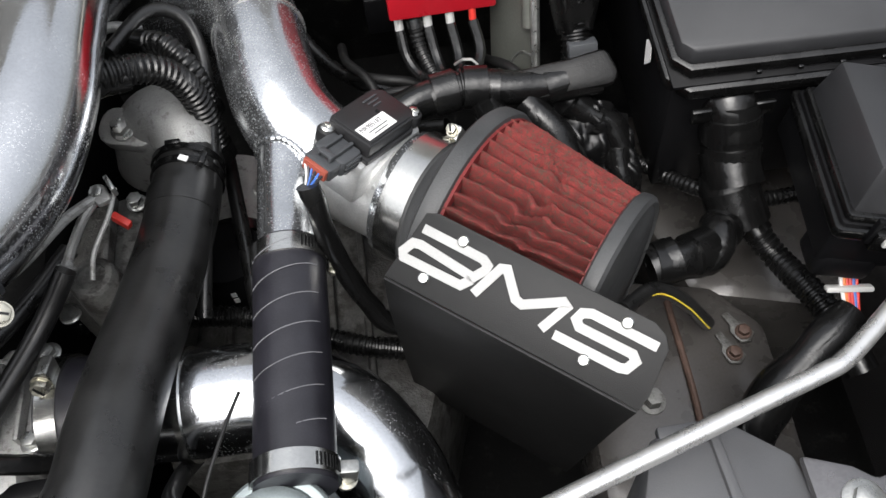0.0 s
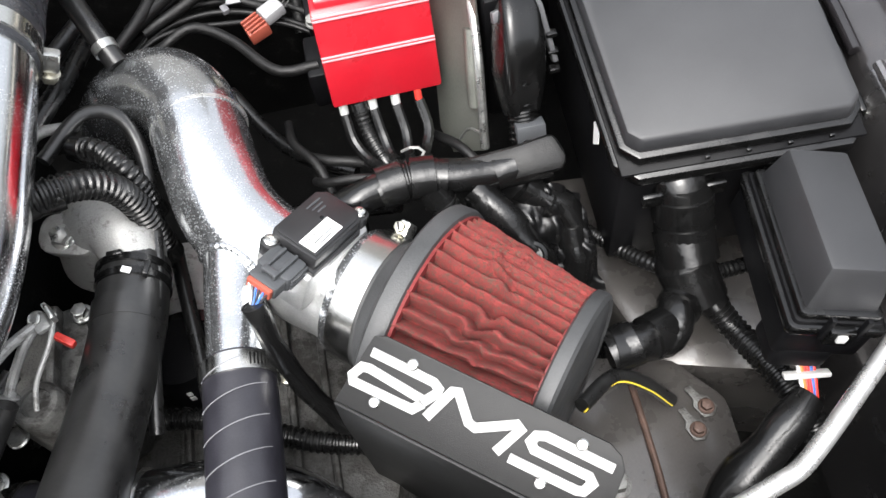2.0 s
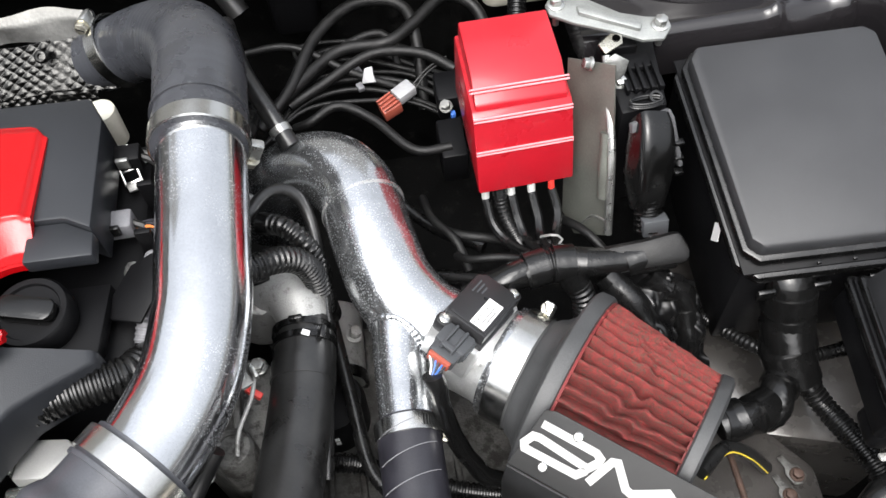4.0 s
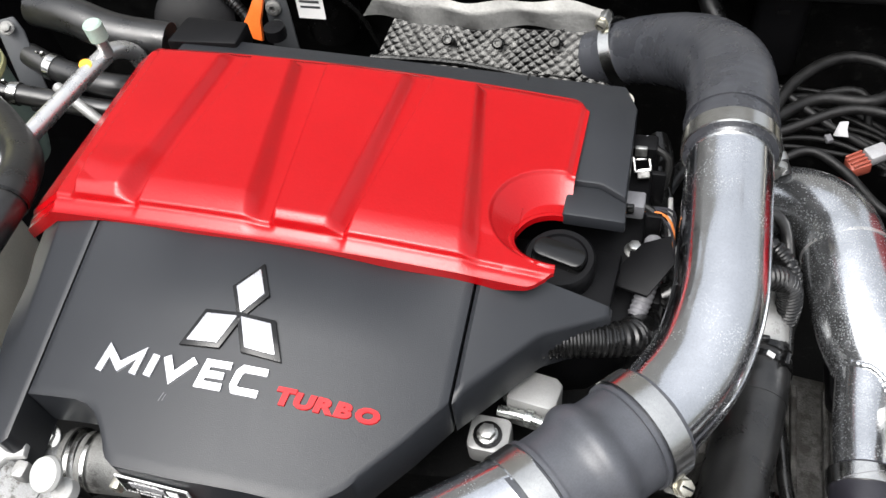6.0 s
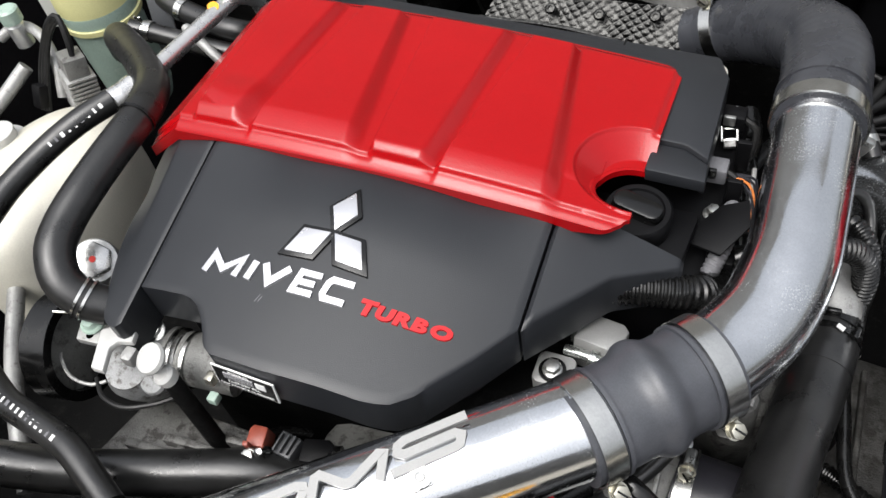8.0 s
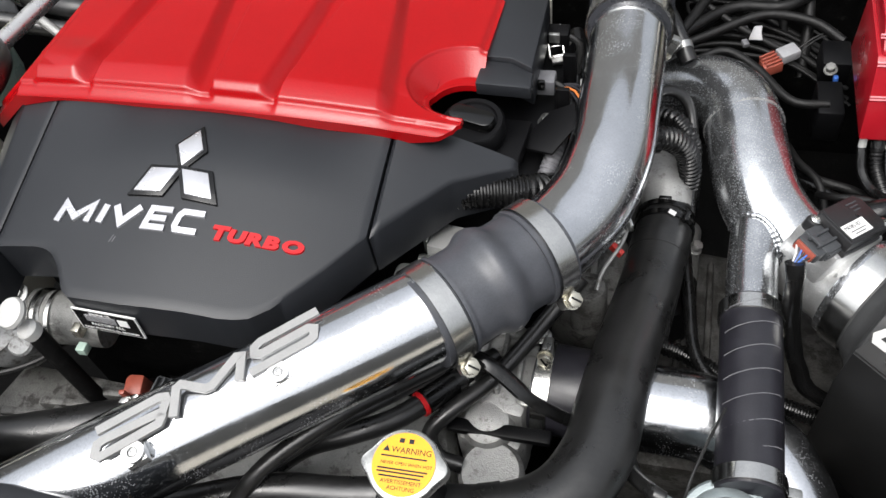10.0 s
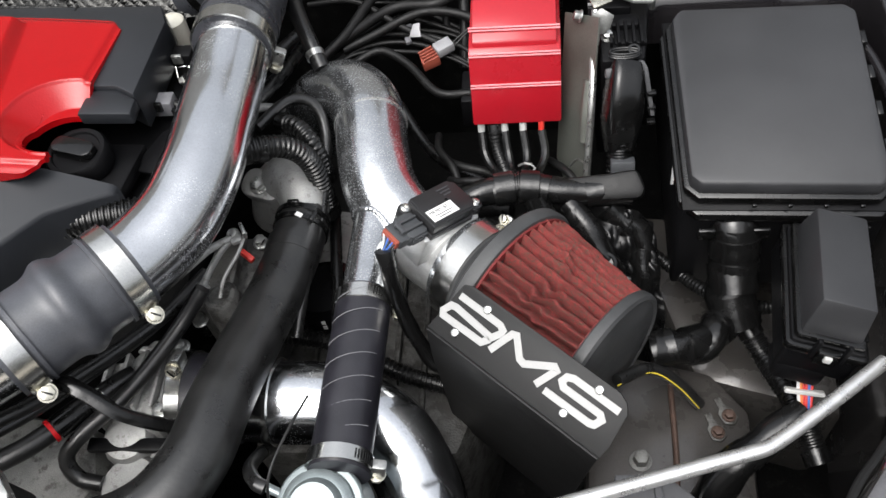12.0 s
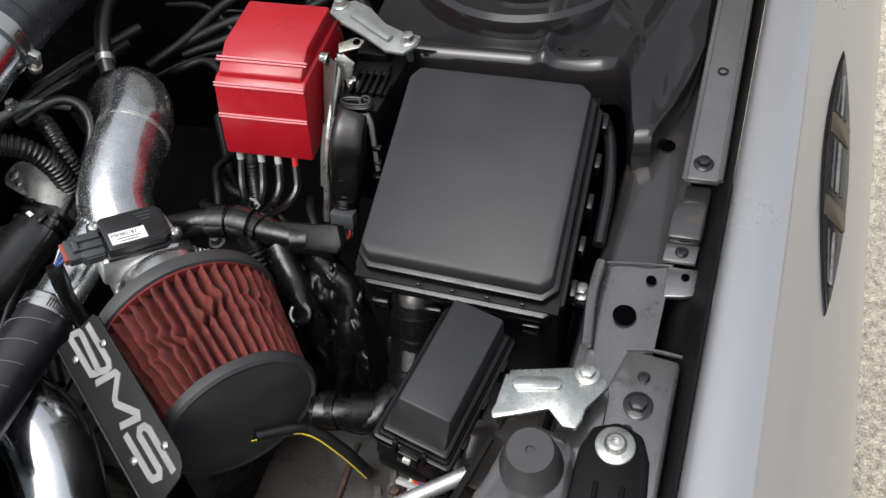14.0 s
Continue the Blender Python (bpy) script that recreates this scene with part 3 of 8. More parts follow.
cover = thing("engine_cover", (-0.5, 0.35, 0.90), "red and black plastic engine cover with raised ribs", "engine cover")
cols_main = [-0.744 + (0.744 - 0.3604) * i / 430 for i in range(431)]
cols_right = [-0.3604 + 0.0344 * (i / 30) ** 1.6 for i in range(31)]
red = join(red_patch(cols_main, front_edge, back_edge, 220), red_patch(cols_right, lambda x: 0.386 + arc(x), back_edge, 130), red_patch(cols_right, front_edge, lambda x: 0.386 - arc(x), 24))
bmesh.ops.remove_doubles(red, verts=red.verts, dist=0.0002)
rim = [e for e in red.edges if e.is_boundary]
ext = bmesh.ops.extrude_edge_only(red, edges=rim)
for v in [g for g in ext["geom"] if isinstance(g, bmesh.types.BMVert)]:
    if v.co.y < front_edge(v.co.x) + 0.001:
        v.co.z = min(v.co.z - 0.003, max(panel_height(v.co.x, 0.333) + 0.0003, v.co.z - 0.011 + 0.007 * sstep(-0.37, -0.335, v.co.x)))
    else:
        v.co.z -= 0.014 if v.co.y > 0.45 else 0.006
bmesh.ops.recalc_face_normals(red, faces=red.faces)
red_cover = part("red_cover", red, RED_PAINT, cover, "wrinkle finish red ribbed panel", 50)

def field(cols, low, high, ny, deep, round_off=0.003):
    """An arched plate over x columns between two edges, with rounded rim and skirt."""
    verts = []
    for x in cols:
        a, b = low(x), high(x)
        for j in range(ny + 1):
            y = a + (b - a) * j / ny
            e = min(y - a, x - cols[0], cols[-1] - x)
            verts.append((x, y, panel_height(x, y) - round_off * (1 - min(1, e / 0.003)) ** 2))
    m = ny + 1
    bm = raw(verts, [(i * m + j, (i + 1) * m + j, (i + 1) * m + j + 1, i * m + j + 1) for i in range(len(cols) - 1) for j in range(ny)])
    ext = bmesh.ops.extrude_edge_only(bm, edges=[e for e in bm.edges if e.is_boundary])
    for v in [g for g in ext["geom"] if isinstance(g, bmesh.types.BMVert)]:
        v.co.z -= deep
    bmesh.ops.recalc_face_normals(bm, faces=bm.faces)
    return bm


def steps(a, b, n):
    return [a + (b - a) * i / n for i in range(n + 1)]


FRONT_X = [-0.6662, -0.625, -0.616, -0.608, -0.600, -0.593, -0.588, -0.580, -0.538, -0.490, -0.464, -0.452, -0.443, -0.430, -0.400, -0.3795]
FRONT_Y = [0.2005, 0.2005, 0.199, 0.195, 0.187, 0.177, 0.168, 0.1635, 0.1630, 0.1655, 0.1660, 0.1680, 0.1710, 0.1815, 0.2200, 0.2505]
part("front_panel", field(steps(-0.6662, -0.3795, 90), lambda x: float(np.interp(x, FRONT_X, FRONT_Y)), lambda x: 0.340, 40, 0.040, 0.0012), COVER_PLASTIC, cover, "charcoal plastic front panel", 50)
part("side_panel", field(steps(-0.7430, -0.6680, 36), lambda x: float(np.interp(x, [-0.743, -0.728, -0.713, -0.702, -0.692, -0.686, -0.678, -0.672, -0.668], [0.322, 0.288, 0.240, 0.202, 0.178, 0.1695, 0.1660, 0.1660, 0.170])), lambda x: 0.340, 30, 0.045, 0.0012), COVER_PLASTIC, cover, "charcoal plastic side panel", 50)
part("side_panel", field(steps(-0.3777, -0.2850, 30), lambda x: float(np.interp(x, [-0.3775, -0.348, -0.330, -0.2862, -0.285], [0.2520, 0.290, 0.314, 0.3455, 0.347])), lambda x: 0.353, 20, 0.040), COVER_PLASTIC, cover, "charcoal plastic side panel", 50)
slope_b = Matrix(((1, 0, 0, 0), (0, 1, 0, 0), (-0.05, -0.085, 1, 0.981 - 0.05 * 0.325 + 0.085 * 0.347), (0, 0, 0, 1)))
part("rear_panel", prism([(-0.712, 0.50), (-0.331, 0.50), (-0.331, 0.449), (-0.306, 0.449), (-0.286, 0.437), (-0.288, 0.545), (-0.300, 0.572), (-0.71, 0.572)], -0.05, -0.007, slope_b, 0.003), COVER_PLASTIC, cover, "black plastic rear panel")
part("rear_step", prism([(-0.331, 0.416), (-0.284, 0.416), (-0.2855, 0.4365), (-0.306, 0.4485), (-0.331, 0.4485)], -0.024, -0.011, slope_b, 0.002), COVER_PLASTIC, cover, "lower step of the black rear panel")
part("filler_shelf", prism([(-0.372, 0.352), (-0.288, 0.355), (-0.284, 0.414), (-0.372, 0.414)], -0.060, -0.046, slope_b, 0.002), BLACK_PLASTIC, cover, "black shelf round the filler cap")
part("rear_seam", block((0.002, 0.030, 0.001), Matrix.Translation((-0.384, 0.558, 0.9575)), 0), SEAL, cover, "dark seam across the rear panel")

vc = thing("valve_cover", (-0.48, 0.40, 0.82), "black plastic valve cover under the engine cover", "valve cover")
part("cover_body", prism([(-0.70, 0.24), (-0.43, 0.25), (-0.395, 0.320), (-0.300, 0.345), (-0.272, 0.37), (-0.265, 0.56), (-0.70, 0.56)], 0.82, 0.905, bevel=0.006), BLACK_PLASTIC, vc)
for y in (0.41, 0.455, 0.50):
    part("side_rib", block((0.012, 0.005, 0.060), Matrix.Translation((-0.264, y, 0.868)), 0.001), BLACK_PLASTIC, vc, "moulded side rib")
for y in (0.30, 0.435, 0.545):
    part("bolt", hex_bolt((-0.276, y, 0.905), (0, 0, 1), 0.009, 0.008, 0.008), ZINC, vc, "zinc cover bolt")

cap = thing("oil_filler_cap", (-0.330, 0.386, 0.930), "black ribbed plastic oil filler cap", "filler cap")
cm = basis((-0.328, 0.386, 0.933), (0, -0.03, 1))
part("cap_body", lathe([(0.026, 0), (0.027, 0.004), (0.027, 0.016), (0.025, 0.019), (0.021, 0.019), (0.020, 0.017), (0.001, 0.017)], cm, 32), BLACK_PLASTIC, cap)
part("grip", prism(rect(0.040, 0.017, 0.007), 0.015, 0.026, cm @ pose(0, 0, 0, 0, 0, -16), 0.002), GLOSS_BLACK, cap, "raised finger grip")

# ---- charge pipe ----
AXIS_T = (0.0, 1.0, -0.02)
elbow = thing("rubber_elbow", (-0.26, 0.66, 0.83), "black silicone elbow hose on the charge pipe", "hose")
part("elbow_body", tube([(-0.345, 0.728, 0.850, 0.031), (-0.325, 0.722, 0.860, 0.032), (-0.290, 0.706, 0.882, 0.034), (-0.254, 0.678, 0.907, 0.036), (-0.228, 0.638, 0.932, 0.0365), (-0.215, 0.588, 0.950, 0.0365), (-0.213, 0.50, 0.956, 0.0355)], n=36, gap=0.0025, bend=lambda i, a: 1 + 0.003 * math.sin(1.7 * i) + 0.002 * math.sin(0.6 * i)), ELBOW_RUBBER, elbow)
part("end_bead", ring((-0.2135, 0.534, 0.9545), AXIS_T, 0.0372, 0.034, 0.003, 44), ELBOW_RUBBER, elbow, "raised bead near the end")
charge = thing("charge_pipe", (-0.215, 0.38, 0.92), "polished aluminium charge pipe with water marks", "pipe")
part("pipe_body", tube([(-0.213, 0.52, 0.954), (-0.2125, 0.46, 0.950), (-0.2125, 0.41, 0.949), (-0.214, 0.365, 0.9465), (-0.224, 0.32, 0.942), (-0.243, 0.284, 0.941), (-0.262, 0.256, 0.945), (-0.275, 0.240, 0.947)], 0.033, n=40, gap=0.004), CHROME, charge)
hose_clamp((-0.213, 0.508, 0.956), AXIS_T, 0.036, (0.9, 0, -0.45), "bright worm clamp on the rubber elbow", 0.014)
coupler = thing("coupler_hose", (-0.285, 0.23, 0.92), "black humped silicone coupler between two pipes", "hose")
A, B = Vector((-0.248, 0.272, 0.946)), Vector((-0.323, 0.189, 0.952))
hump = [A.lerp(B, t) for t in (0, 0.2, 0.36, 0.42, 0.47, 0.52, 0.57, 0.63, 0.8, 1)]
part("coupler_body", tube([(*p, 0.0355 + h) for p, h in zip(hump, (0, 0, 0.0002, 0.0034, 0.0056, 0.0052, 0.0018, 0.0002, 0, 0))], n=44, gap=0.0025, bend=lambda i, a: 1 + 0.006 * math.sin(2 * a + 0.25 * i) + 0.004 * math.sin(5 * a - 0.1 * i)), SILICONE, coupler)
ax = tuple(B - A)
for t in (0.20, 0.80):
    part("end_cuff", ring(A.lerp(B, t), ax, 0.0378, 0.035, 0.003, 44), SILICONE, coupler, "thin moulded cuff line")
hose_clamp(A.lerp(B, 0.10), ax, 0.037, (0.5, -0.6, -0.62), "bright worm clamp on the coupler hose", 0.015)
hose_clamp(A.lerp(B, 0.90), ax, 0.037, (0.5, -0.6, -0.62), "bright worm clamp on the coupler hose", 0.015)
lower = thing("intercooler_pipe", (-0.45, 0.10, 0.91), "polished aluminium intercooler pipe with raised plate", "pipe")
part("pipe_body", tube([(-0.308, 0.205, 0.954), (-0.38, 0.150, 0.949), (-0.447, 0.102, 0.944), (-0.53, 0.042, 0.935), (-0.62, -0.02, 0.92)], 0.034, n=40, gap=0.005), CHROME, lower)

# ---- intake ----
intake = thing("intake_pipe", (-0.09, 0.44, 0.81), "polished aluminium intake pipe with side branch", "pipe")
INTAKE = [(-0.196, 0.572, 0.76), (-0.189, 0.570, 0.79), (-0.171, 0.566, 0.820), (-0.148, 0.558, 0.839), (-0.126, 0.543, 0.851), (-0.111, 0.522, 0.854), (-0.1045, 0.497, 0.854), (-0.098, 0.460, 0.850), (-0.0885, 0.424, 0.842), (-0.069, 0.3985, 0.829), (-0.047, 0.384, 0.8205), (-0.0096, 0.3543, 0.8176)]
part("pipe_body", tube(INTAKE, 0.035, n=40, gap=0.004), SATIN, intake)
part("weld_bead", ring((-0.104, 0.498, 0.853), (0.19, -0.98, 0), 0.0362, 0.034, 0.003, 48), BRUSHED, intake, "pale weld bead")
part("branch_pipe", tube([(-0.088, 0.42, 0.842), (-0.092, 0.36, 0.836), (-0.093, 0.30, 0.835)], 0.0205, n=28), SATIN, intake)
main_line = resample(curve(INTAKE, 10), 0.003)
seam = []
for k in range(25):
    a = radians(-20 + 220 * k / 24)
    for n in range(60):
        y = 0.335 + 0.0015 * n
        q = np.array((-0.0905 + 0.0205 * math.cos(a), y, 0.8385 + 0.0205 * math.sin(a)))
        if np.min(np.linalg.norm(main_line[:, :3] - q, axis=1)) < 0.0352:
            break
    seam.append(tuple(q))
part("weld_bead", ribbed(seam[::2], 0.0030, 0.0044, 0.14, 10), SATIN, intake, "rippled weld bead")
blow = thing("branch_hose", (-0.094, 0.23, 0.81), "dark silicone hose with thin seam lines", "hose")
part("hose_body", tube([(-0.093, 0.310, 0.835), (-0.093, 0.25, 0.838), (-0.094, 0.148, 0.842)], 0.0238, n=32), BRANCH_RUBBER, blow)
hose_clamp((-0.093, 0.3025, 0.835), (0, 1, 0), 0.0240, (1, 0, -0.1), "bright worm clamp on the branch hose", 0.013)

fdir = Vector((0.765, -0.643, 0.0)).normalized()
f0 = Vector((0.0363, 0.3157, 0.8175))
flt = thing("air_filter", f0 - Vector((0, 0, 0.084)), "cone air filter with dusty red pleated cotton", "air filter")
fm = basis(f0, fdir)
part("base_rubber", lathe([(0.0468, -0.056), (0.0470, -0.036), (0.0500, -0.033), (0.0525, -0.028), (0.0590, -0.0215), (0.0710, -0.0175), (0.0815, -0.0155), (0.0836, -0.0135), (0.0838, -0.0050), (0.0825, -0.0022), (0.0790, -0.0012), (0.070, -0.001)], fm, 72), FILTER_RUBBER, flt, "grey rubber base flange")
part("adapter_lip", lathe([(0.040, -0.064), (0.0462, -0.063), (0.0468, -0.060), (0.0468, -0.050)], fm, 48), SATIN, flt, "pale adapter lip")
hose_clamp(f0 - fdir * 0.047, tuple(fdir), 0.0474, (0.0285, 0.0345, 0.0195), "bright worm clamp at the filter neck", 0.019, screw=BRASSY)


def pleats(n=46, rows=60, r0=0.0805, r1=0.0640, long=0.100, deep=0.0145):
    rnd = random.Random(5)
    verts, faces = [], []
    k = n * 8
    for i in range(rows + 1):
        t = i / rows
        r = r0 + (r1 - r0) * t
        for j in range(k):
            a = 2 * math.pi * j / k
            kink = 0.066 * math.exp(-((t - 0.40 - 0.10 * math.sin(5 * a)) / 0.055) ** 2) * math.sin(5 * a + 2.0) + 0.020 * math.exp(-((t - 0.66 + 0.08 * math.sin(7 * a)) / 0.05) ** 2) * math.sin(9 * a) + 0.034 * math.exp(-((t - 0.52 - 0.05 * math.sin(4 * a + 1)) / 0.03) ** 2) * math.sin(8 * a + 1.0) + 0.005 * math.sin(31 * t + 9 * a)
            ph = n * (a + kink)
            rr = r - deep * (0.5 - 0.5 * math.cos(ph)) ** 1.25 + 0.0006 * math.sin(23 * t + 5 * a) * math.sin(11 * a)
            verts.append(fm @ Vector((rr * math.cos(a), rr * math.sin(a), -0.0020 + long * t)))
    for i in range(rows):
        for j in range(k):
            j2 = (j + 1) % k
            faces.append((i * k + j, i * k + j2, (i + 1) * k + j2, (i + 1) * k + j))
    bm = raw(verts, faces)
    bmesh.ops.recalc_face_normals(bm, faces=bm.faces)
    return bm


part("pleated_cone", pleats(), FILTER_RED, flt, "oiled red cotton pleats", 60)
part("end_cap", lathe([(0.060, 0.0905), (0.0650, 0.0903), (0.0668, 0.0917), (0.0674, 0.0965), (0.0668, 0.0995), (0.0640, 0.1015), (0.0625, 0.1011), (0.0612, 0.0999), (0.0595, 0.1005), (0.030, 0.1011), (0.001, 0.1011)], fm, 72), FILTER_RUBBER, flt, "grey rubber end cap")
for z, r in ((-0.0004, 0.0800), (0.0900, 0.0635)):
    part("edge_band", ring(fm @ Vector((0, 0, z)), fdir, r, r - 0.006, 0.002, 56), FILTER_EDGE, flt, "dark red edge of the cotton")

# heat shield: a bent sheet with a name plate on its upper face
shield = thing("heat_shield", (0.04, 0.21, 0.70), "black powder coated heat shield with raised emblem", "heat shield")
sx = Vector((0.125, -0.098, -0.016)).normalized()
sy = Vector((0.028, 0.024, 0.0225))
sm_ = frame_of((-0.029, 0.254, 0.878), sx, sy)
part("top_plate", prism([(0, 0), (0.1625, 0), (0.1638, 0.010), (0.1618, 0.037), (0.157, 0.0435), (0.149, 0.047), (0.014, 0.047), (0.007, 0.044)], -0.002, 0, sm_, 0.0005), POWDER, shield)
dn = frame_of((-0.029, 0.254, 0.878), sx, (0.02, 0.05, -1))
part("front_plate", prism([(0.0005, 0), (0.162, 0), (0.159, 0.03), (0.146, 0.19), (0.014, 0.19), (0.001, 0.05)], -0.002, 0, dn, 0.0005), POWDER, shield)
for u, v in ((0.034, 0.039), (0.022, 0.0095), (0.136, 0.040), (0.124, 0.0105)):
    part("bolt", screw_head(sm_ @ Vector((u, v, 0)), sm_.to_3x3() @ Vector((0, 0, 1)), 0.0036), CHROME_CLEAN, shield, "small steel button screw")

# ---- fuse box ----
fb = thing("fuse_box", (0.262, 0.47, 0.76), "large black fuse box with matt lid", "fuse box")
lid_slope = Matrix(((1, 0, 0, 0), (0, 1, 0, 0), (0.0, 0.185, 1, 0.893 - 0.185 * 0.38), (0, 0, 0, 1)))
def chamfer(x0, x1, y0, y1, c, dy=-0.006):
    return [(x0 + c, y0), (x1 - c, y0 + dy), (x1, y0 + dy + c), (x1 + 0.001, y1 - c), (x1 - c, y1), (x0 - 0.002 + c, y1 + 0.003), (x0 - 0.002, y1 - c), (x0, y0 + c)]


part("lid", prism(chamfer(0.183, 0.341, 0.377, 0.556, 0.008), -0.013, 0.0, lid_slope, 0.0030, 0.984), LID_PLASTIC, fb, "matt charcoal lid")
part("lid_rim", prism(chamfer(0.1795, 0.3450, 0.3735, 0.560, 0.011), -0.021, -0.0125, lid_slope, 0.0025), GLOSS_BLACK, fb, "glossy lower rim of the lid")
part("flange", prism(chamfer(0.1755, 0.3500, 0.366, 0.565, 0.014), -0.034, -0.024, lid_slope, 0.003), GLOSS_BLACK, fb, "glossy black flange")
part("box_body", prism([(0.180, 0.374), (0.345, 0.368), (0.345, 0.560), (0.180, 0.562)], -0.14, -0.022, lid_slope, 0.003), BLACK_PLASTIC, fb)
for x in (0.262, 0.274):
    part("slot", block((0.020, 0.001, 0.003), lid_slope @ Matrix.Translation((x + 0.03, 0.3712 - 0.036 * (x - 0.18), -0.047)), 0), SEAL, fb, "narrow moulded slot")
for k in range(4):
    part("rim_peg", block((0.0035, 0.002, 0.003), lid_slope @ Matrix.Translation((0.235 + 0.028 * k, 0.3690 - 0.036 * (0.055 + 0.028 * k), -0.017)), 0.0005), GLOSS_BLACK, fb, "small moulded peg")
rl = thing("relay_box", (0.285, 0.29, 0.82), "small black relay box with tall lid", "relay box")
rm = frame_of((0.279, 0.2945, 0.869), (-0.31, 0.06, 0.06), (-0.026, -0.094, 0.012))
part("lid", prism(rect(0.046, 0.108), -0.004, 0.032, rm, 0.003, 0.86), LID_PLASTIC, rl, "matt charcoal lid")
part("box_body", prism(rect(0.056, 0.118, 0.004), -0.04, -0.004, rm, 0.002), BLACK_PLASTIC, rl)
part("skirt", prism(rect(0.052, 0.114, 0.004), -0.006, 0.001, rm, 0.002), GLOSS_BLACK, rl, "glossy lower rim of the lid")

# ---- red ignition box ----
rb = thing("red_box", (0.04, 0.56, 0.83), "glossy red metal ignition box with paired grooves", "ignition box")
rbm = Matrix(((0, 0, 1, 0.039), (1, 0, 0.10, 0), (0, 1, -0.09, 0), (0, 0, 0, 1)))
part("lower_case", prism([(0.505, 0.840), (0.517, 0.879), (0.5285, 0.908), (0.535, 0.912), (0.626, 0.912), (0.632, 0.84)], -0.043, 0.043, rbm, 0.0020), RED_GLOSS, rb)
part("upper_case", prism([(0.5325, 0.905), (0.537, 0.9165), (0.562, 0.9300), (0.622, 0.9300), (0.628, 0.905)], -0.0395, 0.0395, rbm, 0.0020), RED_GLOSS, rb, "narrower stepped top")

# ---- hoses ----
rad = thing("radiator_hose", (-0.19, 0.26, 0.79), "black rubber radiator hose with dull sheen", "hose")
part("hose_body", tube([(-0.1645, 0.412, 0.823, 0.0245), (-0.168, 0.372, 0.824, 0.025), (-0.174, 0.330, 0.827, 0.025), (-0.182, 0.284, 0.834, 0.025), (-0.190, 0.23, 0.848, 0.0255), (-0.194, 0.19, 0.858, 0.026), (-0.200, 0.15, 0.862, 0.026), (-0.222, 0.112, 0.864, 0.026), (-0.265, 0.092, 0.864, 0.025), (-0.34, 0.085, 0.86, 0.024)], n=32), RUBBER, rad)
for q, d, r in (((-0.169, 0.368, 0.8245), (0.1, 1, 0.0), 0.0258), ((-0.262, 0.0925, 0.864), (1, 0.3, 0), 0.0262)):
    part("end_collar", ring(q, d, r, r - 0.002, 0.016, 32), RUBBER, rad, "slightly raised moulded collar")
cup = thing("coupler_sleeve", (-0.23, 0.235, 0.75), "black rubber sleeve at the throttle", "hose")
part("sleeve_body", tube([(-0.258, 0.238, 0.79), (-0.20, 0.234, 0.79)], 0.0385, 36), BRANCH_RUBBER, cup)
hose_clamp((-0.250, 0.2375, 0.79), (1, -0.03, 0), 0.0388, (0, 0.3, 0.9), "bright worm clamp at the throttle", 0.013)
big = thing("lower_pipe", (-0.12, 0.2, 0.72), "large polished pipe bending down below the hoses", "pipe")
part("pipe_body", tube([(-0.235, 0.238, 0.79), (-0.173, 0.232, 0.79), (-0.116, 0.230, 0.786), (-0.075, 0.212, 0.776), (-0.048, 0.176, 0.755), (-0.036, 0.14, 0.72), (-0.03, 0.11, 0.66)], 0.036, n=40), CHROME, big)
part("pipe_ridge", ring((-0.170, 0.2318, 0.79), (1, -0.03, 0), 0.0385, 0.034, 0.004, 48), CHROME_CLEAN, big, "rolled end ridge")
rod = thing("prop_rod", (0.25, 0.18, 0.80), "bare steel bonnet prop rod lying stowed", "prop rod")
part("rod_bar", tube([(-0.02, 0.094, 0.86), (0.063, 0.119, 0.86), (0.150, 0.1445, 0.86), (0.200, 0.159, 0.86), (0.214, 0.1635, 0.86), (0.228, 0.172, 0.86), (0.26, 0.195, 0.86), (0.308, 0.231, 0.86)], 0.0055, n=16, gap=0.004), BRUSHED, rod)

# ---- mass air sensor on the intake ----
mm = frame_of((-0.0290, 0.373, 0.8645), (0.69, -0.69, -0.18), (0.54, 0.785, -0.31))
mz = mm.to_3x3() @ Vector((0, 0, 1))
maf = thing("air_flow_sensor", (-0.022, 0.378, 0.80), "black air flow sensor with small white label", "sensor")
part("cast_tube", tube([tuple(f0 - fdir * q) + (r,) for q, r in ((0.114, 0.0362), (0.108, 0.0395), (0.098, 0.0405), (0.072, 0.0405), (0.062, 0.0430), (0.0565, 0.0440))], n=40, gap=0.003), CAST_PALE, maf, "pale cast aluminium sensor tube")
part("flange", prism([(-0.022, -0.034), (0.019, -0.034), (0.022, 0.030), (0.014, 0.037), (-0.018, 0.032)], -0.030, 0.004, mm, 0.003), CAST_PALE, maf, "cast aluminium mounting pad")
for k in range(3):
    part("web", block((0.003, 0.030, 0.010), mm @ pose(0.024 + 0.004 * k, -0.006 + 0.004 * k, -0.026 - 0.006 * k), 0.001), CAST_PALE, maf, "cast stiffening web")
part("housing", prism([(-0.0165, -0.027), (0.0175, -0.027), (0.0185, 0.020), (0.0125, 0.027), (-0.013, 0.027), (-0.0185, 0.021), (-0.0185, -0.023)], 0.004, 0.0178, mm, 0.0010), SENSOR_PLASTIC, maf)
part("lower_rim", prism([(-0.0185, -0.029), (0.0195, -0.029), (0.0205, 0.021), (0.0135, 0.029), (-0.0145, 0.029), (-0.0205, 0.022), (-0.0205, -0.025)], 0.0035, 0.0080, mm, 0.0008), SENSOR_PLASTIC, maf, "stepped lower rim")
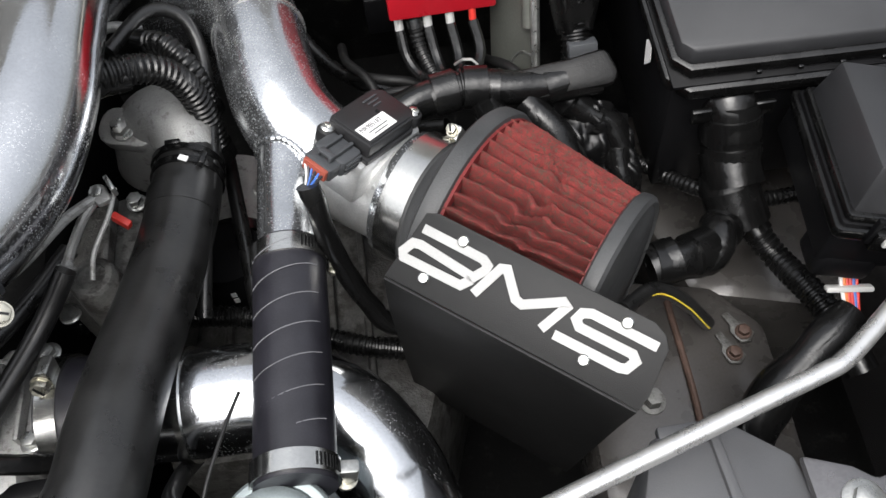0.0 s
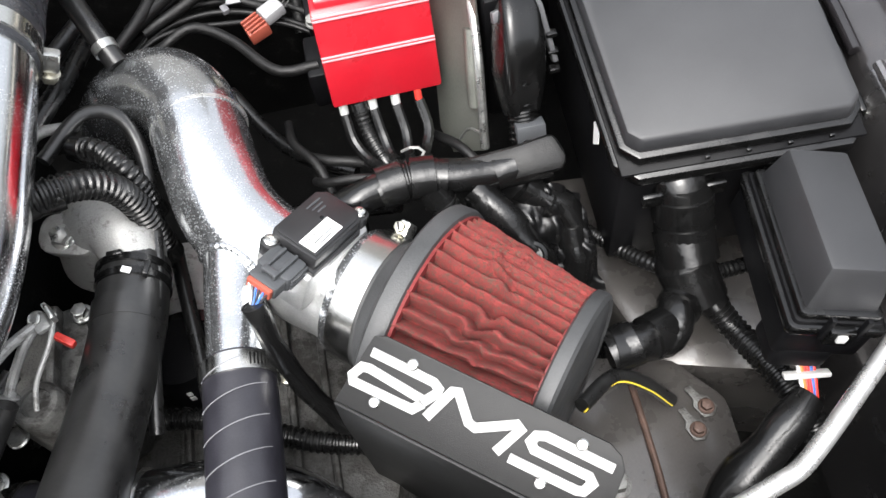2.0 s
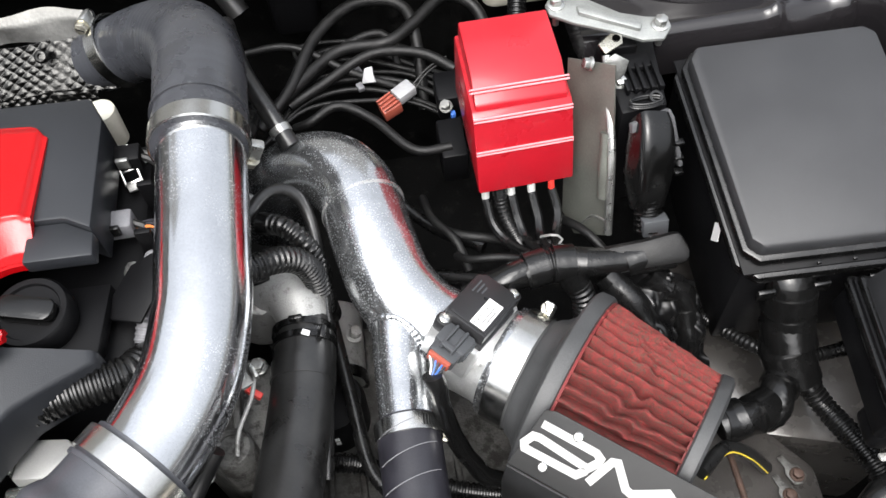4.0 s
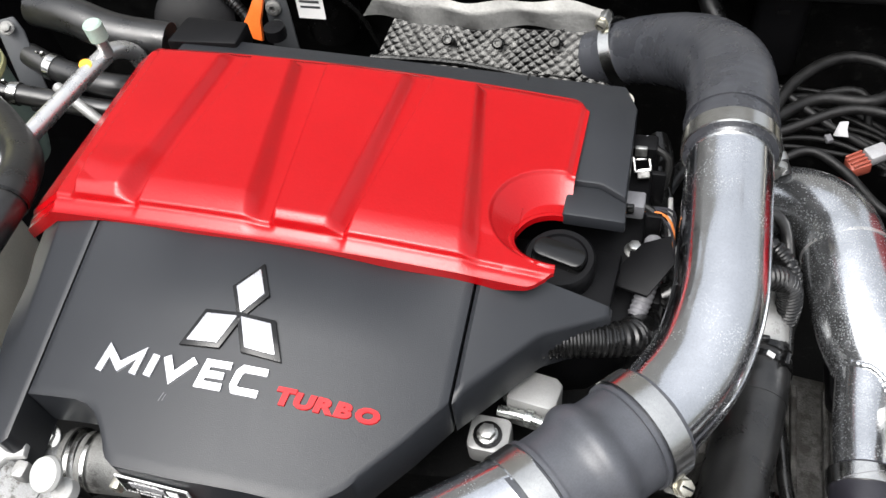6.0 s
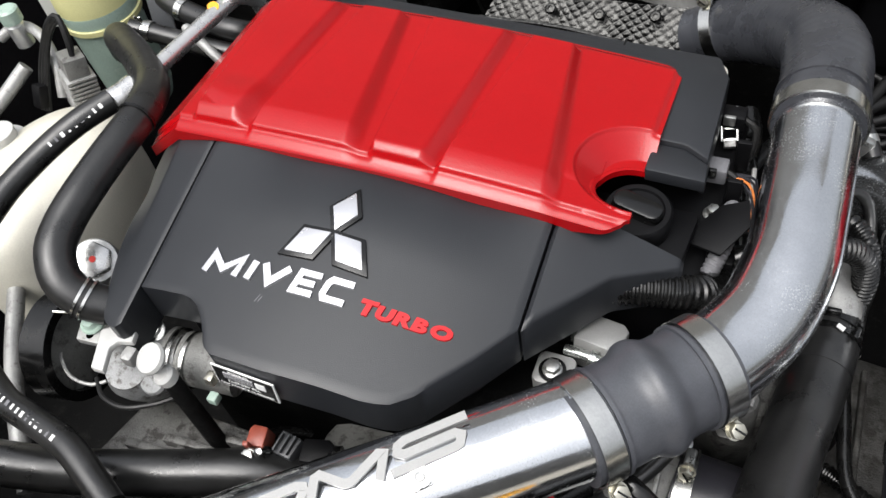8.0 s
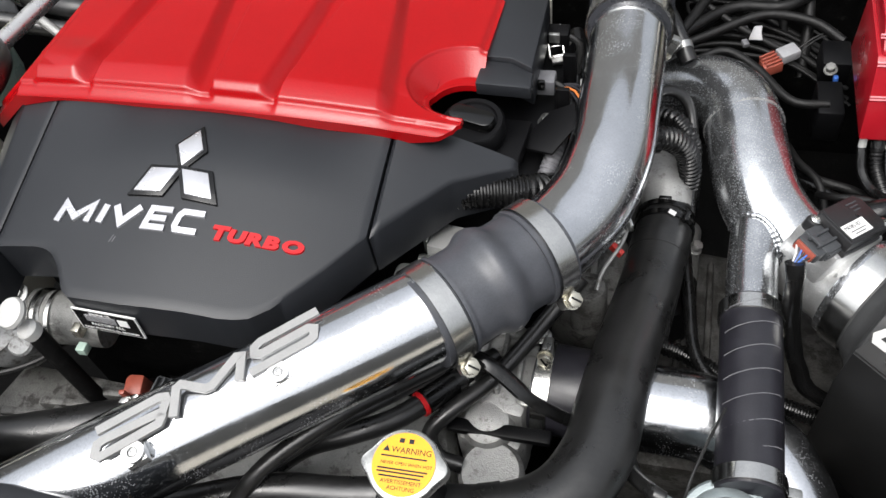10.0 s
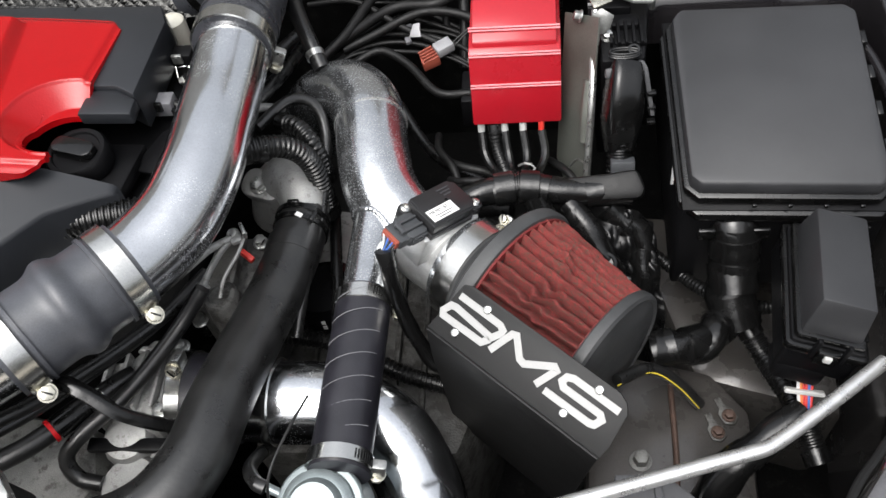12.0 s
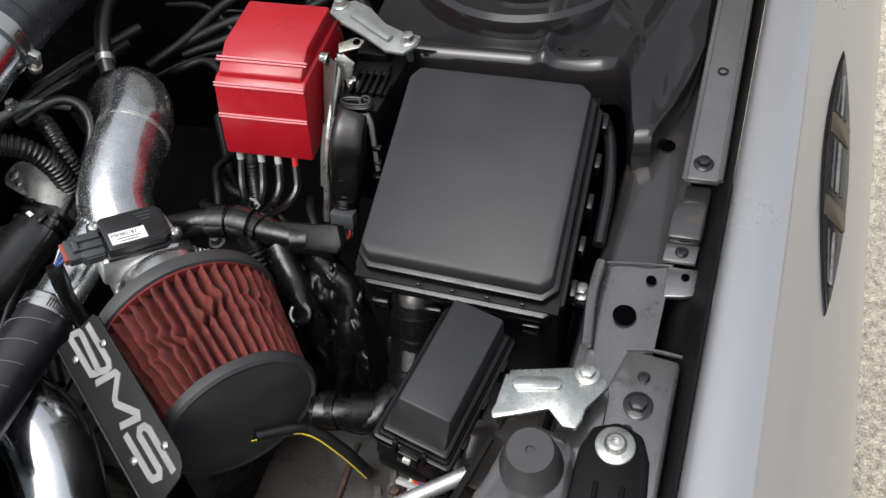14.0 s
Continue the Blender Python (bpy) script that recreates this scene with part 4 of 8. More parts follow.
part("rim", prism([(-0.0148, -0.0250), (0.0158, -0.0250), (0.0166, 0.0190), (0.0114, 0.0250), (-0.0120, 0.0250), (-0.0166, 0.0196), (-0.0166, -0.0215)], 0.0174, 0.0188, mm, 0.0005), SENSOR_PLASTIC, maf)
part("label_sticker", prism(rect(0.0125, 0.030), 0.0188, 0.0193, mm @ pose(0.0075, -0.0085, 0)), WHITE_PAINT, maf, "small white printed label")
part("label_word", text_mesh("MR985187", 0.0050, mm @ pose(0.0065, -0.0222, 0.0193, 0, 0, 90), 0.0001), GLOSS_BLACK, maf, "black printed number")
for k in range(2):
    part("print_bar", prism(rect(0.0008, 0.020 - 0.006 * k), 0.0193, 0.0195, mm @ pose(0.0090 + 0.0026 * k, -0.0085, 0)), GREY_PLUG, maf, "line of grey print")
for k in range(3):
    part("moulded_mark", prism(rect(0.0012, 0.014 - 0.003 * k), 0.0186, 0.0192, mm @ pose(-0.0125 + 0.0034 * k, 0.010, 0)), GREY_PLUG, maf, "faint moulded mark")
part("centre_dimple", lathe([(0.0017, 0), (0.0015, 0.0006), (0.0006, 0.0007)], mm @ pose(-0.001, 0.004, 0.0186), 12), GLOSS_BLACK, maf, "small moulded dimple")
for x, y in ((0.012, 0.0305), (-0.0150, -0.0300)):
    ear = part("ear", prism(rect(0.0125, 0.0125, 0.005), 0.003, 0.0125, mm @ pose(x, y, 0), 0.001), SENSOR_PLASTIC, maf, "black screw ear")
    part("bolt", screw_head(mm @ Vector((x, y, 0.0125)), mz, 0.0048), CHROME_CLEAN, ear, "small bright cross screw")
pm = mm @ pose(0.001, -0.0385, 0.001)
plug = part("connector", prism(rect(0.0250, 0.0200, 0.003), 0, 0.0115, pm, 0.0012), GREY_PLUG, maf, "grey cable connector with latch")
part("collar", prism(rect(0.0215, 0.012, 0.002), 0.001, 0.0105, pm @ pose(0, -0.014, 0), 0.001), GREY_PLUG, plug)
for x in (-0.0045, 0.0045):
    part("latch_rail", prism(rect(0.0025, 0.024, 0.001), 0.0105, 0.0145, pm @ pose(x, -0.003, 0), 0.0008), GREY_PLUG, plug, "raised latch rail")
part("latch_bridge", prism(rect(0.0115, 0.005, 0.001), 0.0125, 0.0150, pm @ pose(0, -0.012, 0), 0.0008), GREY_PLUG, plug, "latch bridge")
for k in range(3):
    part("side_ridge", prism(rect(0.0016, 0.016, 0.0006), 0.0015 + 0.0033 * k, 0.0030 + 0.0033 * k, pm @ pose(0.0130, 0.001, 0), 0.0003), GREY_PLUG, plug, "moulded side ridge")
part("seal_block", prism(rect(0.0180, 0.004, 0.001), 0.002, 0.0095, pm @ pose(0, -0.0210, 0), 0.0005), BROWN_PLUG, plug, "orange brown wire seal")
lead_top = pm @ Vector((0.003, -0.0295, -0.002))
for k, wm in enumerate((WIRE_WHITE, WIRE_BLACKISH, WIRE_BLUE, WIRE_BLACKISH, WIRE_BLUE, WIRE_BLACKISH)):
    a = pm @ Vector((-0.0070 + 0.0028 * k, -0.0225, 0.006))
    part("wire", tube([a, a.lerp(lead_top, 0.35) + mz * 0.0015, lead_top + mm.to_3x3() @ Vector((0.0008 * (k - 2.5), 0, 0))], 0.0008, 6), wm, plug, "thin coloured wire")
lead = thing("sensor_cable", (-0.058, 0.29, 0.80), "black taped cable hanging from the air sensor", "cable")
part("cable_body", taped([tuple(lead_top + mz * 0.001), tuple(lead_top.lerp(Vector((-0.066, 0.312, 0.870)), 0.6)), (-0.066, 0.312, 0.868), (-0.064, 0.306, 0.845), (-0.058, 0.298, 0.815), (-0.050, 0.290, 0.790), (-0.035, 0.280, 0.765), (-0.01, 0.275, 0.755)], 0.0072, 3), TAPE, lead)

# ---- coolant outlet and looms round the intake ----
out = thing("coolant_outlet", (-0.19, 0.44, 0.80), "dull cast aluminium coolant outlet with bolt", "outlet")
part("casting", tube([(-0.1645, 0.405, 0.823, 0.0225), (-0.1655, 0.422, 0.828, 0.0235), (-0.171, 0.438, 0.832, 0.026), (-0.184, 0.450, 0.826, 0.029), (-0.199, 0.458, 0.806, 0.031), (-0.21, 0.462, 0.77, 0.032)], n=28), CAST_CLEAN, out)
part("flange", prism(rect(0.046, 0.030, 0.012), -0.014, 0.0, basis((-0.208, 0.440, 0.838), (-0.1, -0.3, 1)), 0.002), CAST_CLEAN, out)
part("bolt", hex_bolt((-0.211, 0.438, 0.838), (-0.1, -0.3, 1), 0.012, 0.0095, 0.008), ZINC, out, "zinc flange bolt")
sc = thing("spring_clamp", (-0.166, 0.398, 0.797), "black spring clamp on the radiator hose", "hose clamp")
for y in (0.4035, 0.3925):
    part("band", ring((-0.1660, y, 0.8235), (0.09, 1, -0.02), 0.0264, 0.0245, 0.0055), GLOSS_BLACK, sc)
for x, y in ((-0.168, 0.405), (-0.150, 0.392)):
    part("tab", block((0.011, 0.004, 0.007), basis((x, y, 0.8475 if x < -0.16 else 0.842), (0.4 if x > -0.16 else 0, -0.1, 1)), 0.001), GLOSS_BLACK, sc, "bent clamp tab")
part("paint_mark", block((0.0045, 0.0065, 0.0012), basis((-0.1612, 0.3915, 0.8492), (0.25, -0.1, 1)), 0.0003), WHITE_PAINT, sc, "white paint mark")

LOOM_GROUP = "corrugated black cable looms"


def loom(pts, r, where, pitch=0.0048):
    ob = thing("cable_loom", (pts[0][0], pts[0][1], pts[0][2] - r), "black corrugated cable loom " + where, "cable loom", LOOM_GROUP)
    part("loom_tube", ribbed(pts, r, pitch), LOOM, ob)
    for a, b in ((pts[0], pts[1]), (pts[-1], pts[-2])):
        d = (Vector(b) - Vector(a)).normalized()
        part("end_tape", ring(tuple(Vector(a) + d * r * 0.55), tuple(d), r * 1.10, r * 0.7, r * 1.2, 22), TAPE, ob, "taped end")
    return ob


def bundle(pts, r, seed, where, rough=0.10):
    ob = thing("taped_harness", (pts[0][0], pts[0][1], pts[0][2] - r), "black taped wiring harness " + where, "wiring harness", "taped wiring harnesses")
    part("tape_wrap", taped(pts, r, seed, rough=rough), TAPE, ob)
    rnd = random.Random(seed)
    for a, b in zip(pts, pts[1:]):
        a, b, s = Vector(a), Vector(b), rnd.uniform(0.3, 0.7)
        if (b - a).length > 0.02:
            tilt = Vector((rnd.uniform(-1, 1), rnd.uniform(-1, 1), rnd.uniform(-1, 1))) * 0.22
            part("tape_turn", ring(tuple(a.lerp(b, s)), tuple((b - a).normalized() + tilt), r * 1.07, r * 0.8, rnd.uniform(0.9, 1.5) * r, 22), TAPE, ob, "raised turn of tape")
    return ob


def cable(pts, r, where, material=None, name="cable", kind="cable", group="thin black cables"):
    ob = thing(name, (pts[0][0], pts[0][1], pts[0][2] - r), where, kind, group)
    part(name + "_body", tube(pts, r, 12, 0.008), material or WIRE, ob)
    return ob


loom([(-0.225, 0.400, 0.915), (-0.190, 0.415, 0.915), (-0.163, 0.431, 0.896), (-0.150, 0.436, 0.862), (-0.148, 0.432, 0.80)], 0.0105, "curling beside the coolant outlet")
loom([(-0.185, 0.48, 0.88), (-0.165, 0.468, 0.885), (-0.150, 0.455, 0.87), (-0.146, 0.45, 0.83)], 0.0085, "behind the coolant outlet")
bundle([(-0.25, 0.395, 0.905), (-0.215, 0.405, 0.915), (-0.18, 0.42, 0.908)], 0.010, 4, "near the coolant outlet")
cable([(-0.205, 0.47, 0.885), (-0.18, 0.505, 0.885), (-0.158, 0.510, 0.872), (-0.148, 0.485, 0.850), (-0.146, 0.410, 0.832), (-0.152, 0.340, 0.826), (-0.16, 0.29, 0.80)], 0.0052, "black rubber breather tube beside the intake pipe", RUBBER)
cable([(-0.150, 0.45, 0.78), (-0.138, 0.36, 0.77), (-0.128, 0.30, 0.765), (-0.10, 0.265, 0.765)], 0.006, "dark corrugated tube down beside the gearbox", LOOM)
vent = thing("breather_hose", (-0.19, 0.66, 0.80), "black breather hose clamped to the intake bend", "hose")
part("hose_body", tube([(-0.215, 0.74, 0.86), (-0.205, 0.69, 0.885), (-0.192, 0.635, 0.894), (-0.172, 0.588, 0.888), (-0.158, 0.562, 0.872)], 0.0085, 14), RUBBER, vent)
part("clip", ring((-0.165, 0.574, 0.880), (0.5, -1, -0.5), 0.0098, 0.008, 0.007, 20), ZINC, vent, "small bright clip")

# ---- harness between red box and filter ----
bundle([(-0.03, 0.405, 0.835), (0.004, 0.412, 0.846), (0.045, 0.419, 0.847), (0.093, 0.416, 0.840), (0.142, 0.414, 0.841)], 0.0125, 11, "across behind the air filter", 0.07)
loom([(0.020, 0.416, 0.847), (0.040, 0.419, 0.8475), (0.058, 0.418, 0.846)], 0.0142, "sleeve on the wiring harness", 0.004)
loom([(0.055, 0.412, 0.842), (0.066, 0.398, 0.815), (0.070, 0.385, 0.76)], 0.011, "dropping behind the air filter")
bundle([(0.085, 0.41, 0.832), (0.105, 0.385, 0.815), (0.125, 0.365, 0.78), (0.13, 0.355, 0.72)], 0.012, 21, "hanging behind the air filter", 0.12)
bundle([(0.12, 0.41, 0.825), (0.150, 0.395, 0.80), (0.152, 0.37, 0.77), (0.14, 0.34, 0.72)], 0.012, 23, "folded beside the fuse box", 0.14)
flare = thing("tape_flap", (0.12, 0.41, 0.825), "flat flared end of black tape on the harness", "tape")
fl_m = frame_of((0.090, 0.4165, 0.8415), (0.97, -0.05, 0.16), (0.02, 0.80, 0.60))
part("flap_body", prism([(-0.010, -0.012), (0.030, -0.012), (0.060, -0.013), (0.064, -0.004), (0.058, 0.014), (0.030, 0.012), (-0.010, 0.012)], -0.007, 0.0075, fl_m, 0.005), HOSE_DULL, flare)
wrap = thing("tape_sheet", (0.10, 0.38, 0.74), "crumpled glossy black tape wrapped over the harness", "tape")
verts, nu, nv = [], 44, 40
for i in range(nu + 1):
    for j in range(nv + 1):
        u, v = i / nu, j / nv
        fold = Vector((7.0 * u, 6.0 * v, 0.3))
        lift = 0.012 * noise.noise(fold * 0.7) + 0.006 * abs(noise.noise(fold * 1.5))
        verts.append((0.080 + 0.082 * u + 0.012 * (1 - v) + 0.3 * lift, 0.352 + 0.062 * v - 0.012 * u - 0.6 * lift, 0.738 + 0.092 * v ** 0.8 - 0.02 * (2 * u - 1) ** 2 + lift))
m = nv + 1
tape_bm = raw(verts, [(i * m + j, (i + 1) * m + j, (i + 1) * m + j + 1, i * m + j + 1) for i in range(nu) for j in range(nv)])
bmesh.ops.recalc_face_normals(tape_bm, faces=tape_bm.faces)
bmesh.ops.solidify(tape_bm, geom=tape_bm.faces[:], thickness=0.0012)
part("sheet_body", tape_bm, SHEET_TAPE, wrap, "", 70)
rplug = thing("round_plug", (0.117, 0.362, 0.80), "round black plug with a white paint crescent", "connector")
rpm = basis((0.117, 0.364, 0.800), (-0.05, -0.55, 0.83))
part("plug_body", lathe([(0.011, -0.02), (0.0115, 0.0), (0.0105, 0.006), (0.008, 0.007), (0.007, 0.005), (0.001, 0.005)], rpm, 28), GLOSS_BLACK, rplug)
part("paint_mark", prism([(0.0098 * math.cos(radians(150 + 12 * k)), 0.0098 * math.sin(radians(150 + 12 * k))) for k in range(9)] + [(0.0078 * math.cos(radians(246 - 12 * k)), 0.0078 * math.sin(radians(246 - 12 * k))) for k in range(9)], 0.0055, 0.0072, rpm), WHITE_PAINT, rplug, "white paint crescent")
loom([(0.135, 0.415, 0.79), (0.156, 0.410, 0.766), (0.184, 0.386, 0.757), (0.205, 0.350, 0.775), (0.225, 0.330, 0.785)], 0.0062, "running to the harness trunk")
bundle([(0.226, 0.385, 0.842), (0.226, 0.372, 0.832), (0.228, 0.357, 0.808), (0.226, 0.335, 0.782), (0.232, 0.318, 0.765)], 0.0205, 31, "trunk below the fuse box", 0.08)
cuff = thing("tape_cuff", (0.227, 0.366, 0.80), "glossy tape cuffs round the harness trunk", "tape")
for a, b in ((0.374, 0.834), (0.365, 0.822), (0.357, 0.808)):
    part("tape_ring", ring((0.2275, a, b), (0, 0.5, 0.85), 0.0218, 0.018, 0.010, 24), TAPE, cuff)
bundle([(0.225, 0.325, 0.772), (0.205, 0.302, 0.772), (0.181, 0.290, 0.776), (0.155, 0.288, 0.778)], 0.0155, 32, "branch toward the air filter", 0.15)
loom([(0.240, 0.322, 0.762), (0.254, 0.298, 0.748), (0.267, 0.262, 0.752), (0.275, 0.235, 0.752), (0.285, 0.20, 0.74)], 0.0105, "running down beside the relay box")
loom([(0.240, 0.335, 0.772), (0.262, 0.338, 0.763), (0.290, 0.342, 0.758)], 0.0062, "short link below the relay box")

wires = thing("wire_bundle", (0.266, 0.23, 0.76), "red white and yellow wires held by a cable tie", "wiring")
for k, wm in enumerate((WIRE_WHITE, WIRE_ORANGE, WIRE_RED, WIRE_RED, WIRE_BLUE, WIRE_RED)):
    o = 0.0021 * (k - 2.5)
    part("wire", tube([(0.266 + o, 0.250, 0.83), (0.264 + o, 0.238, 0.815), (0.263 + o * 0.9, 0.226, 0.808), (0.262 + o * 0.7, 0.212, 0.800)], 0.0013, 8), wm, wires, "thin coloured wire")
part("cable_tie", prism(rect(0.030, 0.0036, 0.0015), -0.005, 0.001, frame_of((0.2625, 0.229, 0.8125), (1, -0.15, 0), (0, 0.6, 0.8)), 0.0006), WHITE_PLASTIC, wires, "white nylon cable tie")
part("sleeve", taped([(0.262, 0.219, 0.803, 0.010), (0.246, 0.207, 0.798, 0.013), (0.226, 0.194, 0.788, 0.0135), (0.205, 0.181, 0.775, 0.015), (0.188, 0.160, 0.75, 0.016)], None, 41, rough=0.05), TAPE, wires, "black tape sleeve")

# ---- floor pieces right of the filter ----
tray = thing("side_tray", (0.16, 0.24, 0.60), "dark painted chassis leg with pressed ribs", "chassis leg", kind="structure")
part("leg_top", prism([(0.09, 0.08), (0.235, 0.08), (0.245, 0.26), (0.215, 0.30), (0.10, 0.33)], 0.60, 0.712, bevel=0.01), LEG_PAINT, tray)
part("rib", tube([(0.155, 0.10, 0.713), (0.172, 0.19, 0.714), (0.176, 0.29, 0.713)], 0.0028, 10), RUST, tray, "brown sealed seam")
part("side_wall", prism([(0.20, 0.30), (0.33, 0.26), (0.345, 0.48), (0.15, 0.50)], 0.55, 0.70, bevel=0.012), LEG_PAINT, tray, "brown grey painted inner panel")
lug = thing("ground_lug", (0.212, 0.238, 0.712), "dull zinc earth terminal bolted to the chassis leg", "earth terminal")
lm = frame_of((0.212, 0.238, 0.713), (0.35, -1, 0), (1, 0.35, 0))
part("lug_plate", prism([(-0.020, -0.0030), (-0.010, -0.0034), (-0.006, -0.0072), (0.005, -0.0072), (0.009, 0.0), (0.005, 0.0072), (-0.006, 0.0072), (-0.010, 0.0034), (-0.020, 0.0030)], 0, 0.002, lm, 0.0008), CAST_GRIMY, lug)
part("bolt", hex_bolt((0.212, 0.238, 0.715), (0, 0, 1), 0.008, 0.0062, 0.006), RUST, lug, "rusty hexagon bolt")
copy_thing(lug, pose(0.2235, 0.2535, 0.713, 0, 0, 6))
cable([(0.12, 0.246, 0.80), (0.150, 0.268, 0.78), (0.175, 0.268, 0.755), (0.198, 0.262, 0.722)], 0.0055, "black earth cable to the chassis leg", RUBBER)
cable([(0.12, 0.2405, 0.8025), (0.150, 0.2625, 0.783), (0.175, 0.262, 0.758), (0.197, 0.257, 0.7245)], 0.0007, "thin yellow stripe wire along the earth cable", WIRE_YELLOW)
stud = thing("shield_stud", (0.144, 0.218, 0.66), "zinc stud bolt below the heat shield", "bolt")
part("stud_bolt", hex_bolt((0.143, 0.212, 0.712), (0, 0, 1), 0.012, 0.010, 0.012), CAST, stud)

duct = thing("headlight_duct", (0.15, 0.10, 0.75), "dark grey plastic duct beside the headlight", "duct")
part("duct_body", prism([(0.085, 0.02), (0.20, 0.02), (0.180, 0.125), (0.150, 0.150), (0.105, 0.146), (0.092, 0.11)], 0.70, 0.838, bevel=0.004), DUCT_PLASTIC, duct)
part("duct_tab", block((0.024, 0.008, 0.008), Matrix.Translation((0.122, 0.147, 0.832)), 0.001), DUCT_PLASTIC, duct)

part("duct_ridge", prism([(0.142, 0.03), (0.150, 0.03), (0.1425, 0.149), (0.1365, 0.148)], 0.832, 0.8415, bevel=0.002), DUCT_PLASTIC, duct, "raised ridge")
lbk = thing("lamp_bracket", (0.20, 0.09, 0.80), "pale grey pressed bracket with large bolt", "bracket")
part("bracket_plate", prism([(0.178, 0.03), (0.245, 0.03), (0.236, 0.108), (0.215, 0.104), (0.205, 0.112), (0.180, 0.122)], 0.838, 0.846, bevel=0.003), WING_PAINT, lbk)
part("bolt", hex_bolt((0.203, 0.093, 0.846), (0, 0, 1), 0.012, 0.0115, 0.007), ZINC, lbk, "zinc flange bolt")

# ---- fuse box details ----
part("seal_lip", prism([(0.1785, 0.370), (0.3465, 0.364), (0.3468, 0.562), (0.1765, 0.565)], -0.0255, -0.0225, lid_slope, 0.001), BLACK_PLASTIC, fb)
for x in (0.200, 0.245, 0.290, 0.325):
    part("clip", block((0.014, 0.004, 0.012), lid_slope @ Matrix.Translation((x, 0.3625, -0.052)), 0.001), GLOSS_BLACK, fb, "small moulded clip")
for k in range(5):
    part("side_clip", block((0.005, 0.014, 0.014), lid_slope @ Matrix.Translation((0.3535, 0.39 + 0.038 * k, -0.040)), 0.001), GLOSS_BLACK, fb, "moulded side latch")
part("mount_ear", prism(rect(0.022, 0.022, 0.004), -0.006, 0, Matrix.Translation((0.358, 0.399, 0.850)), 0.001), BLACK_PLASTIC, fb)
part("bolt", hex_bolt((0.358, 0.399, 0.850), (0, 0, 1), 0.010, 0.008, 0.007), ZINC, fb, "bright flange bolt")
part("paper_tag", prism([(-0.004, -0.014), (0.006, -0.004), (0.005, 0.016), (-0.005, 0.008)], 0, 0.0008, frame_of((0.1775, 0.42, 0.853), (0, -1, 0.1), (0, 0.1, 1))), WHITE_PAINT, fb, "small white paper tag")
# relay box details
part("flange", prism(rect(0.062, 0.124, 0.005), -0.015, -0.007, rm, 0.002), GLOSS_BLACK, rl)
for k in (-0.011, 0.011):
    part("front_hook", block((0.0035, 0.004, 0.020), rm @ Matrix.Translation((k, 0.0635, -0.013)), 0.0008), BLACK_PLASTIC, rl, "moulded hook")
part("cable_foot", prism(rect(0.040, 0.030, 0.006), -0.055, -0.036, rm @ pose(0.006, 0.045, 0), 0.003), BLACK_PLASTIC, rl, "black cable outlet")
rl_latch = part("latch", block((0.016, 0.006, 0.014), rm @ Matrix.Translation((0.0, 0.063, -0.018)), 0.001), GLOSS_BLACK, rl, "black moulded latch")
part("latch_pin", block((0.006, 0.003, 0.006), rm @ Matrix.Translation((0.0, 0.0668, -0.012)), 0.001), WHITE_PLASTIC, rl_latch, "pale latch pin")
for k in range(3):
    part("side_latch", block((0.005, 0.012, 0.018), rm @ Matrix.Translation((-0.030, -0.035 + 0.035 * k, -0.026)), 0.001), GLOSS_BLACK, rl, "black side latch")

# ---- red box grooves and leads ----
# pale pink lines across the steps of the case
for y, z in ((0.5168, 0.878), (0.5176, 0.8805), (0.528, 0.9065), (0.529, 0.909), (0.546, 0.9222), (0.5485, 0.9235)):
    part("groove", tube([(-0.0035, y - 0.0043 - 0.0006, z + 0.0039 + 0.0006), (0.0815, y + 0.0043 - 0.0006, z - 0.0039 + 0.0006)], 0.0009, 6), RED_EDGE, rb, "pale pink groove line")
for k, (x, w) in enumerate(((0.003, WHITE_PLASTIC), (0.026, WHITE_PLASTIC), (0.044, WHITE_PLASTIC), (0.062, WIRE_RED))):
    ld = thing("ignition_lead", (x, 0.50, 0.78), "black ignition lead with pale boot under the red box", "lead", "leads under the red box")
    part("boot", tube([(x, 0.512 + 0.008 * x, 0.842), (x, 0.507, 0.829)], 0.0036 if k < 3 else 0.003, 12), w, ld, "pale rubber boot")
    part("lead_wire", tube([(x, 0.507, 0.828), (x + 0.003, 0.490, 0.812), (x * 0.7 + 0.015, 0.470, 0.808), (0.035 + 0.3 * x, 0.44, 0.825), (0.05 + 0.3 * x, 0.425, 0.835)], 0.0045, 10), TAPE, ld)
loom([(0.015, 0.51, 0.835), (0.018, 0.495, 0.815), (0.028, 0.47, 0.80)], 0.006, "between the ignition leads", 0.004)

# ---- control unit beside the red box ----
ecu = thing("control_unit", (0.12, 0.53, 0.80), "control unit with metal plate and black connectors", "control unit")
side_sheet = raw([(0.1065, 0.466, 0.800), (0.083, 0.490, 0.775), (0.077, 0.514, 0.780), (0.087, 0.577, 0.914), (0.116, 0.542, 0.934), (0.111, 0.502, 0.876)], [(0, 1, 5), (1, 2, 5), (2, 3, 5), (3, 4, 5)])
bmesh.ops.recalc_face_normals(side_sheet, faces=side_sheet.faces)
bmesh.ops.solidify(side_sheet, geom=side_sheet.faces[:], thickness=0.0015)
plate = part("plate", side_sheet, OLIVE_PLATE, ecu, "dull olive metal side plate")
part("pressed_rib", tube([(0.103, 0.486, 0.832), (0.105, 0.500, 0.860), (0.108, 0.515, 0.884)], 0.0055, 12), OLIVE_PLATE, plate, "pressed stiffening rib")
part("lip", tube([(0.1055, 0.473, 0.812), (0.096, 0.486, 0.806), (0.086, 0.491, 0.782)], 0.0011, 6), ZINC, plate, "bright folded lip")
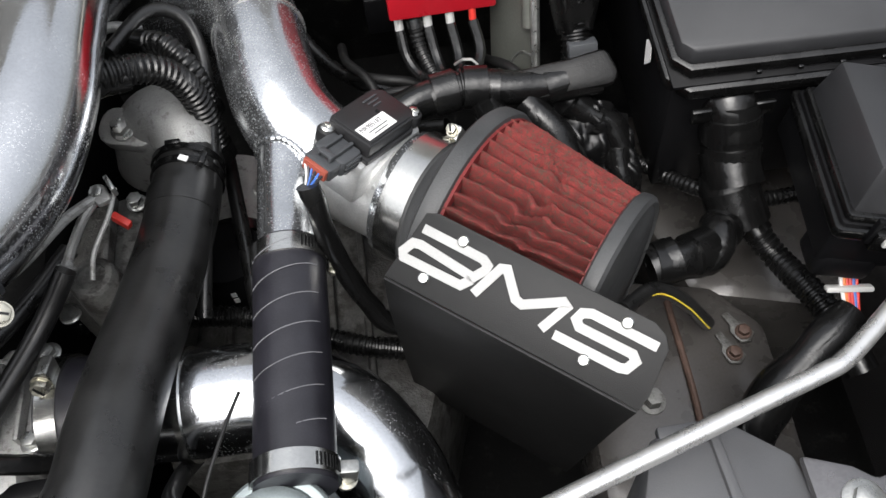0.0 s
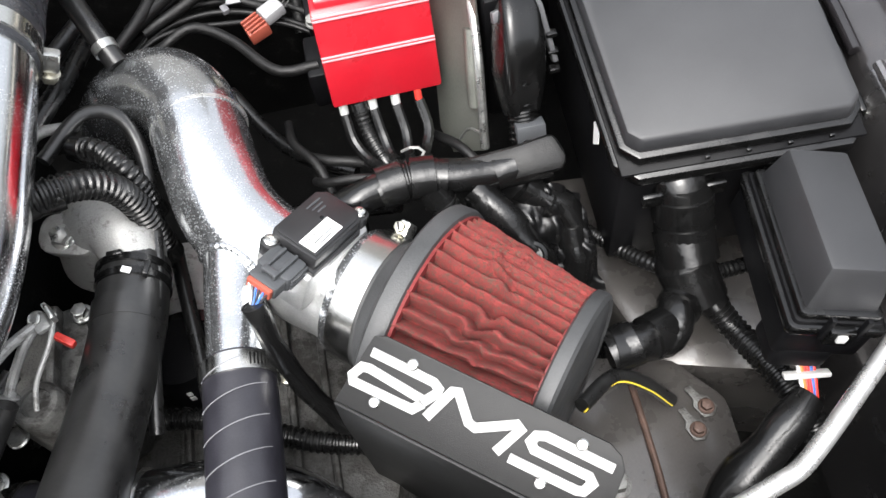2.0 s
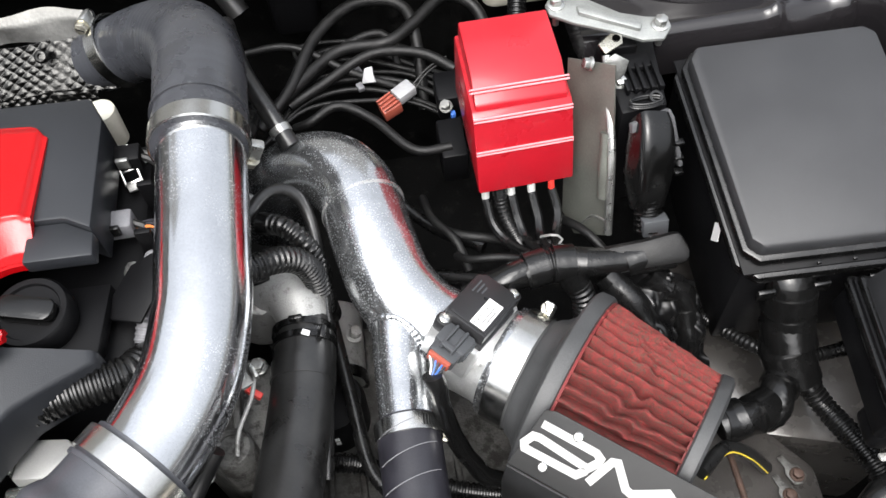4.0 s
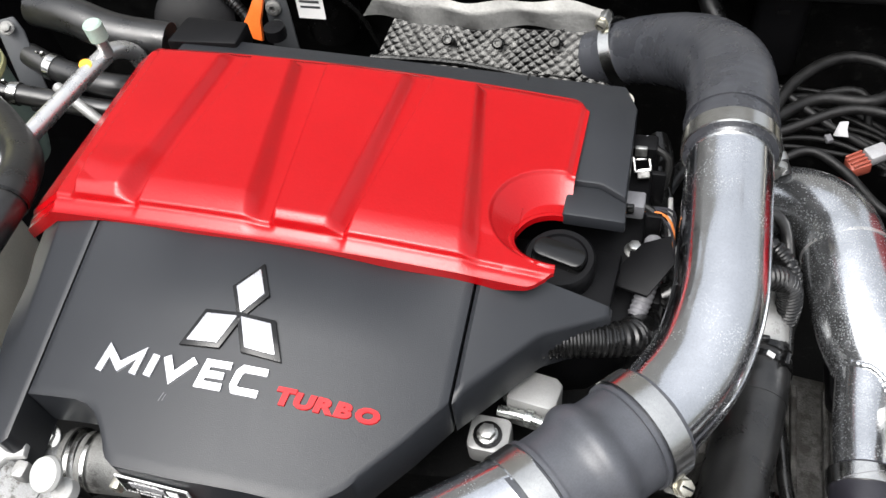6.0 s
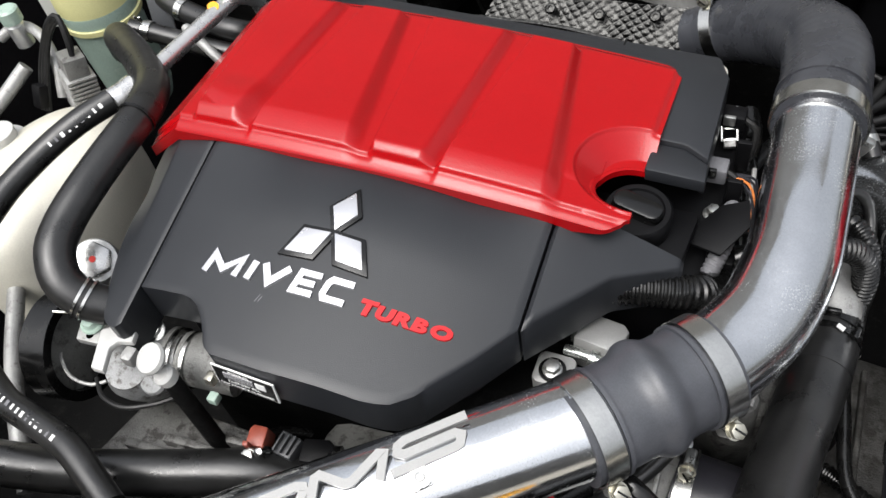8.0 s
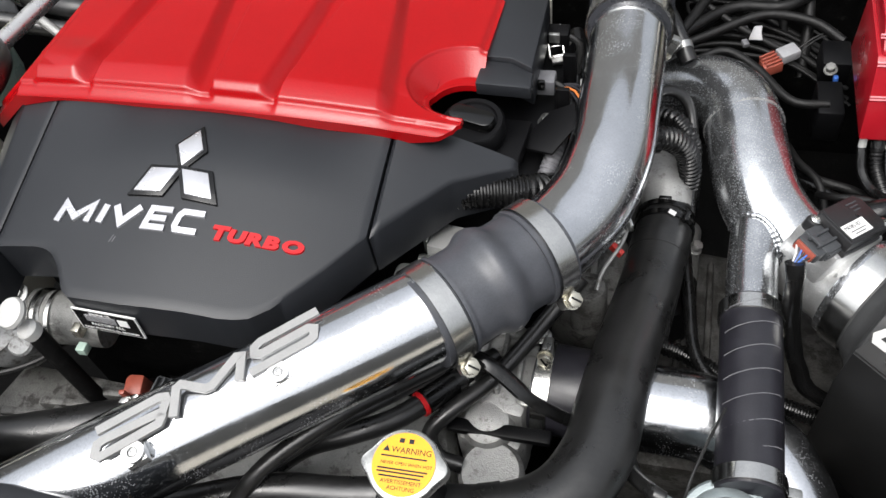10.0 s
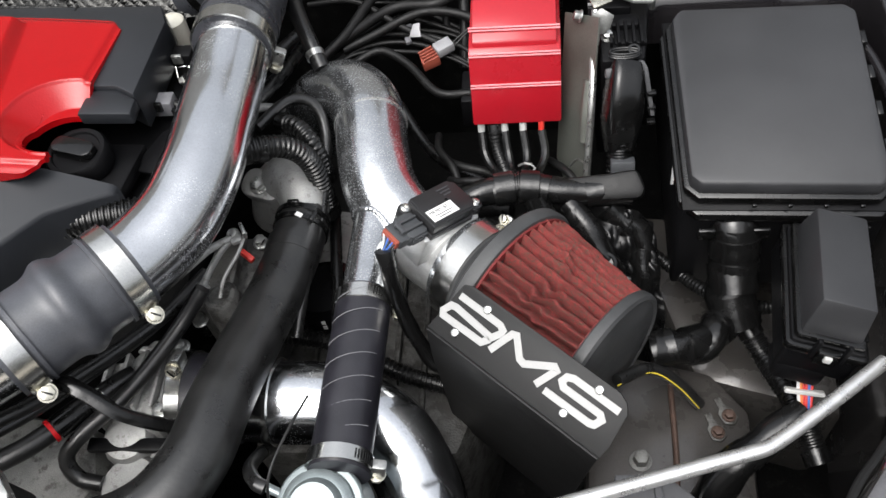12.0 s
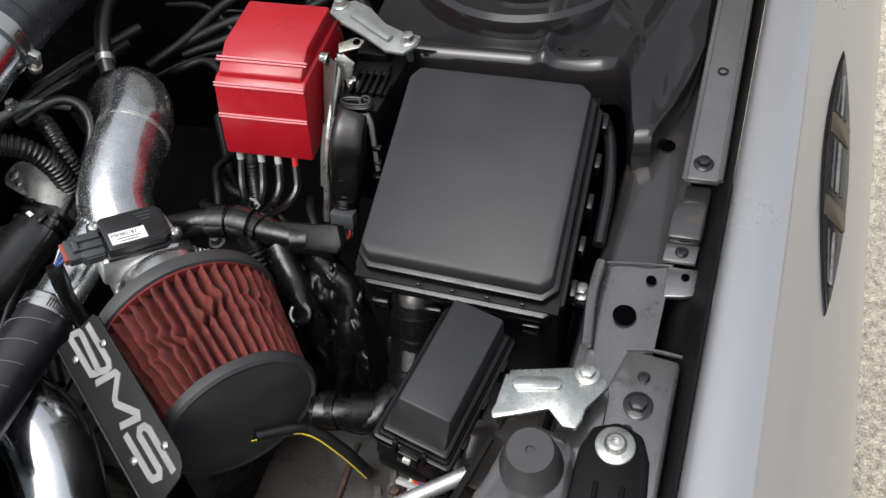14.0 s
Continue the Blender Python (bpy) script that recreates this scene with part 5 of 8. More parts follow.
part("edge_strip", tube([(0.105, 0.465, 0.805), (0.1095, 0.500, 0.872), (0.112, 0.535, 0.905), (0.114, 0.560, 0.928)], 0.0036, 10), ZINC, ecu, "bright bent edge strip")
part("case", prism([(0.118, 0.515), (0.158, 0.518), (0.168, 0.60), (0.118, 0.60)], 0.78, 0.905, bevel=0.004), BLACK_PLASTIC, ecu)
for k in range(3):
    part("case_step", prism(rect(0.030, 0.016, 0.002), 0.90, 0.9135 - 0.003 * k, pose(0.134 + 0.006 * k, 0.588 - 0.022 * k, 0), 0.0015), BLACK_PLASTIC, ecu, "moulded step of the case")
for k in range(5):
    part("fin", block((0.003, 0.030, 0.006), Matrix.Translation((0.128 + 0.007 * k, 0.548, 0.906)), 0.0008), BLACK_PLASTIC, ecu, "moulded rib")
squircle = lambda i, a: (abs(math.cos(a + 0.3)) ** 5 + abs(math.sin(a + 0.3)) ** 5) ** -0.2
part("connector", tube([(0.1385, 0.508, 0.904, 0.0135), (0.138, 0.499, 0.900, 0.0150), (0.137, 0.488, 0.886, 0.0165), (0.135, 0.478, 0.866, 0.0165), (0.134, 0.469, 0.850, 0.0140), (0.134, 0.462, 0.842, 0.0115)], n=32, bend=squircle), GLOSS_BLACK, ecu, "boxy black cable boot")
part("boot_seam", tube([(0.1215, 0.474, 0.866), (0.135, 0.4615, 0.8715), (0.1505, 0.474, 0.867)], 0.0010, 6), GLOSS_BLACK, ecu, "moulded seam of the boot")
part("neck", ribbed([(0.134, 0.466, 0.848), (0.134, 0.455, 0.836), (0.133, 0.447, 0.826)], 0.0125, 0.005, 0.12, 20), GLOSS_BLACK, ecu, "black ribbed neck of the boot")
part("plug", block((0.022, 0.012, 0.016), basis((0.136, 0.444, 0.830), (0, 0.35, 1)), 0.0015), GREY_PLUG, ecu, "grey plug")
for k, wm in enumerate((WIRE_BLACKISH, WIRE_WHITE, WIRE_ORANGE, WIRE_BLACKISH, WIRE_RED, WIRE_BLACKISH)):
    part("wire", tube([(0.130 + 0.0028 * k, 0.446, 0.836), (0.131 + 0.0028 * k, 0.437, 0.826), (0.134 + 0.0018 * k, 0.424, 0.833)], 0.0011, 6), wm, ecu, "thin coloured wire")
part("boot_shroud", prism([(-0.020, -0.004), (-0.019, 0.004), (0.016, 0.006), (0.019, -0.002), (0.021, -0.046), (0.017, -0.046), (0.0145, -0.004), (-0.006, -0.002)], 0, 0.006, frame_of((0.139, 0.505, 0.904), (1, 0.22, 0), (0, 0.55, 0.84)), 0.001), DUCT_PLASTIC, ecu, "grey connector shroud")
for k in range(3):
    part("side_rib", block((0.008, 0.006, 0.004), Matrix.Translation((0.1625, 0.492 - 0.006 * k, 0.884 - 0.012 * k)), 0.0008), GLOSS_BLACK, ecu, "black connector rib")
coil = [(0.139 + (0.014 - 0.0010 * k % 3 * 0.002) * math.cos(k * 0.7), 0.519 + 0.0050 * math.sin(k * 0.7), 0.9075 + 0.00025 * k) for k in range(27)]
part("wire_lock", tube(coil, 0.0011, 6, 0.002), GLOSS_BLACK, ecu, "coiled black wire lock")
part("lock_eye", ring((0.147, 0.521, 0.9125), (0, -0.3, 1), 0.0055, 0.0035, 0.003, 20), GLOSS_BLACK, ecu, "black wire lock eye")
stm = frame_of((0.112, 0.543, 0.905), (0.10, 0.35, 0.93), (0.95, -0.1, 0.05))
part("zinc_strip", prism([(-0.040, -0.004), (0.010, -0.005), (0.026, -0.004), (0.032, 0.004), (0.026, 0.016), (0.014, 0.014), (0.006, 0.006), (-0.040, 0.004)], 0, 0.002, stm, 0.0006), ZINC, ecu, "upright zinc strip")
part("eyelet", prism([(-0.013, -0.006), (0.006, -0.007), (0.012, 0.0), (0.006, 0.007), (-0.011, 0.005)], 0, 0.002, frame_of((0.121, 0.571, 0.930), (0.85, 0.5, 0), (-0.5, 0.85, 0.1)), 0.0008), BRASSY, ecu, "pale zinc eyelet tab")
part("eyelet_hole", lathe([(0.0034, 0), (0.0034, 0.0008), (0.0024, 0.0009)], Matrix.Translation((0.1255, 0.5735, 0.9322)), 16), HOLE, ecu, "dark eyelet hole")
for q, ax in (((0.101, 0.557, 0.924), (-1, 0, 0.3)), ((0.119, 0.556, 0.920), (0.5, -0.4, 0.8)), ((0.106, 0.549, 0.900), (0.1, -0.8, 0.5)), ((0.125, 0.548, 0.9055), (0, -0.3, 1))):
    part("bolt", hex_bolt(q, ax, 0.0085, 0.006, 0.007), ZINC, ecu, "zinc bolt")
link = thing("link_bracket", (0.13, 0.61, 0.90), "zinc plated link bracket with two bolts", "bracket")
part("strap", prism([(0.079, 0.634), (0.080, 0.621), (0.098, 0.607), (0.125, 0.592), (0.150, 0.575), (0.168, 0.573), (0.178, 0.586), (0.178, 0.598), (0.160, 0.602), (0.140, 0.611), (0.118, 0.632), (0.100, 0.641)], 0.9205, 0.9245, bevel=0.0014), BRACKET_DULL, link)
part("pressed_crown", prism([(0.104, 0.624), (0.104, 0.614), (0.128, 0.598), (0.150, 0.584), (0.154, 0.592), (0.132, 0.606), (0.116, 0.622)], 0.923, 0.9285, bevel=0.002), BRACKET_DULL, link, "pressed crown of the strap")
for x, y in ((0.169, 0.589), (0.088, 0.631)):
    part("bolt", hex_bolt((x, y, 0.9245), (0, 0, 1), 0.010, 0.0080, 0.008), ZINC, link, "zinc flange bolt")
    part("bolt_end", lathe([(0.003, -0.014), (0.003, 0.0)], Matrix.Translation((x, y - 0.004, 0.9205)), 12), ZINC, link, "threaded bolt end")

# ---- strut tower and inner wing ----
tower = thing("strut_tower", (0.27, 0.70, 0.6), "black painted strut tower with round top", "strut tower", kind="structure")
part("tower_ring", lathe([(0.128, 0.86), (0.124, 0.895), (0.117, 0.908), (0.110, 0.911), (0.104, 0.906), (0.099, 0.890), (0.072, 0.888), (0.066, 0.902), (0.050, 0.905), (0.001, 0.905)], Matrix.Translation((0.245, 0.762, 0)), 72), BODY_DARK, tower, "black round strut top")


def wing_z(x, y, e):
    z = 0.893 + 0.014 * sstep(0.30, 0.40, x) + 0.015 * math.exp(-abs((x - 0.372 - 0.25 * (y - 0.6)) / 0.015) ** 1.4) * sstep(0.50, 0.58, y)
    z += 0.006 * math.exp(-((x - 0.287) / 0.006) ** 2) + 0.007 * math.exp(-((y - 0.612) / 0.018) ** 2) * sstep(0.34, 0.28, x)
    z -= 0.008 * math.exp(-((x - 0.405) / 0.010) ** 2 - ((y - 0.585) / 0.04) ** 2)
    z += 0.009 * math.exp(-abs((x - 0.335 + 0.55 * (y - 0.70)) / 0.012) ** 1.3) * sstep(0.60, 0.68, y)
    return z - 0.016 * (1 - min(1, e / 0.016)) ** 2


def wing_sheet():
    cols = steps(0.11, 0.425, 90)
    ny, verts = 60, []
    for x in cols:
        a = float(np.interp(x, [0.11, 0.30, 0.340, 0.356, 0.366, 0.373, 0.378, 0.394, 0.403, 0.412, 0.420, 0.425], [0.598, 0.600, 0.606, 0.602, 0.580, 0.540, 0.513, 0.516, 0.540, 0.572, 0.596, 0.62]))
        for j in range(ny + 1):
            y = a + (0.86 - a) * (j / ny) ** 1.4
            verts.append((x, y, wing_z(x, y, y - a)))
    m = ny + 1
    bm = raw(verts, [(i * m + j, (i + 1) * m + j, (i + 1) * m + j + 1, i * m + j + 1) for i in range(len(cols) - 1) for j in range(ny)])
    ext = bmesh.ops.extrude_edge_only(bm, edges=[e for e in bm.edges if e.is_boundary])
    for v in [g for g in ext["geom"] if isinstance(g, bmesh.types.BMVert)]:
        v.co.z -= 0.03
    bmesh.ops.recalc_face_normals(bm, faces=bm.faces)
    return bm


part("wing_sheet", wing_sheet(), BODY_DARK, tower, "glossy black pressed sheet", 50)
part("flange_lip", tube([(0.350, 0.560, 0.884), (0.360, 0.53, 0.884), (0.366, 0.48, 0.881), (0.366, 0.43, 0.874)], 0.005, 12), BODY_DARK, tower, "rolled black edge")
for x in (0.300, 0.322):
    part("hole_rim", ring((x, 0.626, wing_z(x, 0.626, 1) + 0.0005), (0, 0, 1), 0.0052, 0.0036, 0.002, 18), BODY_DARK, tower, "small pressed hole")
strip = thing("wing_strip", (0.435, 0.56, 0.88), "grey painted wing mounting strip with bolt", "mounting strip", kind="structure")
part("strip_top", prism([(0.4225, 0.478), (0.4495, 0.478), (0.464, 0.80), (0.437, 0.80)], 0.904, 0.910, bevel=0.002), STRIP_PAINT, strip)
for dx in (0.0, 0.0265):
    part("edge_roll", tube([(0.4232 + dx, 0.478, 0.9105), (0.4305 + dx, 0.64, 0.9105), (0.4375 + dx, 0.80, 0.9105)], 0.0022, 8), STRIP_PAINT, strip, "rolled edge")
part("step_plate", prism([(0.4165, 0.430), (0.442, 0.430), (0.4455, 0.484), (0.4195, 0.484)], 0.887, 0.897, bevel=0.003), RAIL_PAINT, strip, "dark stepped end plate")
part("end_tab", prism([(0.4155, 0.414), (0.440, 0.414), (0.4415, 0.431), (0.417, 0.431)], 0.884, 0.8885, bevel=0.0015), STRIP_PAINT, strip, "paler lower tab")
part("bolt", hex_bolt((0.436, 0.494, 0.910), (0, 0, 1), 0.009, 0.0078, 0.006), BODY_DARK, strip, "dark flange bolt")
part("hole_rim", ring((0.4425, 0.60, 0.9105), (0, 0, 1), 0.0045, 0.003, 0.002, 16), BODY_DARK, strip)
part("step_bolt", screw_head((0.429, 0.4225, 0.8885), (0, 0, 1), 0.005), BODY_DARK, strip, "dark screw")

for x, y, r in ((0.395, 0.365, 0.0085), (0.410, 0.398, 0.0038), (0.434, 0.403, 0.0030), (0.407, 0.540, 0.0062)):
    part("round_hole", lathe([(r, 0), (r, 0.0012), (r * 0.8, 0.0014)], Matrix.Translation((x, y, float(np.interp(x, [0.395, 0.410, 0.434], [0.8806, 0.882, 0.8846])) if y < 0.45 else 0.8772)), 24), HOLE, apron, "round dark hole")
part("rail_rib", tube([(0.372, 0.335, 0.880), (0.369, 0.38, 0.880), (0.371, 0.41, 0.880)], 0.004, 8), WING_PAINT, apron)

plate = thing("headlamp_plate", (0.408, 0.26, 0.88), "dark painted headlamp mounting plate with bolts", "mounting plate", kind="structure")
part("plate_top", prism([(0.392, 0.19), (0.432, 0.19), (0.438, 0.322), (0.402, 0.326), (0.394, 0.30)], 0.882, 0.9035, bevel=0.004), WING_PAINT, plate)
part("bolt", hex_bolt((0.414, 0.284, 0.9035), (0, 0, 1), 0.011, 0.0098, 0.008), BODY_DARK, plate, "dark flange bolt")
for x, y in ((0.415, 0.305), (0.409, 0.265)):
    part("rivet", screw_head((x, y, 0.9035), (0, 0, 1), 0.0042), BODY_DARK, plate, "dark rivet")
lamp = thing("headlamp_mount", (0.402, 0.225, 0.88), "black plastic headlamp lug with cross screw", "headlamp lug")
part("lug_body", prism([(0.388, 0.262), (0.382, 0.245), (0.378, 0.17), (0.430, 0.17), (0.426, 0.245), (0.420, 0.262), (0.404, 0.268)], 0.885, 0.911, bevel=0.004), BLACK_PLASTIC, lamp)
for k in range(2):
    part("rib", block((0.003, 0.05, 0.004), Matrix.Translation((0.396 + 0.016 * k, 0.20, 0.910)), 0.001), BLACK_PLASTIC, lamp)
part("washer", lathe([(0.0125, 0), (0.0125, 0.002), (0.011, 0.003)], Matrix.Translation((0.404, 0.250, 0.911)), 28), ZINC, lamp, "bright round washer")
part("screw", screw_head((0.404, 0.250, 0.914), (0, 0, 1), 0.0072), ZINC, lamp, "bright cross head screw")

zb = thing("latch_bracket", (0.35, 0.285, 0.86), "bright zinc bracket with pressed slot", "bracket")
part("bracket_plate", prism([(0.322, 0.259), (0.320, 0.264), (0.325, 0.283), (0.326, 0.297), (0.363, 0.307), (0.377, 0.310), (0.388, 0.307), (0.394, 0.299), (0.381, 0.280), (0.380, 0.271), (0.377, 0.264), (0.368, 0.264), (0.357, 0.274)], 0.892, 0.896, Matrix(((1, 0, 0, 0), (0, 1, 0, 0), (-0.04, 0, 1, 0.014), (0, 0, 0, 1))), 0.0012), BRACKET_ZINC, zb)
part("pressed_slot", prism(rect(0.034, 0.010, 0.005), 0, 0.003, frame_of((0.346, 0.290, 0.8955), (1, 0.22, -0.04), (0, 1, 0)), 0.0012), BRACKET_ZINC, zb)
part("bracket_side", prism([(0, 0), (0.034, 0), (0.030, -0.03), (0.012, -0.045), (0, -0.04)], -0.003, 0, frame_of((0.3235, 0.294, 0.8965), (-0.08, -1, 0), (0, 0, 1)), 0.001), BRACKET_ZINC, zb)
part("bolt", hex_bolt((0.378, 0.305, 0.8945), (0, 0, 1), 0.010, 0.0085, 0.007), ZINC, zb, "zinc flange bolt")

supp = thing("radiator_support", (0.33, 0.19, 0.80), "dark painted radiator support panel with holes", "radiator support", kind="structure")
part("support_top", prism([(0.222, 0.05), (0.259, 0.118), (0.283, 0.148), (0.306, 0.180), (0.322, 0.218), (0.332, 0.256), (0.350, 0.268), (0.376, 0.262), (0.386, 0.22), (0.380, 0.10), (0.36, 0.02)], 0.80, 0.888, bevel=0.008), WING_PAINT, supp)
part("edge_seal", tube([(0.216, 0.05, 0.885), (0.254, 0.120, 0.887), (0.279, 0.151, 0.887), (0.302, 0.183, 0.887), (0.322, 0.25, 0.884)], 0.003, 8), SEAL, supp)
part("round_hole", lathe([(0.0105, 0), (0.0105, 0.0012), (0.009, 0.0014)], Matrix.Translation((0.322, 0.178, 0.8878)), 28), HOLE, supp, "round dark hole")
part("bolt", screw_head((0.309, 0.150, 0.888), (0, 0, 1), 0.0062), ZINC, supp, "bright round bolt")
buf = thing("bump_stop", (0.353, 0.236, 0.885), "round black rubber bonnet bump stop", "bump stop")
part("stop_body", lathe([(0.0215, 0), (0.0210, 0.006), (0.0185, 0.010), (0.0170, 0.024), (0.0150, 0.0275), (0.003, 0.0278), (0.0025, 0.0265), (0.001, 0.0265)], Matrix.Translation((0.353, 0.236, 0.885)), 36), FILTER_RUBBER, buf)

# ---- wing vent ----
vm = frame_of((0.5325, 0.5137, 0.8995), (0.041, 1, 0.02), (-0.67, 0, 0.74))
fv = thing("wing_vent", (0.55, 0.52, 0.83), "slim pointed dark glass lamp set in the car wing", "side lamp")


def leaf(l, w, n=14):
    up = [(-l / 2 + l * k / n, w * math.sin(math.pi * k / n) ** 0.8) for k in range(n + 1)]
    return up + [(x, -y) for x, y in reversed(up[1:-1])]


part("surround", prism(leaf(0.270, 0.0180), -0.006, 0.0016, vm, 0.001), SEAL, fv, "black rim")
lens = part("lens", prism(leaf(0.258, 0.0165), 0.0012, 0.0026, vm, 0.0012), GLOSS_BLACK, fv, "dark glossy lens")
part("tan_band", prism(rect(0.022, 0.026, 0.003), 0.0024, 0.0034, vm @ pose(0.040, 0, 0), 0.0005), LENS_TAN, lens, "brown translucent band")
part("tan_band", prism(rect(0.020, 0.028, 0.003), 0.0024, 0.0034, vm @ pose(-0.045, 0, 0), 0.0005), LENS_TAN, lens, "brown translucent band")
for k, (c, ln, w) in enumerate(((0.078, 0.046, 0.0028), (0.0, 0.050, 0.0035), (-0.086, 0.046, 0.0028))):
    for s in (-1, 0, 1):
        part("facet", prism(rect(ln, w, 0.001), 0.0024, 0.0042 - 0.0006 * abs(s), vm @ pose(c, 0.0068 * s * (1 if k == 1 else 0.75), 0, 12 * s, 0, (5 if k == 0 else -5 if k == 2 else 0) * -s), 0.0008), (CAST if s == 0 else GREY_PLUG), lens, "dull facet behind the lens")


# ---- emblems ----
def ribbon(pts, w, h0, h1, m, bevel=0.0):
    """A flat bar of width w that follows pts (x, y), from height h0 to h1 in m."""
    p = [Vector(q) for q in pts]
    left, right = [], []
    for i, q in enumerate(p):
        a = (q - p[i - 1]).normalized() if i else None
        b = (p[i + 1] - q).normalized() if i < len(p) - 1 else None
        d = ((a or b) + (b or a)).normalized()
        n = Vector((-d.y, d.x))
        k = 1 / max(0.55, n.dot(Vector((-(a or b).y, (a or b).x))))
        left.append(q + n * w / 2 * k)
        right.append(q - n * w / 2 * k)
    n = len(p)
    flat = left + right
    verts = [m @ Vector((v.x, v.y, h)) for h in (h0, h1) for v in flat]
    faces = []
    for i in range(n - 1):
        faces += [(i, n + i, n + i + 1, i + 1), (2 * n + i, 2 * n + i + 1, 3 * n + i + 1, 3 * n + i), (i, i + 1, 2 * n + i + 1, 2 * n + i), (n + i, 3 * n + i, 3 * n + i + 1, n + i + 1)]
    faces += [(0, 2 * n, 3 * n, n), (n - 1, 2 * n - 1, 4 * n - 1, 3 * n - 1)]
    bm = raw(verts, faces)
    bmesh.ops.recalc_face_normals(bm, faces=bm.faces)
    return bm


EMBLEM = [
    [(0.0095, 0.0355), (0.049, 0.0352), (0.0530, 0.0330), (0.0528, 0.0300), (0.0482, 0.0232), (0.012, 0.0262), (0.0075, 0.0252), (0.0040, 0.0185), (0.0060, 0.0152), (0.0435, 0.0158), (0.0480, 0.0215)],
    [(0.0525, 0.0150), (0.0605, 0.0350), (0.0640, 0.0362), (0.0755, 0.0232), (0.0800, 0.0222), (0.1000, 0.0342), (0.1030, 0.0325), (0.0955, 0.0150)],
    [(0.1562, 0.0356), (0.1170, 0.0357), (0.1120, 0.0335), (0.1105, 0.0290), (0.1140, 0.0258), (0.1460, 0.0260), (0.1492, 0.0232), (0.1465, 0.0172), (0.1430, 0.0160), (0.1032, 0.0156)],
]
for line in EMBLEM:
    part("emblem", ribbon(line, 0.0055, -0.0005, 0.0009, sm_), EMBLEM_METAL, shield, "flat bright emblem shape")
    # the same shapes stand as a cut plate on the intercooler pipe
pl0 = Vector((-0.4901, 0.0421, 0.9775))
em = frame_of(pl0, (0.113, 0.102, 0.004), (-0.668, 0.736, 0.111)) @ Matrix.Scale(1.05, 4)
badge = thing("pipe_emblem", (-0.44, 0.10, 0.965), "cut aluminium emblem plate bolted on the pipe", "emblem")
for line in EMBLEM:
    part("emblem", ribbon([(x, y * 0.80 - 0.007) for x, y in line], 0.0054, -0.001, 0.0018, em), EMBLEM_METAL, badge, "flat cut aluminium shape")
for u in (0.024, 0.118):
    part("foot", ring(em @ Vector((u, -0.002, -0.0005)), em.to_3x3() @ Vector((0, 0, 1)), 0.0072, 0.0034, 0.003, 20), BRUSHED, badge, "round bolted foot")
    part("foot_screw", screw_head(em @ Vector((u, -0.002, -0.001)), em.to_3x3() @ Vector((0, 0, 1)), 0.0032), BRUSHED, badge)
    part("foot_pad", block((0.013, 0.013, 0.008), em @ Matrix.Translation((u, -0.002, -0.010)), 0.001), BRUSHED, badge)


def drape(bm):
    """Lays a flat mesh, built on the level, on the arched front panel."""
    for v in bm.verts:
        v.co.z += panel_height(v.co.x, v.co.y)
    return bm


for k, ang in enumerate((86, 216, -34)):
    a = radians(ang)
    ln, wd = (0.038, 0.0115) if k == 0 else (0.040, 0.0125)
    d, n = Vector((math.cos(a), math.sin(a))), Vector((-math.sin(a), math.cos(a)))
    mid = Vector((-0.5255, 0.2715)) + d * ln / 2
    # black border draws each diamond's shadow and dark sides as colour
    for s, h0, h1, mt, lb in ((1.22, -0.003, 0.0022, GLOSS_BLACK, "black border with the diamond's shade put into its colour"), (0.92, 0.001, 0.0034, CHROME_BADGE, "silver diamond")):
        poly = [mid - d * ln / 2 * s, mid - n * wd * s, mid + d * ln / 2 * s, mid + n * wd * s]
        part("diamond_shade_border" if mt is GLOSS_BLACK else "diamond", drape(prism([(p.x, p.y) for p in poly], h0, h1, Matrix.Identity(4), 0.0004)), mt, cover, lb)

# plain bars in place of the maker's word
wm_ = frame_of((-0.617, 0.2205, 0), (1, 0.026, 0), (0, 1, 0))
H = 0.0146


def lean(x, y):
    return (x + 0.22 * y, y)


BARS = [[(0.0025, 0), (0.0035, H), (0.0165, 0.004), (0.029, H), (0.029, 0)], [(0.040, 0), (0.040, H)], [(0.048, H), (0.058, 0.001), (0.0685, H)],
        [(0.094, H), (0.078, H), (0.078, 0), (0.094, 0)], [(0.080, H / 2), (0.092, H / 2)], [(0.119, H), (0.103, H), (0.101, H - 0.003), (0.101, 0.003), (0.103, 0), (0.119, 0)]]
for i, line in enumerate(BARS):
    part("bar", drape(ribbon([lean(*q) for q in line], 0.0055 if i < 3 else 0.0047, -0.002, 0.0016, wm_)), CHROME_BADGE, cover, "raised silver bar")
tx = 0.0
for c, w, h in zip("TURBO", (0.0121, 0.0137, 0.0132, 0.0132, 0.0130), (1.02, 0.88, 0.88, 0.88, 0.88)):
    part("letter", drape(text_mesh(c, 0.0140, frame_of((-0.4865 + tx, 0.2212 + tx * 0.04, 0.0003), (1, 0.04, 0), (0, 1, 0)) @ Matrix.Diagonal((1.30, h, 1, 1)), 0.0014, 0.16, 1.0, 0.0009)), RED_LETTER, cover, "raised red letter")
    tx += w

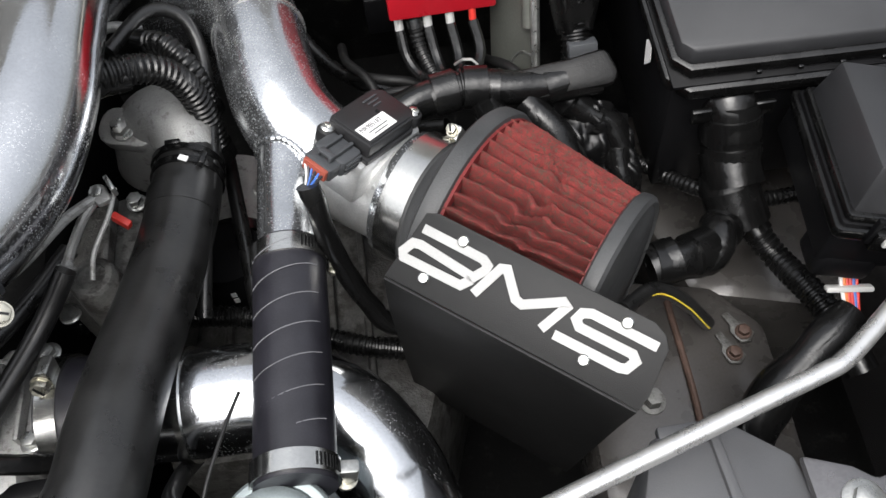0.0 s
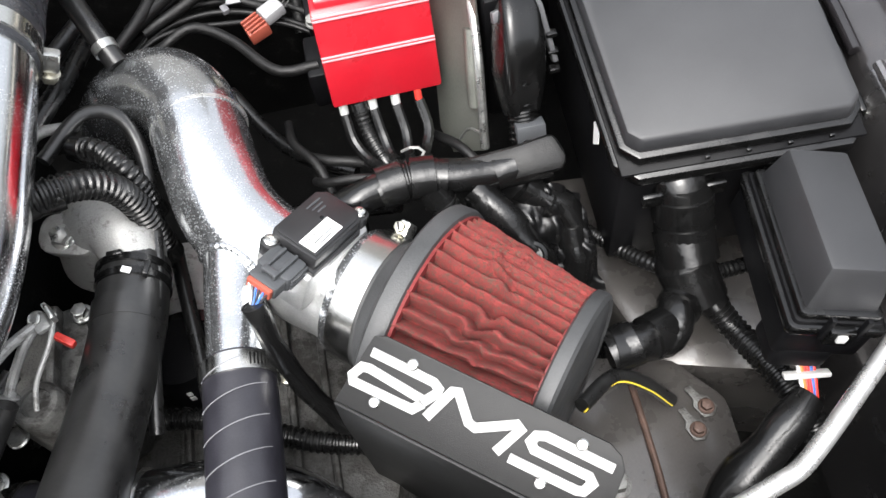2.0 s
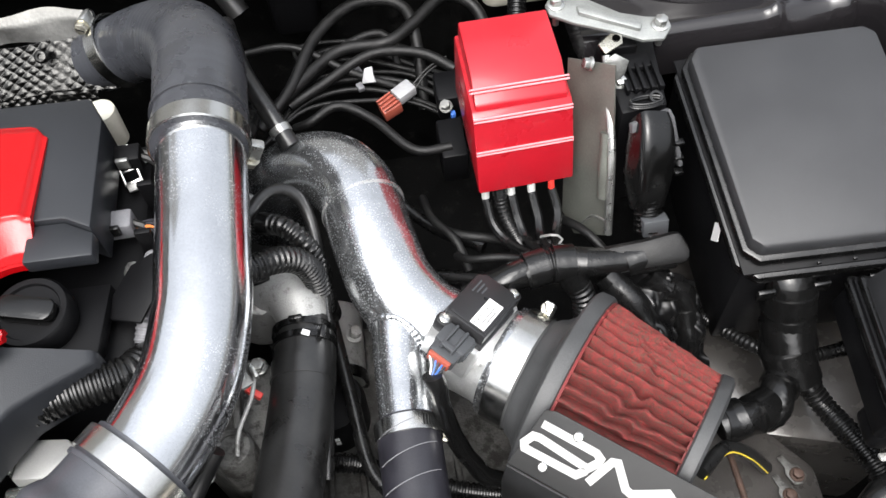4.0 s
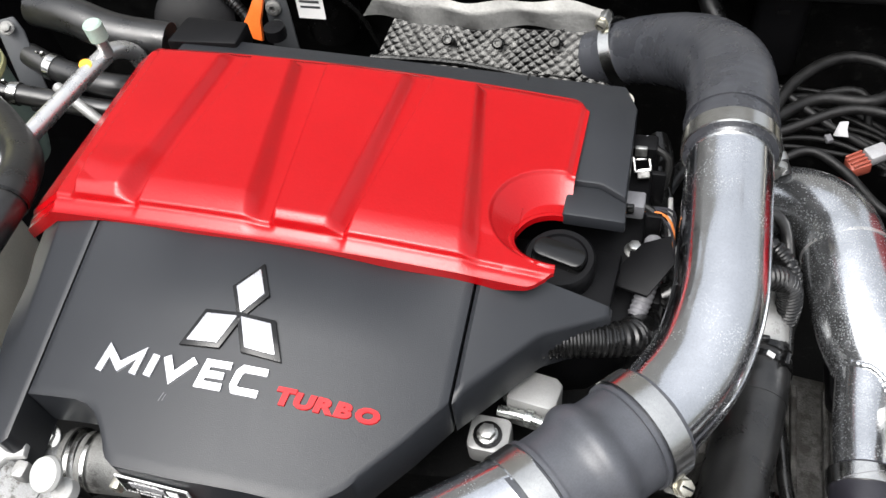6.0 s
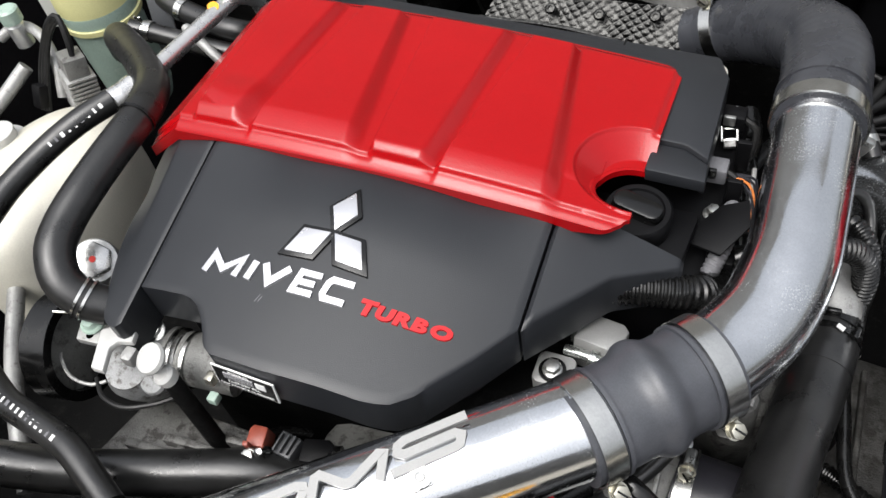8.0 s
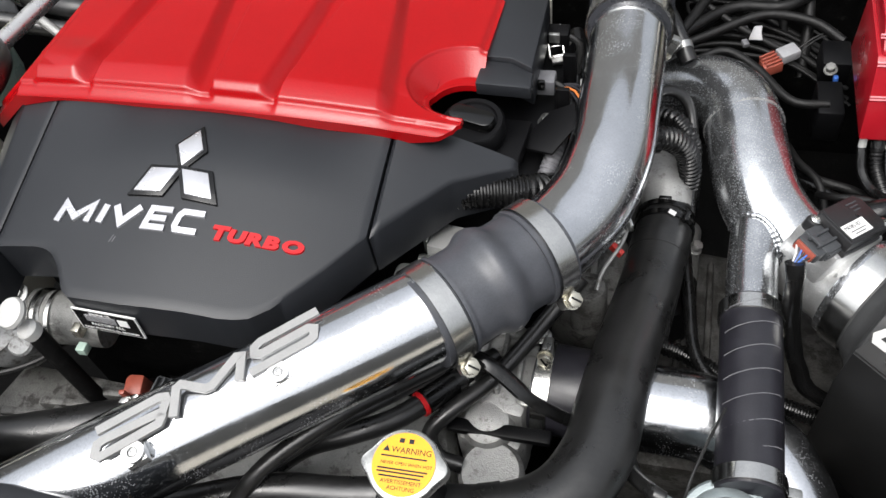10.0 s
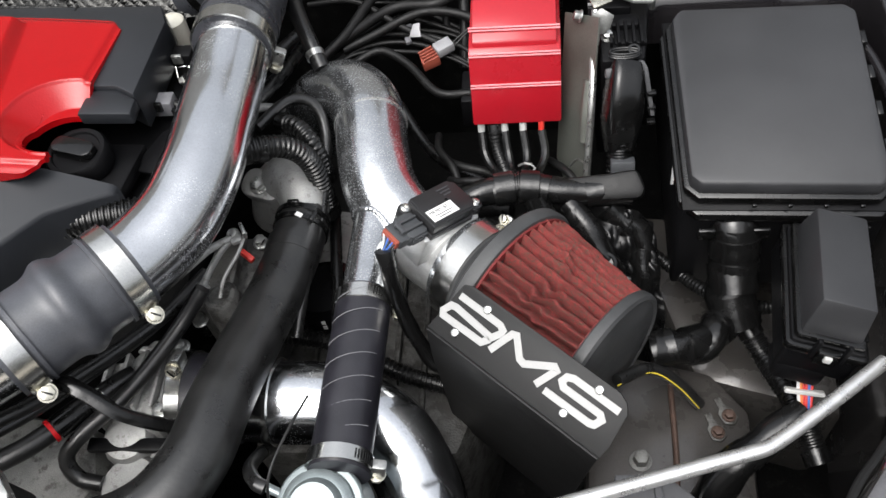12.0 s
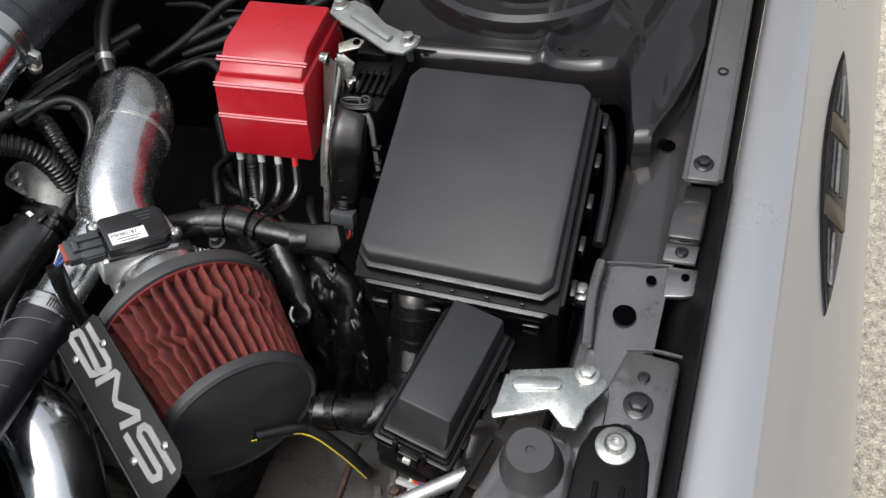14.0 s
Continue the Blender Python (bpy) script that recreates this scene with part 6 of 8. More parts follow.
for x, y, l in ((-0.5630, 0.2075, 0.0060), (-0.5605, 0.2080, 0.0045)):
    part("scratch", drape(ribbon([(x, y), (x + 0.35 * l, y + l)], 0.0005, -0.0005, 0.00025, Matrix.Identity(4))), SEAM_GREY, cover, "short pale scratch")
st = frame_of((-0.584, 0.1612, 0.9325), (1, -0.01, -0.07), (0, 0.04, 1))
sticker = part("sticker", prism([(0, 0), (0.052, 0), (0.052, 0.026), (0, 0.026)], 0.0, 0.0012, st), WHITE_PAINT, cover, "small black and white oil sticker")
part("sticker_face", prism([(0.0012, 0.0012), (0.0508, 0.0012), (0.0508, 0.0248), (0.0012, 0.0248)], 0.001, 0.0016, st), GLOSS_BLACK, sticker)
part("sticker_bar", prism([(0.009, 0.013), (0.034, 0.013), (0.034, 0.0205), (0.009, 0.0205)], 0.0016, 0.002, st), CHROME_BADGE, sticker, "pale blue bar")
part("sticker_bar", prism([(0.036, 0.013), (0.044, 0.013), (0.044, 0.0205), (0.036, 0.0205)], 0.0016, 0.002, st), WHITE_PAINT, sticker)
part("sticker_word", text_mesh("FACTORY FILL", 0.0042, st @ pose(0.011, 0.0078, 0.0016), 0.0002), WHITE_PAINT, sticker, "small white lettering")
part("sticker_word", text_mesh("ENGINE OIL", 0.0032, st @ pose(0.014, 0.0216, 0.0016), 0.0002), WHITE_PAINT, sticker, "small white lettering")
part("sticker_word", text_mesh("FULLY SYNTHETIC OIL REQUIRED", 0.0030, st @ pose(0.003, 0.0030, 0.0016), 0.0002), WHITE_PAINT, sticker, "small white lettering")

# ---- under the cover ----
solid("engine_block", prism([(-0.70, 0.21), (-0.30, 0.26), (-0.26, 0.33), (-0.26, 0.58), (-0.70, 0.58)], 0.44, 0.83, bevel=0.01), UNDER, "oily engine block with cavity shade in its colour", "engine")
gear = thing("gearbox", (-0.12, 0.36, 0.44), "dull grey cast gearbox housing with ribs", "gearbox")
part("housing", prism([(-0.22, 0.22), (-0.02, 0.22), (0.02, 0.34), (-0.02, 0.46), (-0.22, 0.48)], 0.44, 0.70, bevel=0.012), CAST_DARK, gear)
for k in range(5):
    part("rib", block((0.006, 0.20, 0.012), Matrix.Translation((-0.17 + 0.028 * k, 0.35, 0.695)), 0.002), CAST_DARK, gear, "cast rib")
star = thing("starter_motor", (-0.155, 0.44, 0.66), "dull grey starter motor beside the gearbox", "starter motor")
part("drum", tube([(-0.158, 0.405, 0.712), (-0.156, 0.478, 0.716)], 0.030, 28), CAST_CLEAN, star)
part("band", ring((-0.158, 0.408, 0.712), (0, 1, 0), 0.0312, 0.028, 0.010, 36), GLOSS_BLACK, star, "black band")
part("bolt", hex_bolt((-0.134, 0.442, 0.735), (0.4, 0, 1), 0.010, 0.008, 0.010), CAST_CLEAN, star, "dull bolt")
can = thing("black_canister", (-0.163, 0.37, 0.70), "black plastic canister with pale marks", "canister")
part("canister_body", lathe([(0.030, 0.0), (0.031, 0.04), (0.028, 0.05), (0.001, 0.051)], Matrix.Translation((-0.160, 0.375, 0.70)), 28), BLACK_PLASTIC, can)
for k in range(2):
    part("mark", block((0.004, 0.0012, 0.006), Matrix.Translation((-0.158, 0.3455 - 0.001, 0.722 + 0.009 * k)), 0), WHITE_PAINT, can, "small pale mark")

thr = thing("throttle_body", (-0.285, 0.24, 0.72), "dull cast aluminium throttle body with bolts", "throttle body")
part("body", prism([(-0.325, 0.205), (-0.262, 0.195), (-0.255, 0.262), (-0.275, 0.285), (-0.325, 0.28)], 0.72, 0.812, bevel=0.006), CAST_CLEAN, thr)
part("boss", prism([(-0.318, 0.180), (-0.262, 0.176), (-0.258, 0.205), (-0.318, 0.21)], 0.73, 0.790, bevel=0.008), CAST_CLEAN, thr)
part("rib", block((0.05, 0.006, 0.01), Matrix.Translation((-0.29, 0.27, 0.808)), 0.002), CAST_CLEAN, thr)
for x, y in ((-0.258, 0.272), (-0.318, 0.276), (-0.32, 0.21)):
    part("bolt", hex_bolt((x, y, 0.815), (0, 0, 1), 0.010, 0.0082, 0.007), ZINC, thr, "zinc bolt")
for k in range(4):
    part("web", block((0.004, 0.055, 0.010), Matrix.Translation((-0.318 + 0.016 * k, 0.240, 0.812)), 0.0015), CAST_CLEAN, thr, "cast web")
part("motor_dome", lathe([(0.022, 0.0), (0.022, 0.016), (0.018, 0.022), (0.008, 0.025), (0.001, 0.025)], basis((-0.291, 0.196, 0.786), (0, -0.25, 1)), 32), CAST_CLEAN, thr, "cast round motor cover")
part("lug", prism(rect(0.018, 0.012, 0.005), 0, 0.012, Matrix.Translation((-0.262, 0.213, 0.802)), 0.002), CAST_CLEAN, thr, "cast bolt lug")
part("bolt", hex_bolt((-0.262, 0.213, 0.814), (0, 0, 1), 0.009, 0.0075, 0.007), ZINC, thr, "zinc bolt")
low = thing("thermostat_housing", (-0.28, 0.155, 0.74), "pale cast thermostat housing below the hoses", "housing")
part("drum", lathe([(0.026, 0), (0.027, 0.05), (0.023, 0.056), (0.001, 0.056)], basis((-0.282, 0.160, 0.74), (0, -0.1, 1)), 28), CAST_CLEAN, low)
part("bracket", block((0.085, 0.012, 0.008), Matrix.Translation((-0.28, 0.185, 0.80)), 0.002), BLACK_PLASTIC, low, "black strap bracket")
plen = thing("intake_manifold", (-0.42, 0.15, 0.66), "dark cast intake manifold below the pipe", "manifold")
part("plenum", prism([(-0.56, 0.10), (-0.40, 0.085), (-0.34, 0.10), (-0.31, 0.16), (-0.33, 0.215), (-0.43, 0.23), (-0.56, 0.22)], 0.66, 0.79, bevel=0.022), CAST, plen)
for x, y in ((-0.345, 0.125), (-0.365, 0.20), (-0.40, 0.11)):
    part("bolt", hex_bolt((x, y, 0.789), (0, 0, 1), 0.011, 0.009, 0.008), CAST, plen, "dull bolt")

# ---- hoses crossing below the coupler ----
def hose(pts, r, label, material=None, n=16):
    ob = thing("rubber_hose", (pts[0][0], pts[0][1], pts[0][2] - r), label, "hose", "slim black rubber hoses")
    part("hose_body", tube(pts, r, n, 0.006), material or RUBBER, ob)
    return ob


hose([(-0.228, 0.302, 0.864), (-0.252, 0.275, 0.842), (-0.285, 0.222, 0.832), (-0.318, 0.186, 0.826), (-0.333, 0.170, 0.814), (-0.325, 0.158, 0.800), (-0.305, 0.155, 0.795)], 0.0068, "black rubber hose curling to the thermostat housing")
hose([(-0.24, 0.335, 0.84), (-0.272, 0.280, 0.845), (-0.322, 0.200, 0.876), (-0.371, 0.140, 0.905), (-0.42, 0.095, 0.895), (-0.45, 0.06, 0.87)], 0.0062, "black rubber hose along the underside of the coupler")
hose([(-0.255, 0.315, 0.835), (-0.285, 0.270, 0.84), (-0.333, 0.192, 0.868), (-0.384, 0.131, 0.893), (-0.43, 0.09, 0.885)], 0.0058, "second black rubber hose beside it")
rr = hose([(-0.292, 0.243, 0.820), (-0.306, 0.227, 0.826), (-0.338, 0.187, 0.834), (-0.360, 0.164, 0.839), (-0.390, 0.147, 0.840), (-0.425, 0.135, 0.83), (-0.46, 0.12, 0.80)], 0.0088, "black hose with a red clip ring")
part("clip_ring", ring((-0.340, 0.1845, 0.8345), (-0.6, -0.75, 0.12), 0.0106, 0.0085, 0.0035, 24), RED_LETTER, rr, "red clip ring")
part("joint_sleeve", tube([(-0.338, 0.187, 0.834), (-0.320, 0.2095, 0.8300)], 0.0108, 18), GLOSS_BLACK, rr, "glossy black joint sleeve")
part("end_band", ring((-0.313, 0.218, 0.8280), (-0.6, -0.75, 0.2), 0.0100, 0.0085, 0.006, 20), CHROME_CLEAN, rr, "bright narrow band")
strap = thing("tape_strap", (-0.26, 0.175, 0.86), "loose glossy black tape strap over the hoses", "tape")
part("strap_body", tube([(-0.290, 0.186, 0.920), (-0.280, 0.182, 0.922), (-0.266, 0.177, 0.914), (-0.246, 0.170, 0.897), (-0.223, 0.178, 0.860), (-0.21, 0.188, 0.842)], 0.0062, 14, bend=lambda i, a: 1 if abs(math.sin(a + 0.05 * i)) < 0.35 else 0.75), TAPE, strap)

lines = thing("fuel_lines", (-0.22, 0.33, 0.85), "thin bare metal fuel lines with clip", "pipes")
part("line_tube", tube([(-0.205, 0.350, 0.875), (-0.214, 0.337, 0.874), (-0.226, 0.325, 0.862), (-0.234, 0.312, 0.853)], 0.0032, 10), CAST_CLEAN, lines)
part("line_tube", tube([(-0.207, 0.346, 0.877), (-0.224, 0.330, 0.880), (-0.245, 0.306, 0.878), (-0.268, 0.290, 0.872)], 0.0034, 10), CAST_CLEAN, lines)
part("guard_wire", tube([(-0.196, 0.352, 0.876), (-0.200, 0.334, 0.872), (-0.212, 0.314, 0.862), (-0.216, 0.300, 0.852)], 0.0017, 8), CAST_CLEAN, lines)
part("clip_block", block((0.010, 0.013, 0.006), basis((-0.204, 0.347, 0.874), (0.1, -0.2, 1)), 0.002), CAST_CLEAN, lines, "bare metal clip")
part("clip_bolt", hex_bolt((-0.206, 0.349, 0.877), (0.1, -0.3, 1), 0.0075, 0.006, 0.006), ZINC, lines, "small zinc bolt")
part("clip_ear", block((0.003, 0.012, 0.010), basis((-0.196, 0.350, 0.878), (0.1, -0.2, 1)), 0.0008), ZINC, lines, "folded clip ear")
for s in (0.0, 0.007):
    part("flare_nut", hex_bolt((-0.234 - 0.3 * s, 0.312 - 0.8 * s, 0.852 - 0.5 * s), (0.35, 0.75, 0.5), 0.0075, 0.0062, 0.005), CAST_CLEAN, lines, "bare flare nut")
hose([(-0.262, 0.40, 0.865), (-0.242, 0.46, 0.872), (-0.222, 0.52, 0.868), (-0.205, 0.575, 0.858), (-0.195, 0.64, 0.84)], 0.0075, "black ribbed heater hose behind the charge pipe", LOOM)
hose([(-0.285, 0.46, 0.845), (-0.262, 0.53, 0.848), (-0.238, 0.60, 0.842), (-0.205, 0.68, 0.83)], 0.0065, "black rubber hose behind the charge pipe")
back = thing("coolant_line", (-0.23, 0.45, 0.84), "bare metal coolant line behind the charge pipe", "pipe")
part("line_tube", tube([(-0.262, 0.39, 0.872), (-0.246, 0.435, 0.884), (-0.228, 0.475, 0.884), (-0.214, 0.505, 0.876), (-0.20, 0.53, 0.85)], 0.0042, 12), CAST_CLEAN, back)
part("line_bracket", block((0.022, 0.014, 0.004), frame_of((-0.236, 0.455, 0.888), (0.4, 0.9, 0), (-0.9, 0.4, 0.1)), 0.001), ZINC, back, "small zinc bracket")
part("line_nut", hex_bolt((-0.222, 0.49, 0.886), (0, 0, 1), 0.009, 0.007, 0.007), ZINC, back, "zinc nut")
cable([(-0.10, 0.62, 0.76), (-0.07, 0.57, 0.75), (-0.04, 0.53, 0.755), (0.0, 0.50, 0.76)], 0.006, "black cable low beside the red box", LOOM)
cable([(-0.09, 0.50, 0.72), (-0.05, 0.49, 0.735), (-0.01, 0.475, 0.745), (0.03, 0.46, 0.76)], 0.007, "black corrugated cable under the red box", LOOM)
mnt = thing("gearbox_mount", (-0.045, 0.44, 0.68), "black gearbox mount with two dull bolts", "mount")
part("mount_plate", prism(rect(0.09, 0.07, 0.012), -0.02, 0.0, Matrix.Translation((-0.045, 0.452, 0.735)), 0.004), BLACK_PLASTIC, mnt)
for x, y in ((-0.058, 0.446), (-0.040, 0.466)):
    part("bolt", hex_bolt((x, y, 0.735), (0, 0, 1), 0.011, 0.009, 0.010), CAST, mnt, "dull flange bolt")
hsg = thing("thermostat_housing", (-0.225, 0.35, 0.70), "dull cast thermostat housing behind the radiator hose", "housing")
part("casting", prism([(-0.262, 0.318), (-0.232, 0.300), (-0.196, 0.318), (-0.188, 0.372), (-0.205, 0.400), (-0.255, 0.390)], 0.70, 0.812, bevel=0.008), CAST_GRIMY, hsg)
part("boss", lathe([(0.017, -0.05), (0.016, 0.0), (0.014, 0.003), (0.010, 0.0035), (0.0095, 0.0015), (0.001, 0.0015)], Matrix.Translation((-0.224, 0.312, 0.836)), 28), CAST_GRIMY, hsg, "round cast boss")
part("rib", block((0.006, 0.070, 0.012), Matrix.Translation((-0.222, 0.355, 0.815)), 0.002), CAST_GRIMY, hsg, "cast rib")
for x, y, z in ((-0.252, 0.306, 0.804), (-0.206, 0.385, 0.815)):
    part("bolt", hex_bolt((x, y, z), (0, 0, 1), 0.010, 0.0075, 0.008), ZINC, hsg, "zinc flange bolt")
tag = thing("red_tag", (-0.206, 0.352, 0.834), "small red plastic line tag", "tag")
part("tag_body", block((0.005, 0.014, 0.008), basis((-0.206, 0.352, 0.838), (0.3, -0.2, 1)), 0.001), WIRE_RED, tag)

bov = thing("blow_off_valve", (-0.107, 0.13, 0.80), "round zinc plated valve with stepped dome", "valve")
bm_ = basis((-0.106, 0.128, 0.826), (-0.05, -0.35, 1))
part("valve_body", lathe([(0.030, -0.04), (0.031, 0.0), (0.034, 0.003), (0.0345, 0.009), (0.033, 0.011), (0.029, 0.012)], bm_, 40), VALVE_METAL, bov)
part("dome", lathe([(0.0285, 0.011), (0.028, 0.017), (0.025, 0.020), (0.0215, 0.021), (0.0205, 0.026), (0.018, 0.029), (0.001, 0.030)], bm_, 40), VALVE_METAL, bov, "stepped zinc dome")
part("nipple", tube([bm_ @ Vector((-0.030, 0.004, 0.006)), bm_ @ Vector((-0.044, 0.008, 0.008))], 0.0036, 12), VALVE_METAL, bov)
hose_clamp((-0.094, 0.156, 0.842), (0, 1, -0.05), 0.0242, (1, 0, -0.25), "bright worm clamp above the valve", 0.012)
hose([(-0.150, 0.138, 0.838), (-0.158, 0.142, 0.838), (-0.172, 0.160, 0.820), (-0.176, 0.185, 0.79), (-0.18, 0.21, 0.75)], 0.0058, "thin vacuum hose from the valve")
cable([(-0.115, 0.194, 0.880), (-0.124, 0.172, 0.880), (-0.134, 0.145, 0.876), (-0.138, 0.130, 0.868), (-0.142, 0.120, 0.84)], 0.0011, "stiff thin wire beside the valve", WIRE)
loom([(-0.225, 0.33, 0.742), (-0.15, 0.32, 0.740), (-0.10, 0.30, 0.735), (-0.058, 0.283, 0.732), (0.0, 0.27, 0.73)], 0.0085, "low across the gearbox")
loom([(-0.33, 0.32, 0.765), (-0.27, 0.325, 0.76), (-0.20, 0.325, 0.745)], 0.0085, "low behind the throttle body")
seam = []
for k in range(7):
    y = 0.302 - 0.021 * k
    pts = []
    for i in range(13):
        a = radians(30 + 120 * i / 12)
        pts.append((-0.0935 + 0.0237 * math.cos(a), y + 0.007 * math.cos(a), 0.8365 + (0.31 - y) * 0.03 + 0.0237 * math.sin(a)))
    part("seam_line", tube(pts, 0.0004, 6, 0.003), SEAM_GREY, blow, "thin raised seam")

# ---- radiator cap ----
rc = thing("radiator_filler", (-0.317, 0.096, 0.88), "silver radiator cap with yellow warning disc", "radiator cap")
rcm = frame_of((-0.3125, 0.0935, 0.929), (1, 0.02, 0), (0, 1, 0.10)) @ Matrix.Scale(0.90, 4)
lobes = []
for k in range(64):
    a = 2 * math.pi * k / 64
    r = 0.0265 + 0.0055 * max(0, math.cos(2 * a)) ** 6
    lobes.append((r * math.cos(a), r * math.sin(a)))
part("cap_body", prism(lobes, 0, 0.013, rcm, 0.003), ZINC, rc, "silver lobed cap body")
disc = part("warning_disc", lathe([(0.0225, 0.0125), (0.0225, 0.0142), (0.001, 0.0143)], rcm, 48), YELLOW, rc, "yellow warning disc")
part("word", text_mesh("WARNING", 0.0060, rcm @ pose(-0.0105, 0.0075, 0.0143), 0.0002), GLOSS_BLACK, disc, "small black lettering")
part("warning_triangle", prism([(-0.0165, 0.0078), (-0.0115, 0.0078), (-0.014, 0.0120)], 0.0142, 0.0147, rcm), GLOSS_BLACK, disc, "black warning triangle")
for words, size, x, y in (("NEVER OPEN WHEN HOT", 0.0032, -0.0165, -0.0012), ("AVERTISSEMENT", 0.0040, -0.0140, -0.0142), ("ACHTUNG", 0.0040, -0.0085, -0.0185)):
    part("word", text_mesh(words, size, rcm @ pose(x, y, 0.0143), 0.0002), GLOSS_BLACK, disc, "small black lettering")
for a, b, y in ((-0.017, 0.016, 0.0040), (-0.018, 0.018, -0.0048), (-0.018, 0.016, -0.0072), (-0.016, 0.014, -0.0100)):
    part("print_bar", prism([(a, y), (b, y), (b, y + 0.0011), (a, y + 0.0011)], 0.0142, 0.0146, rcm), GLOSS_BLACK, disc, "line of small black print")
for x in (-0.006, 0.001):
    part("print_bar", prism([(x, 0.0148), (x + 0.0035, 0.0148), (x + 0.0035, 0.0180), (x, 0.0180)], 0.0142, 0.0146, rcm), GLOSS_BLACK, disc, "small black printed block")
part("neck", lathe([(0.021, -0.05), (0.021, 0.0)], rcm, 28), BLACK_PLASTIC, rc, "black filler neck")
hose([(-0.335, 0.098, 0.868), (-0.37, 0.092, 0.868), (-0.43, 0.082, 0.872), (-0.52, 0.05, 0.868)], 0.012, "black overflow hose at the radiator neck")
solid("radiator_tank", prism([(-0.72, -0.04), (0.05, -0.04), (0.05, 0.055), (-0.30, 0.075), (-0.72, 0.055)], 0.72, 0.835, bevel=0.015), BLACK_PLASTIC, "black plastic radiator end tank", "radiator")
solid("fan_shroud", prism([(-0.90, -0.075), (-0.43, -0.075), (-0.432, 0.020), (-0.49, 0.028), (-0.545, 0.030), (-0.62, 0.024), (-0.74, 0.010), (-0.90, 0.0)], 0.90, 0.975, bevel=0.012), COVER_PLASTIC, "black plastic shroud over the radiator", "shroud")
hose([(-0.80, 0.062, 0.85), (-0.734, 0.078, 0.842), (-0.659, 0.101, 0.84), (-0.576, 0.131, 0.835), (-0.52, 0.15, 0.81)], 0.019, "thick black rubber hose below the manifold", n=24)

# ---- plugs and dipstick in front of the cover ----
inj = thing("sensor_plugs", (-0.555, 0.157, 0.83), "brown and black sensor plugs below the cover", "connector")
part("brown_plug", prism([(-0.008, -0.008), (0.008, -0.008), (0.008, 0.009), (-0.005, 0.010), (-0.008, 0.006)], -0.012, 0.010, pose(-0.581, 0.158, 0.838, 8, 0, 10), 0.0018), BROWN_PLUG, inj, "red brown plug")
part("plug_tab", block((0.005, 0.004, 0.014), pose(-0.583, 0.148, 0.842, 8, 0, 10), 0.001), BROWN_PLUG, inj, "brown latch tab")
part("steel_pin", lathe([(0.005, 0), (0.005, 0.006), (0.0035, 0.008), (0.0035, 0.016), (0.001, 0.017)], basis((-0.569, 0.150, 0.840), (0, -0.5, 1)), 18), CHROME_CLEAN, inj, "bright steel pin")
part("grey_plug", prism([(-0.009, -0.009), (0.009, -0.009), (0.010, 0.010), (-0.010, 0.010)], -0.012, 0.010, pose(-0.552, 0.158, 0.840, 6, 0, -8), 0.002), GREY_PLUG, inj, "dark grey plug")
for k in range(3):
    part("plug_ridge", block((0.0016, 0.016, 0.004), pose(-0.558 + 0.006 * k, 0.157, 0.851, 6, 0, -8), 0.0005), GREY_PLUG, inj, "moulded ridge")
part("black_plug", prism([(-0.014, -0.010), (0.013, -0.010), (0.015, 0.004), (0.008, 0.011), (-0.014, 0.010)], -0.011, 0.010, pose(-0.524, 0.160, 0.842, 0, 0, 12), 0.002), BLACK_PLASTIC, inj, "black plug")
part("black_collar", ring((-0.508, 0.163, 0.846), (1, 0.3, 0), 0.0085, 0.005, 0.006, 22), GLOSS_BLACK, inj, "round black collar")
part("screw", hex_bolt((-0.578, 0.140, 0.846), (0, -0.4, 1), 0.010, 0.007, 0.007), ZINC, inj, "zinc screw")
part("lead_wire", tube([(-0.514, 0.158, 0.85), (-0.49, 0.165, 0.845), (-0.47, 0.18, 0.83)], 0.004, 10), LOOM, inj)
part("lead_wire", tube([(-0.581, 0.166, 0.832), (-0.575, 0.178, 0.82), (-0.56, 0.19, 0.80)], 0.0035, 10), LOOM, inj)
dip = thing("dipstick", (-0.61, 0.145, 0.80), "oil dipstick with white head and dark tube", "dipstick")
part("head", lathe([(0.0115, 0), (0.0125, 0.003), (0.0115, 0.006), (0.006, 0.008)], basis((-0.6345, 0.156, 0.946), (-0.2, -0.4, 1)), 24), WHITE_PLASTIC, dip, "white round head")
part("collar", lathe([(0.0082, 0), (0.0085, 0.008), (0.006, 0.011)], basis((-0.628, 0.153, 0.926), (-0.15, -0.2, 1)), 20), WHITE_PLASTIC, dip, "white collar")
part("guide_tube", tube([(-0.628, 0.153, 0.928), (-0.619, 0.148, 0.88), (-0.608, 0.142, 0.82)], 0.0072, 14), UNDER, dip)

# ---- alternator side, left of the cover ----
vlv = thing("cast_valve", (-0.69, 0.17, 0.84), "cast aluminium valve with green bolt and white lever", "valve")
part("body", lathe([(0.024, -0.03), (0.026, 0.0), (0.025, 0.012), (0.021, 0.018), (0.019, 0.024), (0.001, 0.025)], basis((-0.688, 0.168, 0.882), (0.1, -0.35, 0.9)), 36), CAST_MID, vlv)
part("neck", tube([(-0.694, 0.182, 0.885), (-0.672, 0.182, 0.893), (-0.650, 0.186, 0.893)], 0.020, 24), CAST_MID, vlv)
for k, (x, r) in enumerate(((-0.660, 0.0225), (-0.654, 0.0235), (-0.645, 0.0225), (-0.640, 0.0240))):
    part("band", ring((x, 0.186, 0.893), (1, 0.12, -0.05), r, r - 0.004, 0.003 if k % 2 else 0.004, 36), CHROME_CLEAN if k % 2 else CAST, vlv, "machined band")
